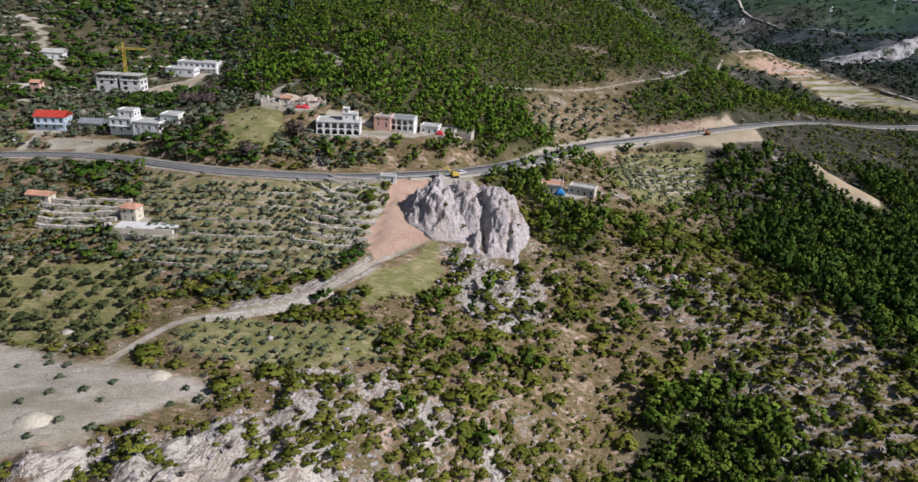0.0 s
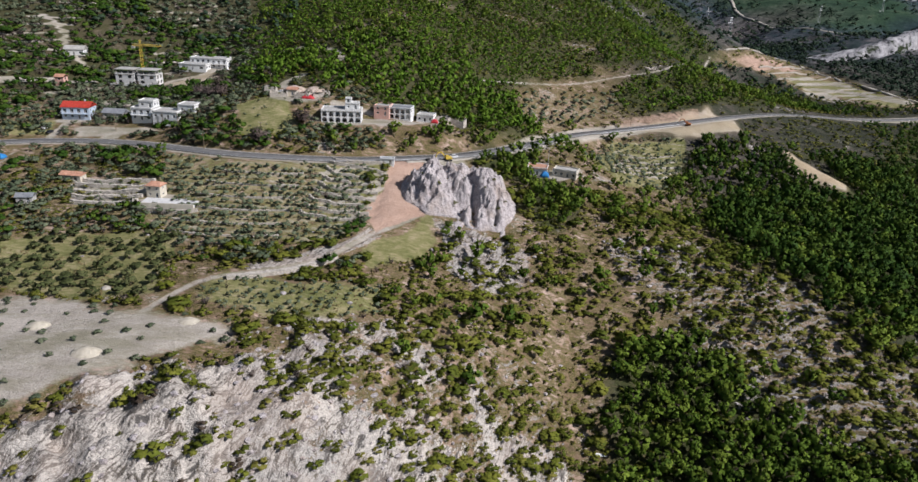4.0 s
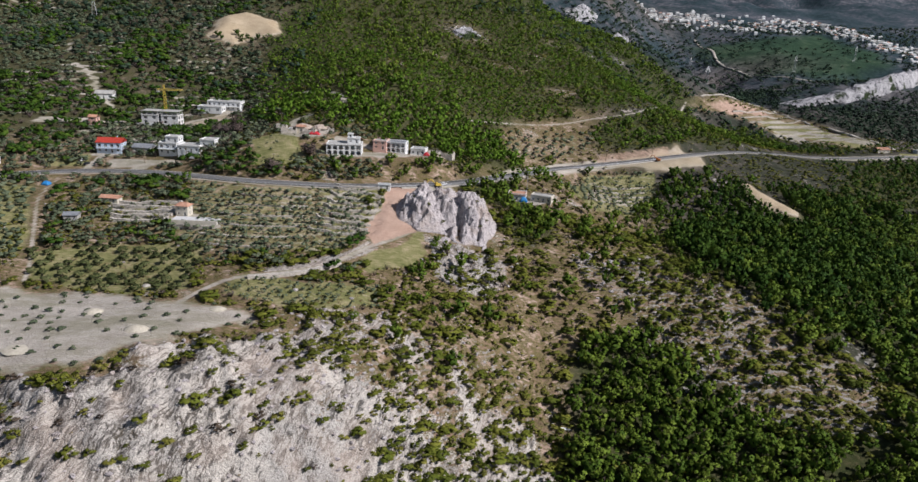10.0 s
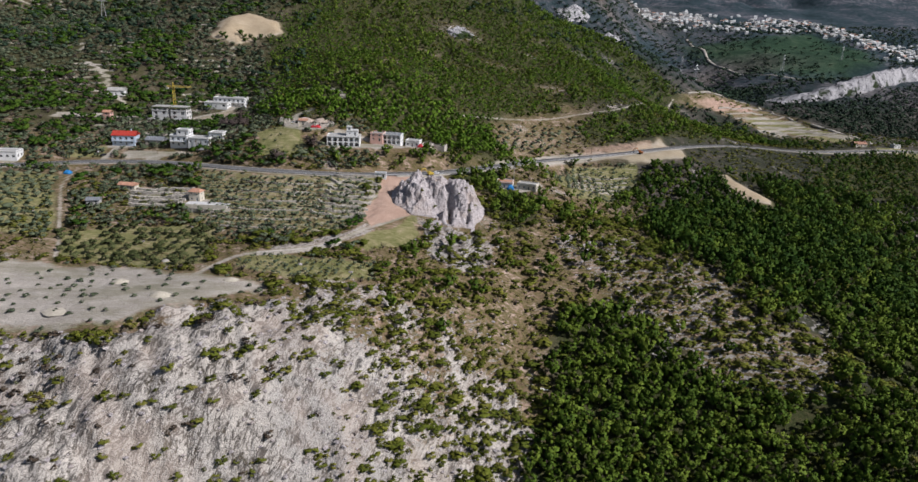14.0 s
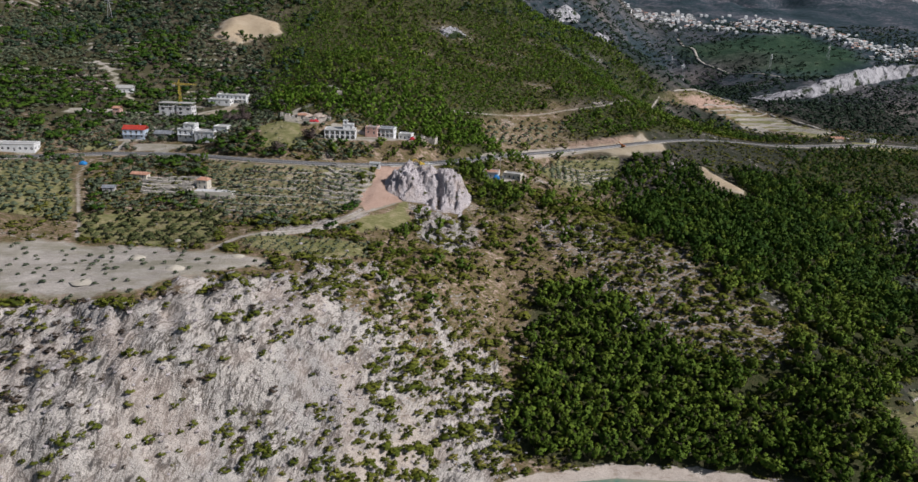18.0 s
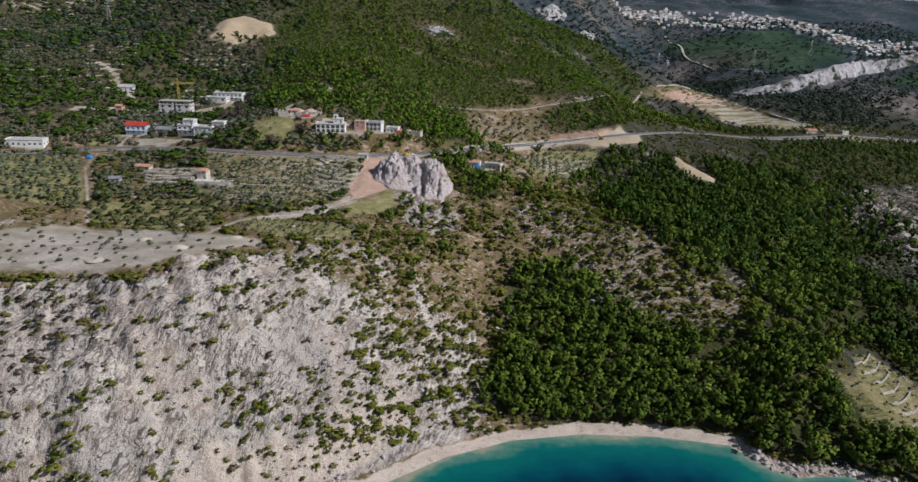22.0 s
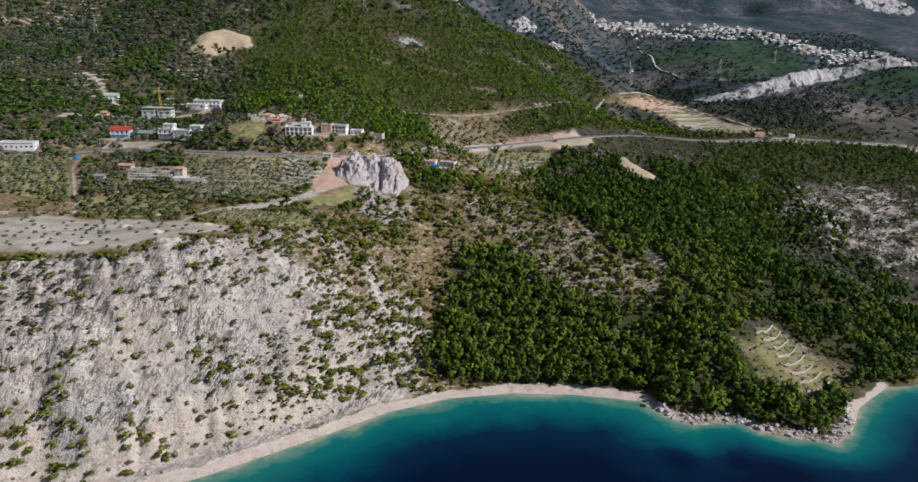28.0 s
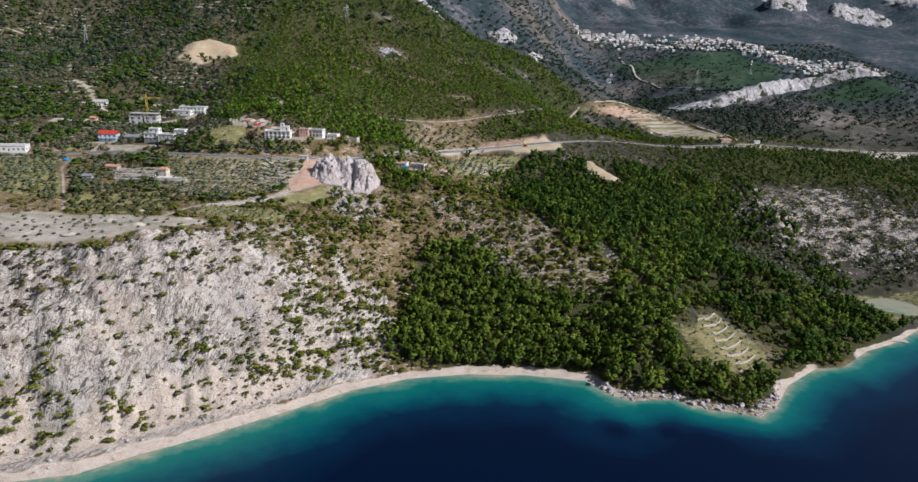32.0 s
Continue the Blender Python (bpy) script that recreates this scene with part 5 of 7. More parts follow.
def plant_mass(name, x, y, templates, high, wide, materials, seed, label, category, sink=0.15):
    """Many plants of one kind as one piece of stuff."""
    if len(x) == 0:
        return
    r = np.random.default_rng(seed)
    z = ground(x, y)
    pick = r.integers(0, len(templates), len(x))
    vs, fs, ms, ts, ns, n = [], [], [], [], [], 0
    for t, parts in enumerate(templates):
        k = np.where(pick == t)[0]
        if len(k) == 0:
            continue
        v, f = join(parts)
        m = np.concatenate([np.full(len(q[1]), i) for i, q in enumerate(parts)])
        nv = np.vstack([outward(q[0]) for q in parts])
        u = r.uniform(size=len(k))
        h, w, a = high[0] + (high[1] - high[0]) * (0.65 * u + 0.35 * r.uniform(size=len(k))), wide[0] + (wide[1] - wide[0]) * u ** 1.25, r.uniform(0, 6.283, len(k))
        ca, sa = np.cos(a) * w, np.sin(a) * w
        px = x[k][:, None] + ca[:, None] * v[None, :, 0] - sa[:, None] * v[None, :, 1]
        py = y[k][:, None] + sa[:, None] * v[None, :, 0] + ca[:, None] * v[None, :, 1]
        pz = (z[k] - sink)[:, None] + h[:, None] * v[None, :, 2]
        vs.append(np.stack([px, py, pz], -1).reshape(-1, 3))
        fs.append((f[None] + (np.arange(len(k)) * len(v))[:, None, None]).reshape(-1, 3) + n)
        ms.append(np.tile(m, len(k)))
        nx_ = np.cos(a)[:, None] * nv[None, :, 0] - np.sin(a)[:, None] * nv[None, :, 1]
        ny_ = np.sin(a)[:, None] * nv[None, :, 0] + np.cos(a)[:, None] * nv[None, :, 1]
        ns.append(np.stack([nx_, ny_, np.broadcast_to(nv[None, :, 2], nx_.shape)], -1).reshape(-1, 3))
        ts.append(np.repeat(r.uniform(size=len(k)), len(v)))
        n += len(k) * len(v)
    ob = fast_mesh(name, np.vstack(vs), np.vstack(fs), materials, {"tint": np.concatenate(ts)}, np.concatenate(ms), normals=mix_normals(np.vstack(vs), np.vstack(fs), np.vstack(ns)))
    return tagged(ob, label, category, kind="stuff")


def single_plants(name, x, y, templates, high, wide, materials, seed, label, category, group, names=("trunk", "crown"), sink=0.15):
    """Plants that stand as things of their own, with shared meshes for trunk and crown."""
    r = np.random.default_rng(seed)
    z = ground(x, y)
    masters = []
    for parts in templates:
        meshes = []
        for (v, f), m, part_name in zip(parts, materials, names):
            ob = fast_mesh(part_name, v, f, [m], normals=mix_normals(v, f, outward(v)))
            meshes.append(ob.data)
            bpy.data.objects.remove(ob)
        masters.append(meshes)
    for i in range(len(x)):
        top = new(name)
        top.empty_display_size = 0.5
        h, w = r.uniform(*high), r.uniform(*wide)
        top.matrix_world = pose(x[i], y[i], z[i] - sink, 0, 0, r.uniform(0, 360)) @ Matrix.Diagonal((w, w, h, 1))
        tagged(top, label, category, group)
        for me, part_name in zip(masters[r.integers(0, len(masters))], names):
            new(part_name, me).parent = top


def stands(x, y, *zones):
    return np.maximum.reduce([zone(x, y, a, s, w) for a, s, w in zones])


def clear_of(x, y):
    """1 where plants may stand: off roads, tracks, yards, bare earth and the waterline."""
    k = (along(x, y, ROAD)[0] > 9 + 9 * smooth(280, 360, x)) & (along(x, y, TRACK)[0] > 4.5) & (along(x, y, WEST_TRACK)[0] > 3.5) & (along(x, y, HILL_TRACK)[0] > 4) & (inland(x, y) > np.interp(x, [38, 42, 262, 268, 292, 304, 336, 344], [13, 6.5, 6.5, 8, 6.5, 3, 3, 5]))
    for q in LANES:
        k &= along(x, y, q)[0] > 3.5
    for cx, cy, rx, ry in YARDS:
        k &= np.hypot((x - cx) / rx, (y - cy) / ry) > 1.0
    for area in (PINK_BANK, SAND_SITE, QUARRY, MOUND, FARM_FIELD, PLATEAU, GREEN, MEADOW, CLEARING, GARDEN, HOUSE_BANK):
        k &= ~inside(x, y, area)
    for area in (MOUND, SAND_SITE, CLEARING, QUARRY):
        k &= along(x, y, area + area[:1])[0] > 3.5
    k &= np.hypot((x - 8) / 27, (y - 258) / 22) > 1
    k &= np.hypot((x - 54) / 13, (y - 299) / 9) > 1
    k &= np.hypot((x - 238) / 15, (y - 366) / 15) > 1
    return k


r1 = np.random.default_rng(11)
pine_fine = [[stem("pine", r1), crown("pine", 20, 22, 0.07, r1, fine=True)] for _ in range(4)]
pine_mid = [[tube([(0, 0, -0.08), (0.01, 0.02, 0.35), (0.02, 0, 0.7)], [0.034, 0.024, 0.01], 4), crown("pine", 9, 12, 0.112, r1)] for _ in range(4)]
pine_far = [[crown("pine", 6, 7, 0.13, r1)] for _ in range(4)]
olive_fine = [[stem("olive", r1), crown("olive", 11, 16, 0.085, r1, fine=True)] for _ in range(3)]
olive_mid = [[crown("olive", 4, 4, 0.11, r1, fine=True)] for _ in range(3)]
olive_far = [[crown("olive", 5, 5, 0.12, r1)] for _ in range(4)]
oak_far = [[crown("olive", 4, 4, 0.14, r1)] for _ in range(4)]
scrub_fine = [[crown("scrub", 7, 9, 0.10, r1)] for _ in range(5)]
scrub_far = [[crown("scrub", 4, 5, 0.13, r1)] for _ in range(5)]
pine_small = [[crown("pine", 3, 6, 0.17, r1)] for _ in range(5)]
bush_tall = [[crown("olive", 9, 9, 0.10, r1)] for _ in range(5)]
bush_bare = [[bare_bush(r1, 16)] for _ in range(3)]

def bald(x, y):
    """0 in the openings of the woods, 1 elsewhere."""
    f = np.ones(np.shape(x))
    for cx, cy, rx, ry in BALD:
        f = f * (1 - 0.95 * np.exp(-np.hypot((x - cx) / rx, (y - cy) / ry) ** 4))
    return f


# pines
def pine_keep(x, y):
    f = stands(x, y, (LOWER_WOOD, 6, 5), (ROCK_WOOD, 4, 2), (ROAD_GROVE, 4, 2)) * np.where(inside(x, y, ROAD_GROVE), 0.5, 1.0)
    f = np.maximum.reduce([f, 0.95 * zone(x, y, GULLY_WOOD, 14, 10), 0.22 * zone(x, y, EAST_SCRUB, 14, 8), 0.05 * (x > -10) * (y > 150), 0.16 * (x > 60) * (y > 180) * smooth(0.45, 0.6, rough(x, y, 20, 77)), 0.6 * (x > 140) * (y > 200) * smooth(0.34, 0.52, rough(x, y, 26, 78)), 0.5 * (x > 125) * (y > 150) * smooth(0.38, 0.52, rough(x, y, 22, 79)), 0.3 * (x > 270) * (y > 150)])
    f = f * (1 - 0.82 * zone(x, y, LEDGES, 8, 5)) * (1 - 0.88 * zone(x, y, OPEN_SLOPE, 8, 5)) * (1 - 0.95 * zone(x, y, GREY_GROVE, 6, 3)) * ~inside(x, y, ORCHARD_C) * ~inside(x, y, ORCHARD_D)
    return np.where(clear_of(x, y), f * (0.62 + 0.5 * smooth(0.36, 0.5, rough(x, y, 30, 23))) * bald(x, y), 0)


px, py = scatter((-70, 60, 400, 430), 4.4, pine_keep, 21)
big = np.hypot((px - 8) / 27, (py - 258) / 22) > 1
px, py = px[big], py[big]
near = (py < 215) & (px < 250) & (px > 30)
pick = np.where(near)[0][::max(1, int(near.sum() / 280))][:285]
single = np.zeros(len(px), bool)
single[pick] = True
single_plants("pine_tree", px[single], py[single], pine_fine, (6.0, 10.0), (4.8, 8.0), [MAT["bark"], MAT["pine_needles"]], 31, "bushy green Aleppo pine on the slope above the beach", "tree", "pines above the cove")
close = near & ~single
plant_mass("pine_wood", px[close], py[close], pine_mid, (5.0, 9.5), (4.4, 8.0), [MAT["bark"], MAT["pine_needles"]], 32, "dense green pine wood above the cove", "wood")
rest = ~near & (px > 118 + 30 * rough(px, py, 40, 92))
# Lighter and darker needles imitate sunlit and shaded clumps of the gully wood.
lit = rest & (rough(px, py, 16, 166) + np.random.default_rng(167).uniform(-0.12, 0.12, len(px)) > 0.53)
plant_mass("pine_wood", px[lit], py[lit], pine_mid, (4.5, 8.0), (4.0, 7.0), [MAT["bark"], MAT["pine_needles"]], 168, "lighter green pines scattered through the gully wood", "wood")
deep = rest & ~lit
plant_mass("pine_wood", px[deep], py[deep], pine_mid, (5.0, 11.0), (4.4, 8.2), [MAT["bark"], MAT["dark_needles"]], 33, "dark green pine wood in the gully", "wood")
rest = ~near & ~rest
plant_mass("pine_wood", px[rest], py[rest], pine_mid, (4.5, 8.5), (4.2, 7.2), [MAT["bark"], MAT["pine_needles"]], 38, "loose green pines on the slope around the outcrop", "wood")

def hill_keep(x, y):
    f = np.maximum(zone(x, y, HILL_WOOD, 24, 18), 0.8 * zone(x, y, ROADSIDE_WOOD, 14, 8))
    return np.where(clear_of(x, y) & ~inside(x, y, ORCHARD_D) & ~inside(x, y, ORCHARD_C), f * bald(x, y), 0)


def old_wood(x, y):
    """Where tall dark pines stand: above the hamlet, and in bands that run down the hillside."""
    band = rough((x + 0.55 * y) * 0.8, (y - 0.55 * x) * 0.22, 30, 151, 3)
    return np.maximum.reduce([1 - smooth(395, 450, y - 0.25 * (x + 60)), smooth(0.55, 0.62, band), zone(x, y, ROADSIDE_WOOD, 20, 8) * 0.7])


hx, hy = scatter((-180, 330, 385, 900), 3.7, lambda x, y: hill_keep(x, y) * (0.45 + 0.5 * smooth(0.36, 0.5, rough(x, y, 26, 24))) * (1 - 0.8 * old_wood(x, y)), 22)
plant_mass("hillside_pines", hx, hy, pine_small, (2.4, 5.0), (2.8, 5.6), [MAT["sunlit_needles"]], 34, "young bright green pine wood covering the hillside", "wood")
hx, hy = scatter((-180, 330, 385, 900), 6.2, lambda x, y: hill_keep(x, y) * (0.06 + 0.84 * old_wood(x, y)), 152)
high_up = hy - 0.25 * (hx + 60) > 440
plant_mass("hillside_pines", hx[~high_up], hy[~high_up], pine_far, (5.0, 9.0), (4.6, 8.0), [MAT["sunlit_needles"]], 153, "tall green pines above the hamlet", "wood")
plant_mass("hillside_pines", hx[high_up], hy[high_up], pine_far, (4.5, 8.5), (4.2, 7.4), [MAT["pine_needles"]], 177, "bands of tall dark green pines running down the hillside", "wood")
vx, vy = scatter((210, 380, 900, 680), 7.0, lambda x, y: np.where(clear_of(x, y), zone(x, y, VALLEY_WOOD, 30, 20) * (0.2 + 0.8 * smooth(0.34, 0.52, rough(x, y, 40, 25))) + 0.45 * (x > 330) * (1 - zone(x, y, STONY_HILL, 20, 10)), 0), 23)
plant_mass("valley_pines", vx, vy, pine_far, (3.5, 7.0), (3.6, 7.0), [MAT["dark_needles"]], 35, "scattered dark pines beside the road in the valley", "wood")
qx, qy = np.array([-4, 0, -7, 2, 3, 33, 56, 51, 48, 61, 53, 8, -26, -15, 3, -8]), np.array([211, 214, 207, 233, 239, 216, 264, 268, 260, 274, 259, 187, 159, 186, 181, 183])
single_plants("pine_tree", qx, qy, pine_fine, (3.6, 6.5), (3.6, 6.0), [MAT["bark"], MAT["pine_needles"]], 40, "young green pine below the limestone outcrop", "tree", "young pines below the outcrop")
RIDGE_WOOD = [(545, 1250), (520, 1000), (470, 905), (520, 885), (600, 905), (720, 960), (760, 900), (640, 800), (600, 720), (500, 690), (478, 760), (455, 840), (420, 905), (470, 1100)]
fx2, fy2 = scatter((410, 680, 780, 1260), 9, lambda x, y: np.where(clear_of(x, y) & (along(x, y, ROCK_RIDGE)[0] > 12), 0.85 * zone(x, y, RIDGE_WOOD, 24, 12), 0), 156)
plant_mass("far_wood", fx2, fy2, pine_small, (4.0, 8.0), (6.0, 11.0), [MAT["hazed_leaves"]], 157, "dark wood below the long white ridge", "wood")
fx2, fy2 = scatter((-520, 480, 1250, 1820), 13, lambda x, y: np.where(clear_of(x, y) & (along(x, y, ROCK_RIDGE)[0] > 30), ((y > 700) | (x < -120)) * (0.36 + 0.64 * smooth(0.42, 0.56, rough(x, y, 90, 26))) * (1 - 0.5 * zone(x, y, GREEN_HILL, 40, 20)), 0), 24)
plant_mass("far_wood", fx2, fy2, oak_far, (4.0, 8.0), (6.0, 11.0), [MAT["hazed_leaves"]], 36, "far woods on the hills", "wood")

# olives
def rows(area, step, gap, slant, jitter, seed):
    """Planted rows inside an outline."""
    a = np.array(area)
    r = np.random.default_rng(seed)
    gx, gy = np.meshgrid(np.arange(a[:, 0].min() - 20, a[:, 0].max() + 20, step), np.arange(a[:, 1].min() - 20, a[:, 1].max() + 20, gap))
    x, y = gx.ravel() + slant * (gy.ravel() - a[:, 1].mean()) + r.normal(0, jitter, gx.size), gy.ravel() + r.normal(0, jitter, gx.size)
    k = inside(x, y, area) & (r.uniform(size=x.size) < 0.9)
    return x[k], y[k]


ox, oy = rows(ORCHARD_A, 6.6, 6.0, 0.25, 0.8, 41)
single_plants("olive_tree", ox, oy, olive_fine, (2.2, 3.4), (3.2, 4.8), [MAT["bark"], MAT["olive_dark"]], 51, "round grey-green olive tree in a grassy orchard", "tree", "olives in the orchard")
ox, oy = rows(PLATEAU, 7.0, 6.4, -0.2, 1.2, 42)
k = (rng.uniform(size=len(ox)) < 0.7)
single_plants("young_olive", ox[k], oy[k], olive_fine, (0.8, 1.7), (1.3, 2.6), [MAT["bark"], MAT["olive_leaves"]], 52, "young dark olive sapling on bare stony soil", "tree", "saplings on the stony field")
for area, step, gap, high, wide, seed in ((CLEARING, 4.0, 7.0, (0.8, 1.8), (1.4, 3.0), 53), (ORCHARD_B, 2.6, 4.4, (1.5, 2.8), (2.1, 3.7), 43), (ORCHARD_C, 5.0, 5.6, (2.2, 3.2), (2.6, 4.0), 44), (ORCHARD_D, 7.0, 8.0, (2.8, 4.2), (4.4, 6.4), 45), (GREY_GROVE, 4.6, 4.8, (2.2, 3.6), (3.2, 5.0), 155), (GARDEN, 7, 7.5, (1.0, 2.0), (1.4, 2.6), 50), (ORCHARD_E, 3.4, 3.4, (1.4, 2.2), (1.6, 2.6), 46), (ORCHARD_W, 4.8, 5.4, (2.4, 3.6), (3.4, 5.2), 47), (TERRACE_A, 4.0, 4.6, (1.2, 2.2), (1.4, 2.6), 48), (TERRACE_B, 4.0, 5.9, (1.2, 2.2), (1.4, 2.6), 49)):
    ox, oy = rows(area, step, gap, 0.15, 0.5 if area is ORCHARD_B else 0.9, seed)
    k = clear_of(ox, oy) | (area is GARDEN) | (area is CLEARING)
    plant_mass("olive_grove", ox[k], oy[k], olive_mid, high, wide, [MAT["olive_leaves"]], seed + 20, "rows of grey-green olive trees on terraces", "grove")
def west_keep(x, y):
    f = 0.42 + 0.5 * smooth(0.36, 0.52, rough(x, y, 34, 27))
    f = np.where((y < 330) & (x < -60), f * 1.3 + 0.1, f)
    return np.where(clear_of(x, y) & ~inside(x, y, ORCHARD_A) & ~inside(x, y, ORCHARD_B) & ~inside(x, y, TERRACE_A) & ~inside(x, y, TERRACE_B) & ~inside(x, y, ORCHARD_W), f * (1 - zone(x, y, HILL_WOOD, 20, 12)), 0)


wx2, wy2 = scatter((-520, 195, -30, 800), 4.2, west_keep, 25)
oaks = np.random.default_rng(14).uniform(size=len(wx2)) < 0.06 + 0.6 * smooth(0.53, 0.62, rough(wx2, wy2, 45, 93))
plant_mass("olive_hillside", wx2[~oaks], wy2[~oaks], olive_far, (2.0, 4.0), (2.6, 5.4), [MAT["olive_leaves"]], 37, "grey-green olive groves and scrub on the upper slope", "grove")
plant_mass("oak_scrub", wx2[oaks], wy2[oaks], olive_far, (2.5, 6.0), (3.5, 7.5), [MAT["dark_needles"]], 39, "dark evergreen oaks and pines among the olives", "wood")
qx, qy = scatter((-520, 300, -100, 800), 12, lambda x, y: np.where(clear_of(x, y), (0.12 + 0.8 * smooth(0.48, 0.6, rough(x, y, 60, 94))) * (1 - zone(x, y, HILL_WOOD, 20, 12)), 0), 95)
plant_mass("bare_bushes", qx, qy, bush_bare, (2.0, 4.5), (3.0, 6.5), [MAT["bare_twigs"]], 96, "leafless grey-purple trees on the upper slope", "shrubs", 0.1)

# scrub
def scrub_keep(x, y):
    lump = smooth(0.40, 0.58, rough(x, y, 13, 28, 3))
    f = 0.75 * lump + 0.3 + 0.15 * smooth(-20, 10, x)
    cl = zone(x, y, CLIFF, 16, 8)
    f = f * (1 - cl) + cl * np.interp(x + 0.5 * (y - 90), [-70, -30, 5], [0.15, 0.45, 0.72]) * (0.35 + 1.3 * smooth(0.44, 0.58, rough(x, y, 15, 128, 4)))
    f = f * (1 - 0.25 * zone(x, y, STONY_HILL, 20, 10)) * (1 - 0.4 * zone(x, y, ROCKY_SPUR, 20, 10))
    f = np.maximum.reduce([f, 0.8 * zone(x, y, EAST_SCRUB, 20, 10), 0.92 * zone(x, y, LEDGES, 10, 6), 0.7 * zone(x, y, OPEN_SLOPE, 10, 6)])
    f = f * (1 - 0.7 * stands(x, y, (LOWER_WOOD, 8, 4), (GULLY_WOOD, 8, 4)) * (1 - zone(x, y, OPEN_SLOPE, 8, 4)))
    return np.where(clear_of(x, y) & (np.hypot((x - 16) / 22, (y - 228) / 20) > 0.9 * rough(x, y, 14, 130)) & ~inside(x, y, ORCHARD_A) & ~inside(x, y, ORCHARD_B) & ~inside(x, y, ORCHARD_C) & ~inside(x, y, ORCHARD_D) & ~inside(x, y, ORCHARD_E), f, 0)


bx, by = scatter((-190, 0, 330, 290), 3.1, scrub_keep, 26)
first = by < 175
plant_mass("scrub", bx[first], by[first], scrub_fine, (0.7, 2.4), (1.3, 5.4), [MAT["scrub_leaves"]], 61, "low green scrub between pale rocks", "shrubs", 0.1)
plant_mass("scrub", bx[~first], by[~first], scrub_far, (0.6, 2.1), (1.5, 6.0), [MAT["scrub_leaves"]], 62, "low green and olive-brown scrub on the slope", "shrubs", 0.1)
hx2, hy2 = scatter((-90, 90, 330, 300), 5.3, lambda x, y: scrub_keep(x, y) * (0.2 + 0.8 * smooth(0.43, 0.57, rough(x, y, 24, 97, 3)) + 0.4 * zone(x, y, LEDGES, 8, 5)), 98)
plant_mass("tall_scrub", hx2, hy2, bush_tall, (1.5, 3.4), (3.0, 8.0), [MAT["maquis_leaves"]], 68, "broad dark green mastic and juniper bushes on the slope", "shrubs", 0.2)
bx, by = scatter((-190, 0, 70, 165), 6.0, lambda x, y: np.where(clear_of(x, y), (zone(x, y, CLIFF, 10, 6) + zone(x, y, MIXED_SLOPE, 10, 6)).clip(0, 1) * (0.16 + 0.6 * smooth(0.45, 0.58, rough(x, y, 18, 87, 4))), 0), 88)
old = np.random.default_rng(4).uniform(size=len(bx)) < 0.6 * (bx < -50) * smooth(40, 70, by)
plant_mass("cliff_scrub", bx[~old], by[~old], scrub_fine, (1.4, 3.6), (2.0, 6.0), [MAT["scrub_leaves"]], 65, "broad green bushes rooted in the pale cliff", "shrubs", 0.1)
plant_mass("dry_bushes", bx[old], by[old], scrub_fine, (1.0, 2.4), (1.6, 4.0), [MAT["dry_leaves"]], 66, "dry leafless bushes on the cliff", "shrubs", 0.1)
bx, by = scatter((-190, 45, -45, 112), 6.5, lambda x, y: np.where(clear_of(x, y), 0.22 + 0.6 * smooth(0.48, 0.6, rough(x, y, 22, 141)), 0), 142)
plant_mass("dry_bushes", bx, by, scrub_fine, (1.0, 2.6), (1.8, 5.4), [MAT["dry_leaves"]], 69, "dark dry bushes on the bare upper cliff", "shrubs", 0.1)
def belt_keep(x, y):
    near = np.maximum.reduce([0.75 * (1 - smooth(1.5, 6, along(x, y, CLIFF_TOP)[0])) * smooth(0.44, 0.56, rough(x, y, 12, 169)), 1.0 * (1 - smooth(2.0, 4.0, along(x, y, CLIFF_BAND)[0])), 0.9 * (1 - smooth(1.5, 5, along(x, y, FOOT_BAND)[0])), 0.85 * zone(x, y, FOOT_THICKET, 4, 3)])
    return np.where(~inside(x, y, PLATEAU), near * smooth(0.36, 0.5, rough(x, y, 9, 89)), 0)


bx, by = scatter((-210, 15, -10, 150), 3.0, belt_keep, 89)
plant_mass("cliff_scrub", bx, by, scrub_fine, (1.6, 4.4), (2.4, 6.4), [MAT["maquis_leaves"]], 67, "bright green bushes along the top and the foot of the cliff", "shrubs", 0.1)
bx, by = scatter((-120, 290, 640, 720), 5.0, lambda x, y: scrub_keep(x, y) * 1.0, 27)
plant_mass("scrub", bx, by, scrub_far, (1.0, 3.0), (2.4, 6.0), [MAT["scrub_leaves"]], 63, "scrub along the road and in the valley", "shrubs", 0.1)
bx, by = scatter((325, 175, 600, 292), 4.6, lambda x, y: np.where(clear_of(x, y) & ~inside(x, y, MEADOW) & ~inside(x, y, GREY_GROVE), 0.75 * smooth(0.34, 0.5, rough(x, y, 18, 171)) + 0.1, 0), 172)
tall = np.random.default_rng(173).uniform(size=len(bx)) < 0.35
plant_mass("scrub", bx[~tall], by[~tall], scrub_far, (1.0, 3.2), (2.0, 5.6), [MAT["maquis_leaves"]], 174, "dark green scrub behind the far beach", "shrubs", 0.1)
plant_mass("pine_wood", bx[tall], by[tall], pine_far, (3.5, 7.0), (3.6, 6.4), [MAT["dark_needles"]], 175, "scattered pines behind the far beach", "wood")
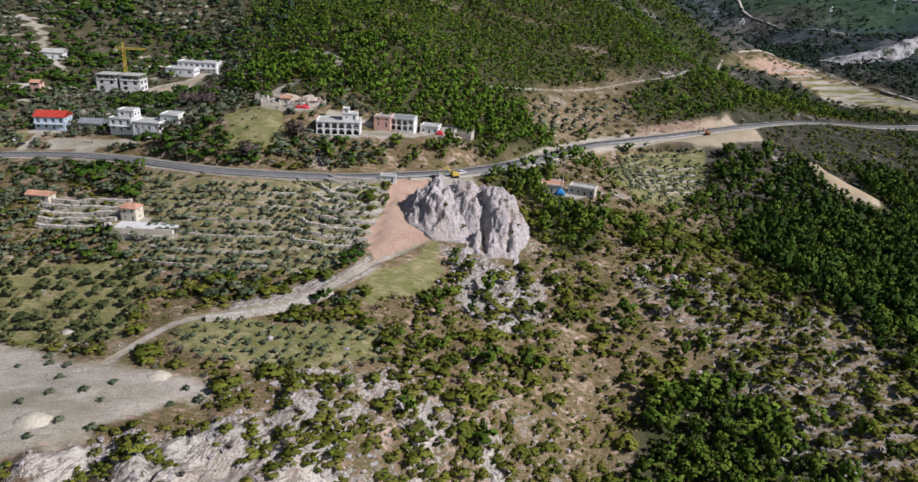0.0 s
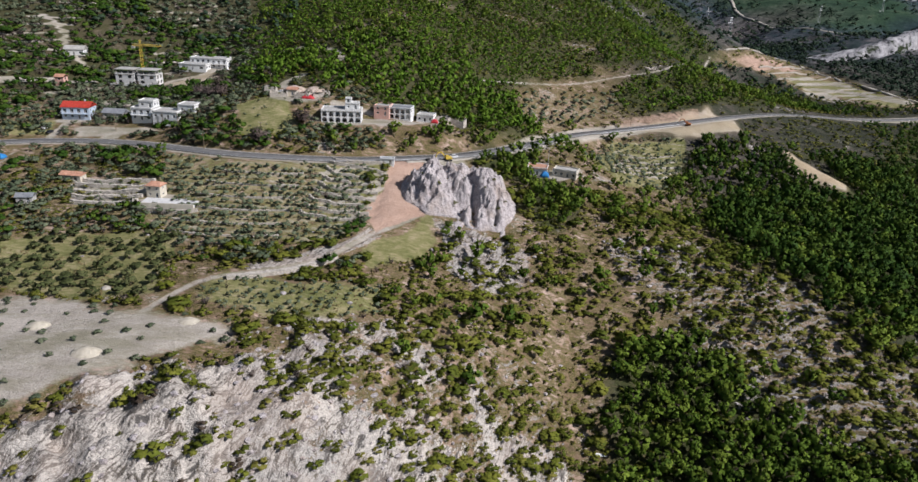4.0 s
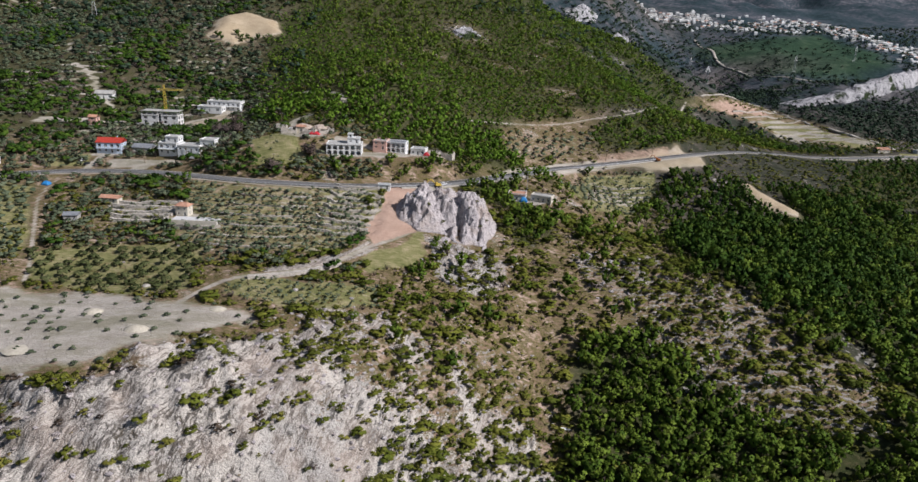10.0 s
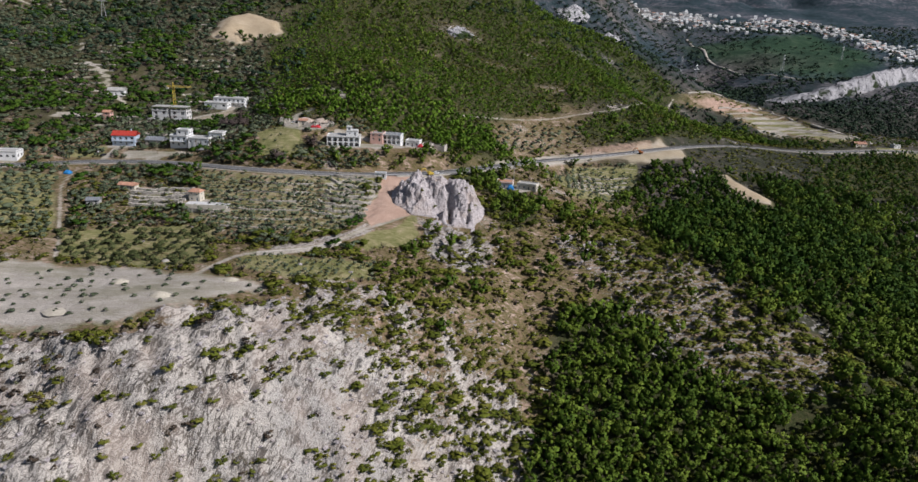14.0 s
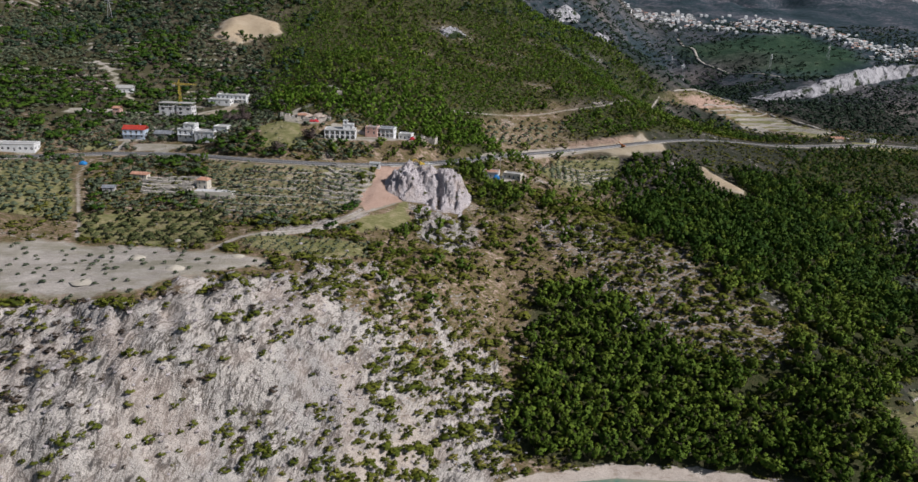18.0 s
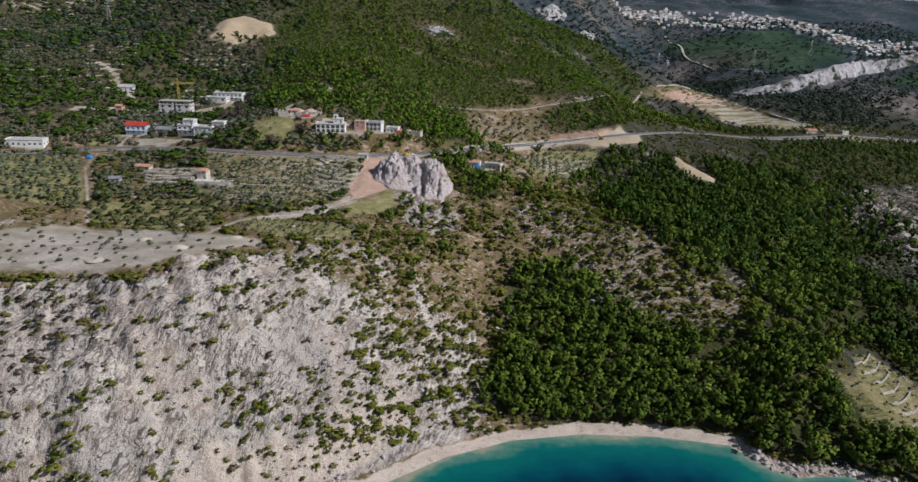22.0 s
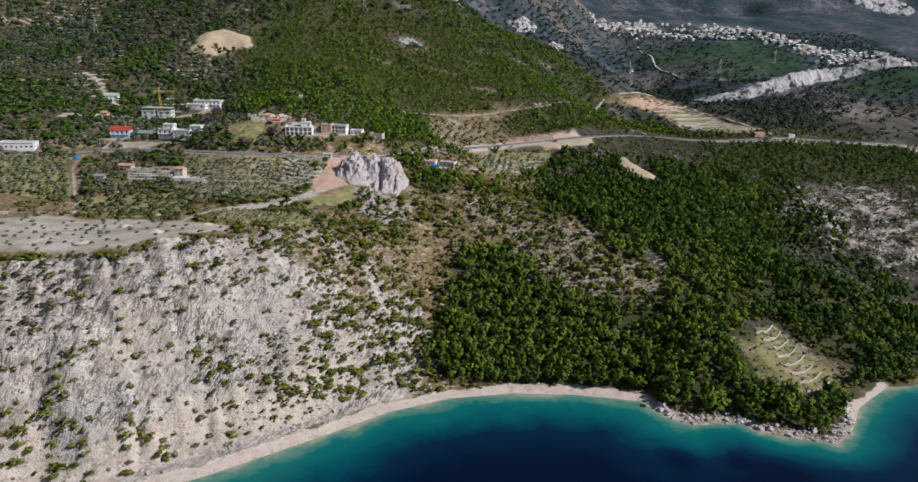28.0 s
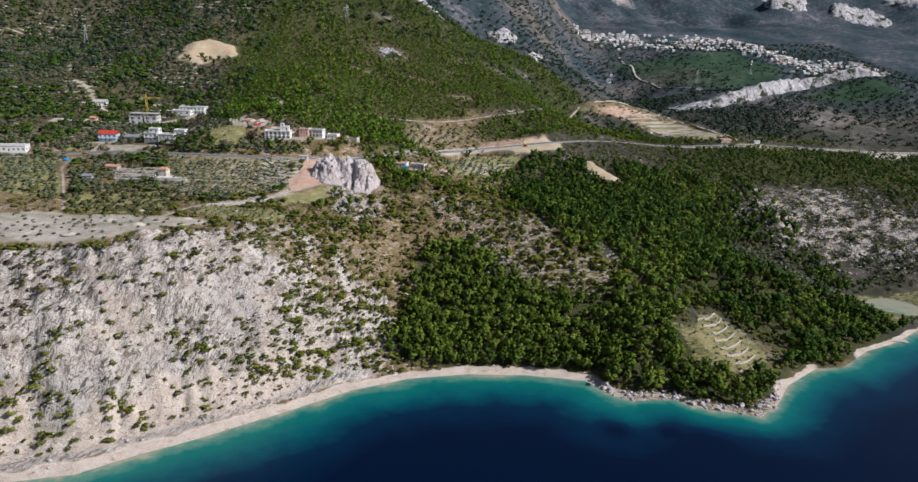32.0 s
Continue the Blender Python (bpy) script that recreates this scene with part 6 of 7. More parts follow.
bx, by = scatter((-300, 100, 130, 460), 9, lambda x, y: np.where(clear_of(x, y) & ~inside(x, y, ORCHARD_A), 0.10 + 0.25 * smooth(0.5, 0.65, rough(x, y, 40, 29)), 0), 28)
plant_mass("bare_bushes", bx, by, bush_bare, (1.4, 3.6), (1.6, 4.2), [MAT["bare_twigs"]], 64, "leafless grey-purple bushes", "shrubs", 0.1)

bt = [(-88, 289), (-72, 309), (-134, 356), (-125, 349), (-130, 366), (-140, 362)]
single_plants("bare_tree", np.array([p[0] for p in bt]), np.array([p[1] for p in bt]), [[bare_bush(r1, 60)] for _ in range(2)], (5.5, 8.0), (8.0, 11.0), [MAT["bare_twigs"]], 86, "leafless grey-purple tree beside the houses", "tree", "bare trees", ("crown",))
qx, qy = scatter((270, 680, 480, 900), 9, lambda x, y: zone(x, y, FARM_FIELD, 6, 3) * ~inside(x, y, FARM_STRIPS) * ~inside(x, y, FARM_SAND) * 0.45, 131)
plant_mass("field_scrub", qx, qy, oak_far, (1.5, 4.0), (3.0, 7.0), [MAT["maquis_leaves"]], 132, "green bushes between the plots of the farm", "shrubs", 0.1)
single_plants("young_pine", np.array([-182, -177, -172, -186, -180, -168, -200, -196]), np.array([557, 559, 556, 560, 552, 561, 552, 549]), pine_fine, (3.5, 6.0), (4.0, 6.5), [MAT["bark"], MAT["dark_needles"]], 154, "dark green bush in the hollow of the earth bank", "tree", "bushes in the quarry")
# dry grass
tuft = [[tufts(np.array([[0, 0, 0.15], [0.3, 0.1, 0.1], [-0.25, 0.2, 0.1]]), np.full(3, 0.25), 4, 0.22, r1, 0.8)] for _ in range(4)]
tx, ty = scatter((-190, 20, 240, 262), 1.9, lambda x, y: np.where(clear_of(x, y), 0.65 * smooth(0.4, 0.6, rough(x, y, 9, 83)) * (1 - 0.9 * zone(x, y, CLIFF, 16, 8)) * (1 - 0.9 * stands(x, y, (LOWER_WOOD, 8, 4), (GULLY_WOOD, 8, 4))), 0), 84)
plant_mass("dry_grass", tx, ty, tuft, (0.4, 0.9), (0.8, 2.0), [MAT["dry_grass"]], 85, "tufts of dry brown grass between the shrubs", "grass", 0.0)

# ---- the limestone outcrop ----
def outcrop():
    xs2, ys2 = np.arange(-22, 38, 0.42), np.arange(228, 286, 0.42)
    gx2, gy2 = np.meshgrid(xs2, ys2)
    x, y = gx2.ravel(), gy2.ravel()
    wob = rough(x, y, 9, 101, 4) - 0.5
    crag = np.abs(rough(x, y * 0.8, 6, 102, 4) - 0.5) * 2
    fine = rough(x, y, 2.2, 103, 3) - 0.5
    left = np.hypot((x + 3.5) / 15.5, (y - 265) / 18.5) + 0.35 * wob
    right = np.hypot((x - 20) / 13.0, (y - 265) / 19) + 0.4 * wob
    saddle = np.hypot((x - 9) / 20, (y - 268) / 14) + 0.3 * wob
    tail = np.hypot((x - 13.5 - 0.15 * (y - 240)) / 8.0, (y - 252) / 10.5) + 0.45 * wob
    skirt = np.hypot((x - 13) / 17, (y - 243) / 14) + 0.7 * wob
    h = np.maximum.reduce([10.0 * (1 - smooth(0.30, 1.12, left)), 12.0 * (1 - smooth(0.30, 1.12, right)), 9.5 * (1 - smooth(0.6, 1.1, saddle)), 4.5 * (1 - smooth(0.4, 1.05, tail)), 0.5 * (1 - smooth(0.6, 1.0, skirt)) * (crag * 2.2)])
    block = hashed(np.floor((x + 2.5 * wob) / 2.6), np.floor((y + 4 * wob) / 3.4), 7) - 0.5 + 0.6 * (hashed(np.floor((x - 3 * wob) / 1.3), np.floor(y / 1.7), 9) - 0.5)
    peaks = 2.6 * np.exp(-((x + 5) / 4) ** 2 - ((y - 264) / 6) ** 2) + 2.2 * np.exp(-((x - 16.5) / 3.5) ** 2 - ((y - 265) / 7) ** 2) + 1.2 * np.exp(-((x - 4) / 3) ** 2 - ((y - 263) / 6) ** 2)
    full = smooth(0.5, 5, h)
    h = h + full * (peaks + 2.0 * block + 2.6 * (crag - 0.22) + 4.2 * fine + 3.0 * wob + 2.2 * (rough(x, y, 1.2, 104, 2) - 0.5))
    h = h - 6.5 * np.exp(-((x - 13.2) / 1.6) ** 2) * (1 - smooth(253, 264, y)) * full
    h = h - 3.5 * np.exp(-((x - 23.5 - 0.1 * (y - 255)) / 1.0) ** 2) * (1 - smooth(252, 262, y)) * full
    g = base(x, y)
    z = np.where(h > 0.4, g + h, g - 2.5)
    top = new("rock_outcrop")
    tagged(top, "tall pale grey limestone outcrop with clefts and ledges", "rock")
    zz = z.reshape(gx2.shape)
    i, j = int(np.searchsorted(xs2, 13.2)), int(np.searchsorted(ys2, 253))
    for name, a, b, c, e in (("west_crag", 0, i + 1, j, len(ys2)), ("east_crag", i, len(xs2), j, len(ys2)), ("rock_foot", 0, len(xs2), 0, j + 1)):
        sheet(name, xs2[a:b], ys2[c:e], zz[c:e, a:b], MAT["limestone"], {}).parent = top
    return xs2, ys2, z.reshape(gx2.shape)


rock_x, rock_y, rock_h = outcrop()


def boulder(seed, spread=0.35):
    """A rough block of limestone, one metre across."""
    r = np.random.default_rng(seed)
    bm = bmesh.new()
    bmesh.ops.create_icosphere(bm, subdivisions=2, radius=0.5)
    v = np.array([q.co[:] for q in bm.verts])
    cut = r.normal(size=(9, 3))
    cut /= np.linalg.norm(cut, axis=1)[:, None]
    for c in cut:
        lim = r.uniform(0.26, 0.42)
        dist = v @ c
        v -= np.where(dist > lim, dist - lim, 0)[:, None] * c
    v *= 1 + spread * (r.uniform(size=(len(v), 1)) - 0.5) * 0.4
    for q, c in zip(bm.verts, v):
        q.co = c
    me = bpy.data.meshes.new("boulder")
    bmesh.ops.recalc_face_normals(bm, faces=bm.faces)
    bm.to_mesh(me)
    bm.free()
    me.materials.append(MAT["limestone"])
    return me


BOULDERS = [boulder(k) for k in range(6)]


def place_boulder(x, y, size, seed, label, group):
    r = random.Random(seed)
    ob = new("boulder", BOULDERS[seed % 6])
    ob.matrix_world = pose(x, y, height(x, y) + 0.12 * size, r.uniform(-15, 15), r.uniform(-15, 15), r.uniform(0, 360)) @ Matrix.Diagonal((size * r.uniform(0.8, 1.3), size * r.uniform(0.8, 1.2), size * r.uniform(0.5, 0.85), 1))
    return tagged(ob, label, "boulder", group)


rb = random.Random(5)
for k in range(60):
    f = k / 60
    line = [(168, 92), (172, 82), (182, 79), (200, 81), (216, 72), (230, 66), (243, 64), (254, 72), (262, 84)]
    u = f * (len(line) - 1)
    i = min(int(u), len(line) - 2)
    px, py = (line[i][0] + (line[i + 1][0] - line[i][0]) * (u - i), line[i][1] + (line[i + 1][1] - line[i][1]) * (u - i))
    place_boulder(px + rb.uniform(-2, 2), py + rb.uniform(-2.5, 5), rb.uniform(1.2, 4.0), k, "pale limestone boulder on the rocky headland shore", "boulders on the headland")
for k in range(26):
    x, y = rb.uniform(74, 108), rb.uniform(236, 258)
    place_boulder(x, y, rb.uniform(1.0, 3.8), 100 + k, "white limestone boulder among scrub on the slope", "boulders on the slope")
for k in range(14):
    x, y = rb.uniform(-4, 44), rb.uniform(204, 238)
    place_boulder(x, y, rb.uniform(1.0, 3.2), 200 + k, "grey limestone boulder below the outcrop", "boulders below the outcrop")
for k in range(26):
    f = rb.random()
    p = (-100 + 125 * f, 7 + 82 * f ** 0.9)
    place_boulder(p[0] + rb.uniform(-3, 3), p[1] + rb.uniform(1, 7), rb.uniform(0.8, 2.6), 300 + k, "pale boulder fallen onto the beach below the cliff", "boulders on the beach")

# small stones
def stones(name, x, y, size, seed, label):
    r = np.random.default_rng(seed)
    v0, f0 = BALL_V, BALL_F
    z = ground(x, y)
    s = r.uniform(*size, len(x)) * 0.5
    a = r.uniform(0, 6.28, len(x))
    jit = r.uniform(0.65, 1.25, (len(x), len(v0), 1))
    v = v0[None] * jit * s[:, None, None] * np.array([1.2, 0.95, 0.6])
    c, sn = np.cos(a)[:, None], np.sin(a)[:, None]
    co = np.stack([v[..., 0] * c - v[..., 1] * sn + x[:, None], v[..., 0] * sn + v[..., 1] * c + y[:, None], v[..., 2] + z[:, None] + 0.1 * s[:, None]], -1).reshape(-1, 3)
    f = (f0[None] + (np.arange(len(x)) * len(v0))[:, None, None]).reshape(-1, 3)
    tagged(fast_mesh(name, co, f, [MAT["limestone"]], flat=True), label, "stones", kind="stuff")


def on_rock(x, y):
    return float(rock_h[np.argmin(np.abs(rock_y - y)), np.argmin(np.abs(rock_x - x))])

sx1, sy1 = scatter((-190, 0, 180, 262), 3.4, lambda x, y: np.where(clear_of(x, y), 0.55 * zone(x, y, CLIFF, 16, 8) + 0.5 * zone(x, y, MIXED_SLOPE, 14, 8) + 0.6 * zone(x, y, ROCKY_SPUR, 14, 8) + 0.5 * zone(x, y, GREY_SCREE, 8, 4) + 0.03, 0), 71)
stones("loose_stones", sx1, sy1, (0.5, 2.2), 72, "loose white limestone blocks on the slopes")
sx1, sy1 = scatter((340, 260, 560, 440), 4.5, lambda x, y: 0.7 * zone(x, y, STONY_HILL, 30, 15), 73)
stones("loose_stones", sx1, sy1, (0.8, 3.0), 74, "white limestone blocks on the stony hill")
sx1, sy1 = scatter((160, 55, 270, 110), 1.5, lambda x, y: np.where((inland(x, y) > 0.5) & (inland(x, y) < 9), 0.6, 0), 75)
stones("loose_stones", sx1, sy1, (0.5, 1.6), 76, "broken rocks along the headland shore")

# bushes that cling to the outcrop
for k, (bx1, by1, bw) in enumerate(((-2, 256, 2.0), (5.5, 254, 2.4), (13.2, 250, 3.0), (13.4, 254, 2.6), (-10, 262, 1.6), (22, 262, 1.8), (24, 252, 2.2), (1, 262, 1.5), (18, 256, 1.4), (9, 263, 1.8), (27, 257, 2.0))):
    v, f = scrub_fine[k % 4][0]
    bush = fast_mesh("bush", v, f, [MAT["scrub_leaves"]], flat=True)
    bush.matrix_world = pose(bx1, by1, on_rock(bx1, by1) - 0.2, 0, 0, 40 * k) @ Matrix.Diagonal((bw, bw, bw * 0.8, 1))
    tagged(bush, "small green bush growing from a cleft in the outcrop", "bush", "bushes on the outcrop")

# ---- the hamlet above the road ----
building("red_roof_house", "white two-storey house with a bright red tiled roof", -196, 335, 4, 14, 9, 2, "blue_plaster", "gable", "red_tiles", 4, balcony=(1,), chimney=True)
building("cottage", "low cream cottage with a grey roof", -176, 333.5, -3, 11, 7, 1, "cream_plaster", "gable", "grey_sheet", 3)
white_house = building("white_villa", "white three-storey house with balconies and flat roof", -157.5, 328, -6, 11, 9, 2, "white_plaster", "flat", "concrete", 3, balcony=(1,), railing="blue_plaster")
building("villa_top_floor", "white set-back top storey on the villa roof", -156, 329.5, -6, 8, 6, 1, "white_plaster", "flat", "concrete", 2, z=height(-157.5, 328) + 6.27)
building("villa_annex", "long low white annex beside the villa", -143.5, 323, -6, 13, 9, 1, "white_plaster", "flat", "concrete", 4, storey=3.4)
building("villa_annex", "small white flat-roofed wing of the annex", -134, 327, -6, 9, 8, 1, "white_plaster", "flat", "concrete", 2, storey=3.6)
building("house_shell", "unfinished concrete house with open windows", -200.5, 406, 0, 11.5, 10, 2, "pale_concrete", "flat", "concrete", 2, storey=3.1, glazed=False, win=(2.2, 1.9), group="unfinished houses")
building("house_shell", "unfinished concrete house with open windows", -187, 406, 0, 11.5, 10, 2, "pale_concrete", "flat", "concrete", 2, storey=3.1, glazed=False, win=(2.4, 1.9), group="unfinished houses")
for sx0 in (-200.5, -187):
    z0 = height(sx0, 406) + 6.45
    frame_top = thing("open_top_floor", pose(sx0, 406, z0), "bare concrete columns and slab of an unfinished top floor", "frame", "unfinished houses")
    for cx in (-5.2, -1.8, 1.8, 5.2):
        for cy in (-4.5, 0, 4.5):
            part("column", pieces(lambda q: box(q, cx - 0.2, cy - 0.2, 0, cx + 0.2, cy + 0.2, 2.7)), MAT["concrete"], frame_top)
    part("roof_slab", pieces(lambda q: box(q, -6, -5.2, 2.7, 6, 5.2, 2.95)), MAT["concrete"], frame_top)
base_wall = thing("retaining_wall", pose(-194, 397.5, height(-194, 399)), "long white retaining wall below the unfinished houses", "wall")
part("wall", pieces(lambda q: box(q, -15, -0.3, -4, 15, 0.3, 1.6)), MAT["white_plaster"], base_wall)
building("large_house", "large white two-storey house with a flat roof and terraces", -163, 449, -4, 25, 10, 2, "white_plaster", "flat", "concrete", 7, balcony=(1,))
building("garage_block", "white single-storey block below the large house", -170, 437, -4, 18, 8, 1, "white_plaster", "flat", "concrete", 3, storey=3.4, win=(2.2, 1.6))
building("white_house", "small white house with a shallow roof among olives", -243, 429, 5, 12, 8, 1, "white_plaster", "gable", "concrete", 3, storey=3.4)
building("pink_hut", "small pink-walled hut in the olive grove", -228, 380, 0, 5, 5, 2, "pink_plaster", "gable", "clay_tiles", 1, sides=1, storey=2.6)
building("roadside_house", "long white two-storey house beside the road", -256, 300, 6, 24, 9, 1, "white_plaster", "flat", "concrete", 7, storey=4.2, win=(1.6, 1.6))

building("arcade_house", "white two-storey house with rows of arches", -54, 321, 3, 20, 11, 2, "white_plaster", "flat", "concrete", 6, arch=True, storey=2.8, glazed=False)
building("tower_room", "low white rooftop block on the house with arches", -49, 323, 3, 7, 5, 1, "white_plaster", "flat", "concrete", 2, z=height(-54, 321) + 5.87, storey=2.8, win=(1.0, 1.0))
building("tower_room", "small white stair head on the roof of the arcade", -51, 323.5, 3, 3, 3, 1, "white_plaster", "flat", "concrete", 1, z=height(-54, 321) + 8.95, storey=1.8, win=(0.8, 0.8))
building("pink_house", "house with a salmon-pink wall and flat roof", -34, 332, -8, 8, 9, 2, "pink_plaster", "flat", "concrete", 2, storey=2.3, win=(1.2, 1.2))
building("white_house", "white house with a columned loggia and flat roof", -24.5, 333, -8, 11.5, 9, 2, "white_plaster", "flat", "grey_sheet", 4, arch=True, storey=2.7, glazed=False)
building("white_house", "low white house at the end of the row", -11.5, 337, -12, 9, 7, 1, "white_plaster", "flat", "concrete", 3, storey=3.3)


def ruin(x, y, yaw, w, d, h, seed, label):
    """Roofless walls of uneven height."""
    r = random.Random(seed)
    top = thing("ruin", pose(x, y, height(x, y), 0, 0, yaw), label, "ruin")
    for ox, oy, turn, length in ((0, -d / 2, 0, w), (w / 2, 0, 90, d - 0.8), (0, d / 2, 180, w), (-w / 2, 0, 270, d - 0.8)):
        top_line, k = [], length / 2
        while k > -length / 2 + 0.3:
            tall = h * r.uniform(0.5, 1.05)
            top_line += [(k, tall), (max(k - r.uniform(0.5, 1.3), -length / 2 + 0.2), tall - r.uniform(0, 0.2))]
            k = top_line[-1][0] - 0.05
        bm = bmesh.new()
        prism(bm, [(-length / 2, -2), (length / 2, -2)] + top_line + [(-length / 2, h * 0.6)], 0, 0.4)
        part("wall", bm, MAT["rubble"], top).matrix_local = pose(ox, oy, 0, 0, 0, turn)


ruin(-90, 338, 8, 9, 7, 3.2, 1, "roofless pale stone ruin above the orchard")
ruin(-77, 336, -5, 8, 6, 2.8, 2, "broken stone walls on the building plot")
ruin(-3, 340, 15, 8, 6, 2.2, 3, "low rubble walls at the end of the row")
ruin(-95, 341, 4, 6, 5, 3.6, 4, "white plastered shell of a small ruined house")
ruin(-68, 339, 20, 9, 6, 2.4, 5, "broken pale walls beside the red tarpaulin")
ruin(5, 337, -14, 9, 7, 2.8, 6, "roofless stone house at the end of the row")
building("shed", "small stone shed with a tiled roof on the plot", -83, 340, 0, 5, 4, 1, "cream_plaster", "gable", "clay_tiles", 1, sides=1)


def tarpaulin(x, y, w, d, h, mat, label, seed, z=None):
    """A slack sheet over a low heap."""
    r = np.random.default_rng(seed)
    n = 9
    u = np.linspace(-1, 1, n)
    gx3, gy3 = np.meshgrid(u, u)
    zz = h * (1 - np.maximum(np.abs(gx3), np.abs(gy3)) ** 3) + r.uniform(-0.12, 0.12, gx3.shape) * h
    z = height(x, y) if z is None else z
    ob = sheet("tarpaulin", u * w / 2, u * d / 2, zz, MAT[mat], {})
    ob.location = (x, y, z)
    ob.modifiers.new("thickness", "SOLIDIFY").thickness = 0.05
    tagged(ob, label, "tarpaulin")


tarpaulin(-74, 334, 7, 4, 1.7, "red_tarp", "red tarpaulin over a heap beside the ruin", 1)
tarpaulin(-7, 333, 4, 3, 1.9, "red_tarp", "red tarpaulin at the end of the house row", 2)
tarpaulin(-203, 276, 4, 4, 2.0, "blue_tarp", "light blue tarpaulin beside the farm track", 3)

# ---- the farm below the road ----
building("farm_hut", "small white stone hut with a red tiled roof", -119, 243, -8, 6.0, 5.0, 2, "cream_plaster", "hip", "clay_tiles", 2, sides=1, storey=2.5, win=(0.9, 1.1))
terrace = thing("hut_terrace", pose(-111, 236, height(-112, 236)), "pale concrete terrace with a stone edge beside the hut", "terrace")
part("deck", pieces(lambda q: box(q, -11, -4, -2.5, 11, 4, 0.35)), MAT["pale_concrete"], terrace)
part("edge", pieces(lambda q: box(q, -11, -4.4, -2.5, 11, -4.003, 1.0)), MAT["cream_plaster"], terrace)
building("tool_shed", "grey sheet-metal shed among trees", -168, 234, 10, 6, 4.5, 1, "concrete", "gable", "grey_sheet", 2, sides=1, storey=2.4, win=(0.8, 0.8))
building("tool_shed", "low shed with a rusty tiled roof beside the track", -160, 256, -5, 9, 4.5, 1, "cream_plaster", "gable", "clay_tiles", 2, sides=1, storey=2.4, win=(0.8, 0.8))
building("roadside_hut", "white flat-roofed roadside hut by the olive terraces", -27, 281, 0, 6.5, 3.2, 1, "white_plaster", "flat", "grey_sheet", 2, sides=1, storey=2.5, win=(0.9, 0.9))

# ---- the house on the wooded knoll ----
building("knoll_house", "unfinished house with a flat pinkish roof among pines", 47, 309, -10, 10, 9, 1, "white_plaster", "flat", "clay_tiles", 3, storey=3.4)
building("knoll_house", "cream house wing with a flat roof above the pines", 61, 306, -22, 12, 7, 1, "cream_plaster", "flat", "concrete", 4, storey=3.2)
tarpaulin(50, 302.5, 4.6, 3, 2.6, "blue_tarp", "bright blue tarpaulin in front of the knoll house", 4)


# ---- crane, poles, pylons ----
def lattice(bm, a, b, w, step):
    """A four-legged lattice girder between two points."""
    a, b = Vector(a), Vector(b)
    t = (b - a).normalized()
    u = t.cross(Vector((0.02, 1, 0.01))).normalized() * w / 2
    v = t.cross(u).normalized() * w / 2
    n = max(2, int((b - a).length / step))
    corners = (u + v, u - v, -u - v, -u + v)
    for c in corners:
        rod(bm, a + c, b + c, 0.09, 4)
    for i in range(n):
        p, q = a.lerp(b, i / n), a.lerp(b, (i + 1) / n)
        for k in range(4):
            rod(bm, p + corners[k], q + corners[(k + 1) % 4], 0.05, 3)


crane = thing("tower_crane", pose(-193.5, 412, height(-193.5, 412)), "yellow tower crane behind the unfinished houses", "crane")
part("mast", pieces(lambda q: lattice(q, (0, 0, 0), (0, 0, 22), 1.3, 1.6)), MAT["yellow_paint"], crane)
jib = part("jib", pieces(lambda q: lattice(q, (-5, 0, 22.7), (13, 0, 22.7), 0.9, 1.5)), MAT["yellow_paint"], crane)
part("counterweight", pieces(lambda q: box(q, -5.4, -0.7, 20.8, -3.6, 0.7, 22.1)), MAT["concrete"], jib)
part("cable", pieces(lambda q: (rod(q, (0, 0, 26), (11, 0, 23.2), 0.05, 3), rod(q, (0, 0, 26), (-4.5, 0, 23.2), 0.05, 3), rod(q, (9, 0, 22.2), (9, 0, 12), 0.04, 3))), MAT["steel"], jib)
part("apex", pieces(lambda q: lattice(q, (0, 0, 23.2), (0, 0, 26), 0.7, 0.9)), MAT["yellow_paint"], crane)
part("hook", pieces(lambda q: box(q, 8.8, -0.2, 11.3, 9.2, 0.2, 12)), MAT["steel"], crane)


def pole(x, y, h, mat, label, arms=1, group=""):
    top = thing("utility_pole", pose(x, y, height(x, y)), label, "pole", group)
    part("shaft", pieces(lambda q: rod(q, (0, 0, -0.8), (0, 0, h), 0.17, 8, 0.10)), MAT[mat], top)
    for k in range(arms):
        arm = part("crossarm", pieces(lambda q: box(q, -0.9, -0.06, h - 0.5 - 0.7 * k, 0.9, 0.06, h - 0.38 - 0.7 * k)), MAT["steel"], top)
        for s in (-0.8, 0, 0.8):
            part("insulator", pieces(lambda q: rod(q, (s, 0, h - 0.38 - 0.7 * k), (s, 0, h - 0.15 - 0.7 * k), 0.06, 6)), MAT["white_paint"], arm)


pole(53, 316, 13.0, "concrete", "tall grey concrete pole with crossarms beside the knoll house", 2)
for x, y, h in ((-113, 285, 8), (-133, 307, 9), (-168, 315, 9), (-37, 252, 8), (-60, 291, 8), (-88, 292, 8), (-20, 303, 8), (84, 428, 9), (128, 450, 9), (168, 466, 9), (-145, 318, 9), (-96, 345, 9)):
    pole(x, y, h, "wood", "weathered wooden utility pole", 1, "utility poles")


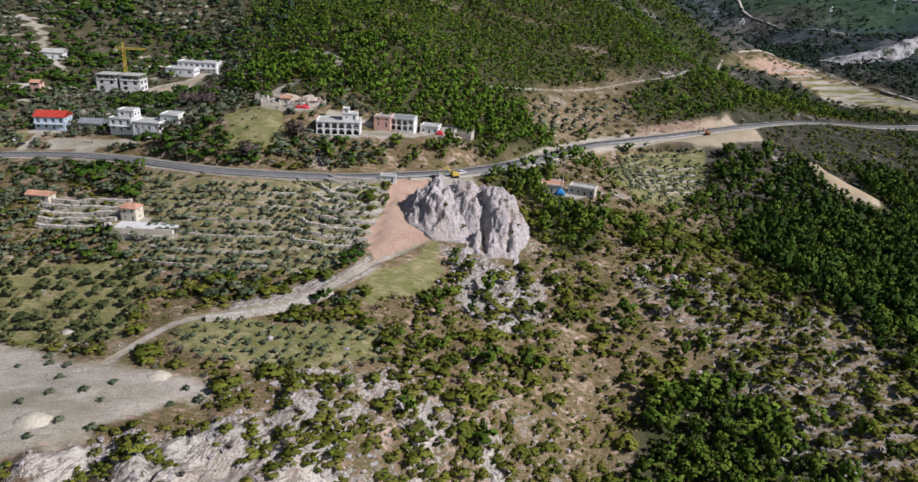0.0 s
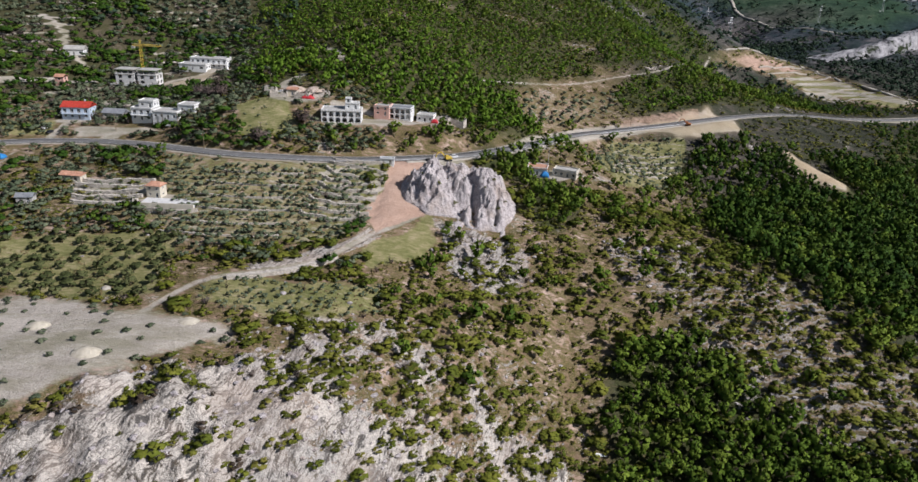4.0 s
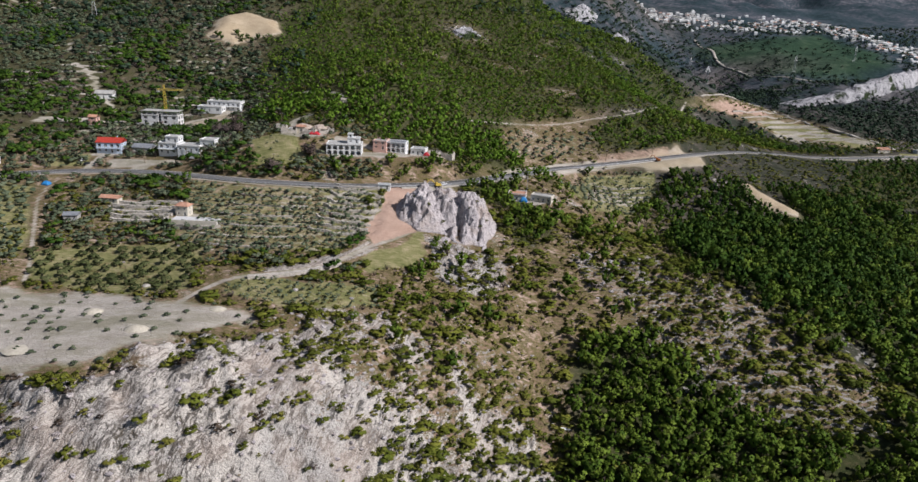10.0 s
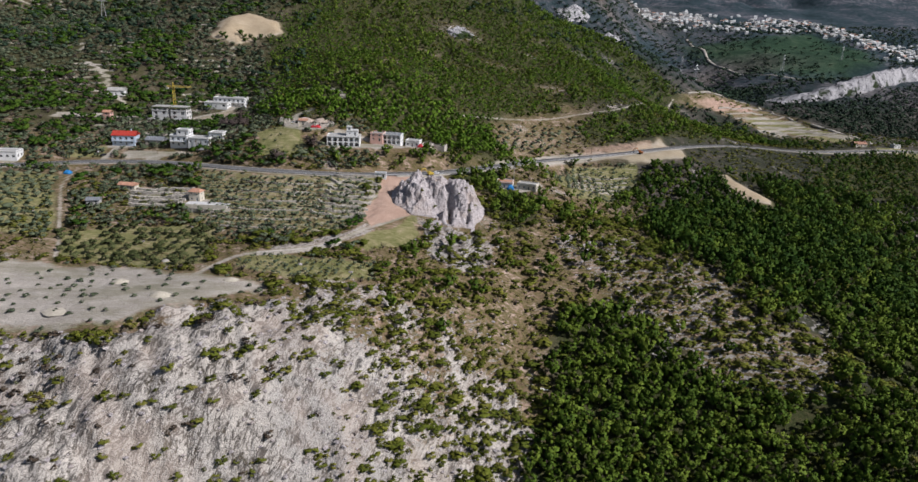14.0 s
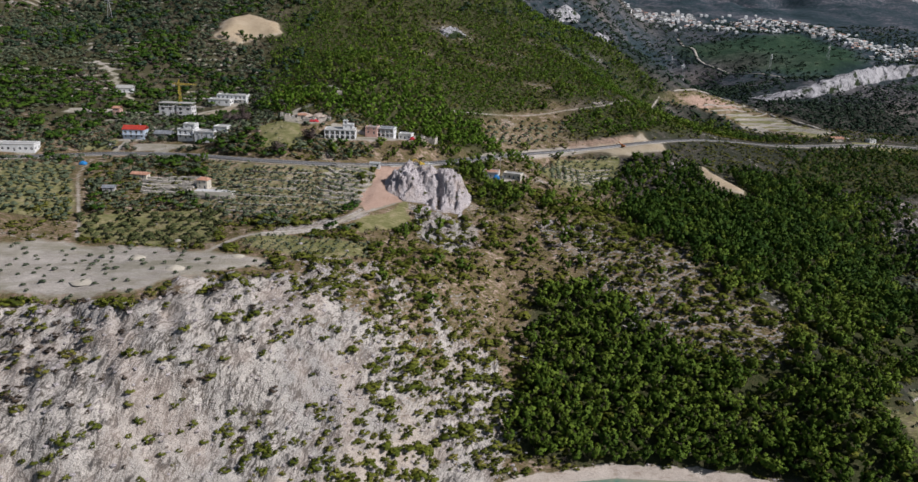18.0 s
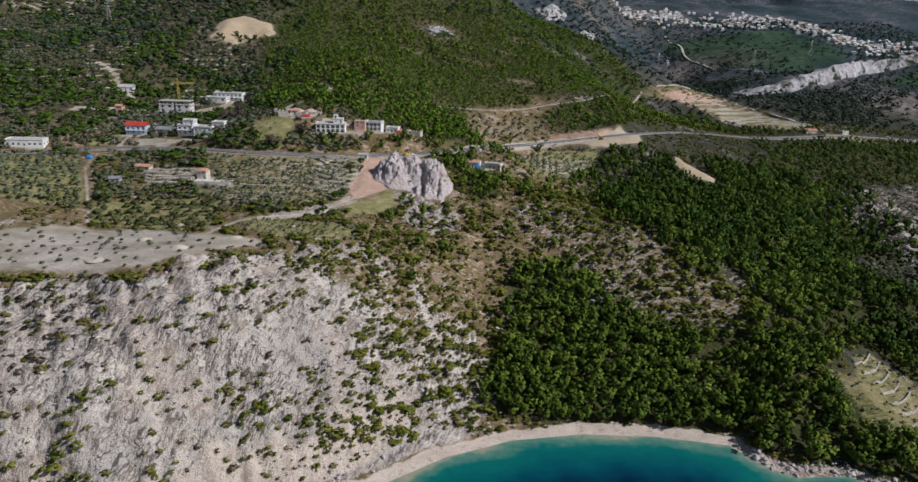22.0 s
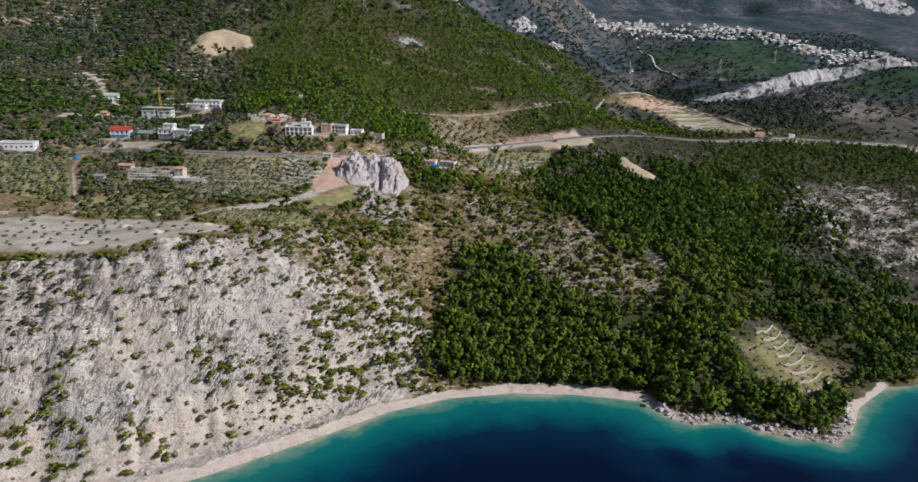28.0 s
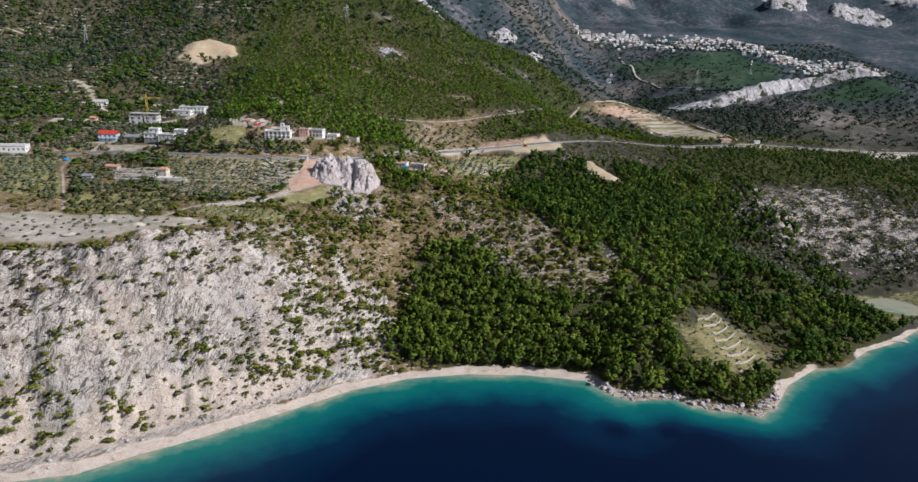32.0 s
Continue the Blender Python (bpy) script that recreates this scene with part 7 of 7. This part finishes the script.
def pylon(x, y, h, yaw):
    top = thing("power_pylon", pose(x, y, height(x, y), 0, 0, yaw), "grey steel lattice power pylon", "pylon", "power pylons")

    def body(q):
        for sx_, sy_ in ((-1, -1), (1, -1), (1, 1), (-1, 1)):
            rod(q, (sx_ * 2.6, sy_ * 2.6, -1), (sx_ * 0.5, sy_ * 0.5, h * 0.75), 0.16, 4)
            rod(q, (sx_ * 0.5, sy_ * 0.5, h * 0.75), (0, 0, h), 0.14, 4)
        for k in range(7):
            a, b = k / 7, (k + 1) / 7
            wa, wb = 2.6 - 2.1 * a, 2.6 - 2.1 * b
            for s in (-1, 1):
                rod(q, (-wa, s * wa, a * h * 0.75), (wb, s * wb, b * h * 0.75), 0.08, 3)
                rod(q, (s * wa, wa, a * h * 0.75), (s * wb, -wb, b * h * 0.75), 0.08, 3)
    part("tower", pieces(body), MAT["steel"], top)
    for k in range(3):
        part("crossarm", pieces(lambda q: lattice(q, (-4.5 + k, 0, h * (0.7 + 0.1 * k)), (4.5 - k, 0, h * (0.7 + 0.1 * k)), 0.5, 1.0)), MAT["steel"], top)


for x, y, h in ((653, 1265, 32), (499, 1400, 32), (-330, 600, 26), (380, 960, 30), (60, 830, 26), (-40, 700, 24), (800, 1330, 32)):
    pylon(x, y, h, 25)


# ---- vehicles ----
def car(x, y, yaw, paint, label, z=None):
    z = height(x, y) + 0.05 if z is None else z
    top = thing("car", pose(x, y, z, 0, 0, yaw), label, "car")
    body = [(-2.1, 0.3), (-2.1, 0.75), (-1.3, 0.85), (-0.75, 1.4), (0.9, 1.42), (1.6, 0.92), (2.1, 0.85), (2.1, 0.3)]
    part("body", pieces(lambda q: prism(q, body, -0.85, 0.85)), MAT[paint], top, soft=0.05)
    glass = [(-1.12, 0.9), (-0.7, 1.34), (0.85, 1.36), (1.42, 0.94)]
    for y0, y1 in ((-0.862, -0.855), (0.855, 0.862)):
        part("side_window", pieces(lambda q: prism(q, glass, y0, y1)), MAT["glass"], top)
    part("windscreen", pieces(lambda q: (q.faces.new([q.verts.new(p) for p in ((-1.3, -0.7, 0.88), (-1.3, 0.7, 0.88), (-0.79, 0.65, 1.39), (-0.79, -0.65, 1.39))]))), MAT["glass"], top)
    for wx_ in (-1.35, 1.3):
        for wy_ in (-0.8, 0.8):
            tyre = part("wheel", pieces(lambda q: rod(q, (wx_, wy_ - 0.1, 0.33), (wx_, wy_ + 0.1, 0.33), 0.33, 12)), MAT["rubber"], top)
            part("rim", pieces(lambda q: rod(q, (wx_, wy_ - 0.11, 0.33), (wx_, wy_ + 0.11, 0.33), 0.2, 10)), MAT["steel"], tyre)


car(4, 302, 20, "white_paint", "white car parked on the gravel beside the road")
car(-8, 291, 130, "black_paint", "dark car parked near the outcrop")
car(-201, 314, 70, "black_paint", "dark car parked on the driveway")
car(-205, 318, 75, "white_paint", "pale car parked on the driveway")
car(-90, 341, 10, "white_paint", "white car by the ruins")
car(-150, 437, 0, "white_paint", "white van-like car beside the large house")


def digger(x, y, yaw, paint, label):
    top = thing("excavator", pose(x, y, height(x, y), 0, 0, yaw), label, "excavator")
    for s in (-1.2, 1.2):
        track = [(-1.9, 0.25), (-1.6, 0.0), (1.6, 0.0), (1.9, 0.25), (1.9, 0.6), (1.6, 0.85), (-1.6, 0.85), (-1.9, 0.6)]
        part("track", pieces(lambda q: prism(q, track, s - 0.3, s + 0.3)), MAT["rubber"], top)
    part("body", pieces(lambda q: box(q, -2.0, -1.3, 1.0, 1.3, 1.3, 2.1)), MAT[paint], top, soft=0.1)
    cab = part("cab", pieces(lambda q: box(q, 0.0, 0.3, 2.1, 1.4, 1.3, 3.1)), MAT[paint], top, soft=0.08)
    part("cab_window", pieces(lambda q: box(q, 1.41, 0.4, 2.3, 1.43, 1.2, 3.0)), MAT["glass"], cab)
    boom = part("boom", pieces(lambda q: (rod(q, (1.2, 0, 1.8), (3.4, 0, 4.6), 0.3, 6), rod(q, (3.4, 0, 4.6), (5.2, 0, 4.2), 0.26, 6))), MAT[paint], top)
    part("stick", pieces(lambda q: rod(q, (5.2, 0, 4.3), (6.2, 0, 1.8), 0.2, 6)), MAT[paint], boom)
    part("bucket", pieces(lambda q: prism(q, [(5.7, 1.9), (6.5, 1.9), (6.6, 1.0), (6.0, 0.5), (5.5, 0.9)], -0.6, 0.6)), MAT["steel"], boom)


digger(168, 449, 160, "orange_paint", "orange excavator on the sandy building site")
digger(1, 295, 200, "yellow_paint", "yellow excavator beside the road at the outcrop")


# ---- heaps, jetty, loose things ----
def heap(x, y, r, h, mat, label, seed):
    q = np.random.default_rng(seed)
    n, m = 18, 6
    bm = bmesh.new()
    rings = []
    for i in range(m):
        f = i / (m - 1)
        rings.append([bm.verts.new((r * (1 - f) * math.cos(k * 6.283 / n) * (1 + 0.12 * q.uniform(-1, 1)), r * 0.8 * (1 - f) * math.sin(k * 6.283 / n) * (1 + 0.12 * q.uniform(-1, 1)), h * (1 - (1 - f) ** 1.6) - 0.15 * (i == 0))) for k in range(n)])
    for a, b in zip(rings[:-1], rings[1:]):
        for k in range(n):
            bm.faces.new((a[k], a[(k + 1) % n], b[(k + 1) % n], b[k]))
    bmesh.ops.remove_doubles(bm, verts=bm.verts, dist=0.02)
    me = bpy.data.meshes.new("heap")
    bmesh.ops.recalc_face_normals(bm, faces=bm.faces)
    bm.to_mesh(me)
    bm.free()
    me.materials.append(MAT[mat])
    ob = new("sand_mound", me)
    ob.location = (x, y, height(x, y))
    tagged(ob, label, "heap")


heap(-115.7, 147, 4.0, 1.5, "sand", "pale yellow sand heap on the stony field", 1)
heap(-93, 130, 4.2, 1.5, "sand", "pale yellow sand heap on the stony field", 2)
heap(-108.5, 174, 2.0, 0.9, "gravel", "pale heap at the edge of the stony field", 3)
heap(-74, 152.5, 3.2, 0.7, "sand", "flat sand heap near the track end", 4)
heap(-83, 344, 7.0, 2.6, "pink_rubble", "heap of pinkish rubble between the ruins", 7)
heap(-72, 343.5, 6.0, 2.2, "pink_rubble", "heap of pinkish rubble above the tarpaulin", 8)
heap(-1, 331, 5.0, 1.6, "pink_rubble", "spilled rubble below the ruined house", 9)
heap(-124, 117.5, 5.0, 0.6, "sand", "spread of pale yellow sand on the stony field", 6)
heap(-10, 283, 3.0, 1.3, "pink_plaster", "heap of red earth near the outcrop", 5)

jetty = thing("jetty", pose(378, 158.5, 0, 0, 0, -12), "low pale concrete jetty at the far beach", "jetty")
part("deck", pieces(lambda q: box(q, -7, -1.6, -1.5, 7, 1.6, 0.7)), MAT["concrete"], jetty, soft=0.1)
part("head", pieces(lambda q: box(q, 6.0, -2.4, -1.5, 9.0, 2.4, 0.75)), MAT["concrete"], jetty, soft=0.1)
panel = thing("metal_sheet", pose(57, 158, height(57, 158) + 0.25, 0, 12, 15), "white metal sheet lying at the edge of the pines", "sheet")
part("plate", pieces(lambda q: box(q, -2.2, -0.8, 0, 2.2, 0.8, 0.12)), MAT["white_paint"], panel)
building("valley_house", "low stone house beside the road in the valley", 455, 632, 10, 14, 8, 1, "cream_plaster", "gable", "clay_tiles", 3)
building("valley_house", "small white house beside the road in the valley", 500, 640, 10, 8, 7, 1, "white_plaster", "flat", "concrete", 2)


# ---- the far town ----
def town_house(w, d, storeys, wall, roof_mat):
    """A plain far house: walls, roof and window rows."""
    h = storeys * 3.0
    top = thing("town_house", pose(0, 0, -500), "white house with a tiled roof in the far town", "house", "houses of the far town")
    part("wall", pieces(lambda q: box(q, -w / 2, -d / 2, -6, w / 2, d / 2, h)), MAT[wall], top)

    def slopes(q):
        lo = [(-w / 2 - 0.5, -d / 2 - 0.5), (w / 2 + 0.5, -d / 2 - 0.5), (w / 2 + 0.5, d / 2 + 0.5), (-w / 2 - 0.5, d / 2 + 0.5)]
        v = [q.verts.new((*p, h)) for p in lo] + [q.verts.new((-w / 2, 0, h + 0.22 * d)), q.verts.new((w / 2, 0, h + 0.22 * d))]
        for f in ((0, 1, 5, 4), (2, 3, 4, 5), (1, 2, 5), (3, 0, 4), (3, 2, 1, 0)):
            q.faces.new([v[i] for i in f])
    part("roof", pieces(slopes), MAT[roof_mat], top)
    for s in range(storeys):
        for k in range(3):
            cx = (k - 1) * w / 3.2
            part("window", pieces(lambda q: box(q, cx - 0.8, -d / 2 - 0.05, s * 3 + 0.9, cx + 0.8, -d / 2 - 0.004, s * 3 + 2.3)), MAT["glass"], top)
    return top


kinds = [town_house(9, 7, 1, "white_plaster", "clay_tiles"), town_house(10, 7, 2, "white_plaster", "concrete"), town_house(11, 8, 1, "white_plaster", "concrete")]
rt = random.Random(9)
town_line = spline([(520, 1850), (590, 1872), (652, 1880), (700, 1790), (824, 1790), (930, 1820), (962, 1742), (975, 1657), (1002, 1579), (1014, 1499), (1100, 1490), (1185, 1479)], 10)


def town_spots(count, spread, gap):
    spots = []
    while len(spots) < count:
        p = town_line[int(rt.random() * (len(town_line) - 1))]
        x, y = p[0] + rt.gauss(0, 22), p[1] + rt.gauss(0, spread)
        if speckle(x, y, 46, 140) > 0.36 and all((x - a) ** 2 + (y - b) ** 2 > gap * gap for a, b in spots):
            spots.append((x, y))
    return spots


for i, (x, y) in enumerate(town_spots(270, 42, 12)):
    m = pose(x, y, height(x, y), 0, 0, rt.uniform(-35, 35))
    if i < 3:
        kinds[i].matrix_world = m
    else:
        copy_thing(kinds[i % 3], m)
bm = bmesh.new()
for x, y in town_spots(260, 60, 10):
    z, w, d, h = height(x, y), rt.uniform(2.6, 4.8), rt.uniform(2.6, 3.6), rt.choice((2.6, 3.0, 4.8))
    box(bm, x - w, y - d, z - 3, x + w, y + d, z + h)
    v = [bm.verts.new(q) for q in ((x - w, y - d, z + h), (x + w, y - d, z + h), (x + w, y + d, z + h), (x - w, y + d, z + h), (x - w, y, z + h + 1.6), (x + w, y, z + h + 1.6))]
    for f in ((0, 1, 5, 4), (2, 3, 4, 5), (1, 2, 5), (3, 0, 4)):
        bm.faces.new([v[c] for c in f])
me = bpy.data.meshes.new("town")
bm.to_mesh(me)
bm.free()
me.materials.append(MAT["white_plaster"])
tagged(new("town_houses", me), "crowded small white houses of the far town", "houses", kind="stuff")


# ---- pale crags on the far slopes ----
def far_crag(outline, step, amp, label):
    """A bare limestone face that stands out of a wooded slope."""
    a = np.array(outline)
    xs3, ys3 = np.arange(a[:, 0].min() - 30, a[:, 0].max() + 30, step), np.arange(a[:, 1].min() - 30, a[:, 1].max() + 30, step)
    gx4, gy4 = np.meshgrid(xs3, ys3)
    x, y = gx4.ravel(), gy4.ravel()
    ring = outline + outline[:1]
    dist = np.where(inside(x, y, outline), 1, -1) * along(x, y, ring)[0] + 5 * step * (rough(x, y, 9 * step, 301) - 0.5)
    f = smooth(-step, 2 * step, dist)
    crag = np.abs(rough(x + 0.3 * y, y, 4 * step, 302) - 0.5) * 2
    z = ground(x, y) + f * amp * (0.1 + 1.4 * crag + 0.9 * (rough(x, y, 2.5 * step, 303) - 0.3)) - (1 - f) * (0.4 * amp + 8)
    tagged(sheet("crag", xs3, ys3, z.reshape(gx4.shape), MAT["cliff_far"], {}), label, "rock", "far crags")


far_crag([(1370, 2640), (1590, 2650), (1536, 2477), (1448, 2436), (1354, 2457)], 8, 13, "pale grey cliff high on the far mountain")
far_crag([(1561, 2457), (1630, 2529), (1703, 2558), (1814, 2541), (1847, 2440), (1782, 2372), (1740, 2402), (1621, 2438)], 8, 13, "pale grey cliff high on the far mountain")
far_crag([(1880, 2640), (2090, 2640), (1960, 2450), (1897, 2478)], 8, 13, "pale grey cliff high on the far mountain")
far_crag([(225, 960), (245, 1015), (280, 1035), (272, 1000), (250, 950)], 5, 8, "bare white rock on the shoulder of the hill")
far_crag([(165, 1052), (205, 1072), (240, 1074), (228, 1034), (182, 1014)], 5, 7, "bare pale rock high on the shoulder of the hill")
far_crag([(572, 1882), (639, 1920), (625, 1849), (576, 1821)], 7, 10, "bare white rock above the town")
far_crag([(-5, 650), (20, 668), (44, 660), (36, 644), (10, 640)], 3, 5, "bare white rock in the hillside wood")
far_crag([(30, 842), (60, 866), (100, 856), (80, 836)], 4, 6, "bare white rock near the top of the hillside wood")


# ---- the bare ridge over the far valley ----
def far_ridge():
    p = spline(ROCK_RIDGE[::3], 4)
    t = np.gradient(p, axis=0)
    t /= np.linalg.norm(t, axis=1)[:, None]
    nrm = np.stack([t[:, 1], -t[:, 0]], 1)
    prof = [(16, -0.1), (12, 0.2), (10, 0.45), (8, 0.7), (6, 0.9), (1, 1.0), (-10, 0.7), (-24, 0.3), (-36, -0.1)]
    n = len(p)
    rows_ = []
    tall = (6 * smooth(0, 0.08, np.linspace(0, 1, n)) + 14 * smooth(0, 0.4, np.linspace(0, 1, n))) * (0.75 + 0.5 * rough(p[:, 0], p[:, 1], 30, 55)) * (1 - 0.6 * smooth(0.85, 1, np.linspace(0, 1, n)))
    for k, (o, f) in enumerate(prof):
        wobble = 10 * (rough(p[:, 0] + 31 * k, p[:, 1], 14, 56) - 0.5)
        q = p + nrm * (o + wobble)[:, None]
        z = ground(q[:, 0], q[:, 1]) + tall * f + (9 * (rough(q[:, 0], q[:, 1], 12, 57) - 0.5) * smooth(0, 0.08, np.linspace(0, 1, n)) if 0 < k < len(prof) - 1 else -6)
        rows_.append(np.column_stack([q, z]))
    co = np.vstack(rows_)
    i = np.arange(n - 1)
    quads = np.vstack([np.stack([i + k * n, i + 1 + k * n, i + 1 + (k + 1) * n, i + (k + 1) * n], 1) for k in range(len(prof) - 1)])
    tagged(fast_mesh("limestone_ridge", co, quads, [MAT["cliff_far"]]), "long white limestone ridge above the far valley", "rock")


far_ridge()
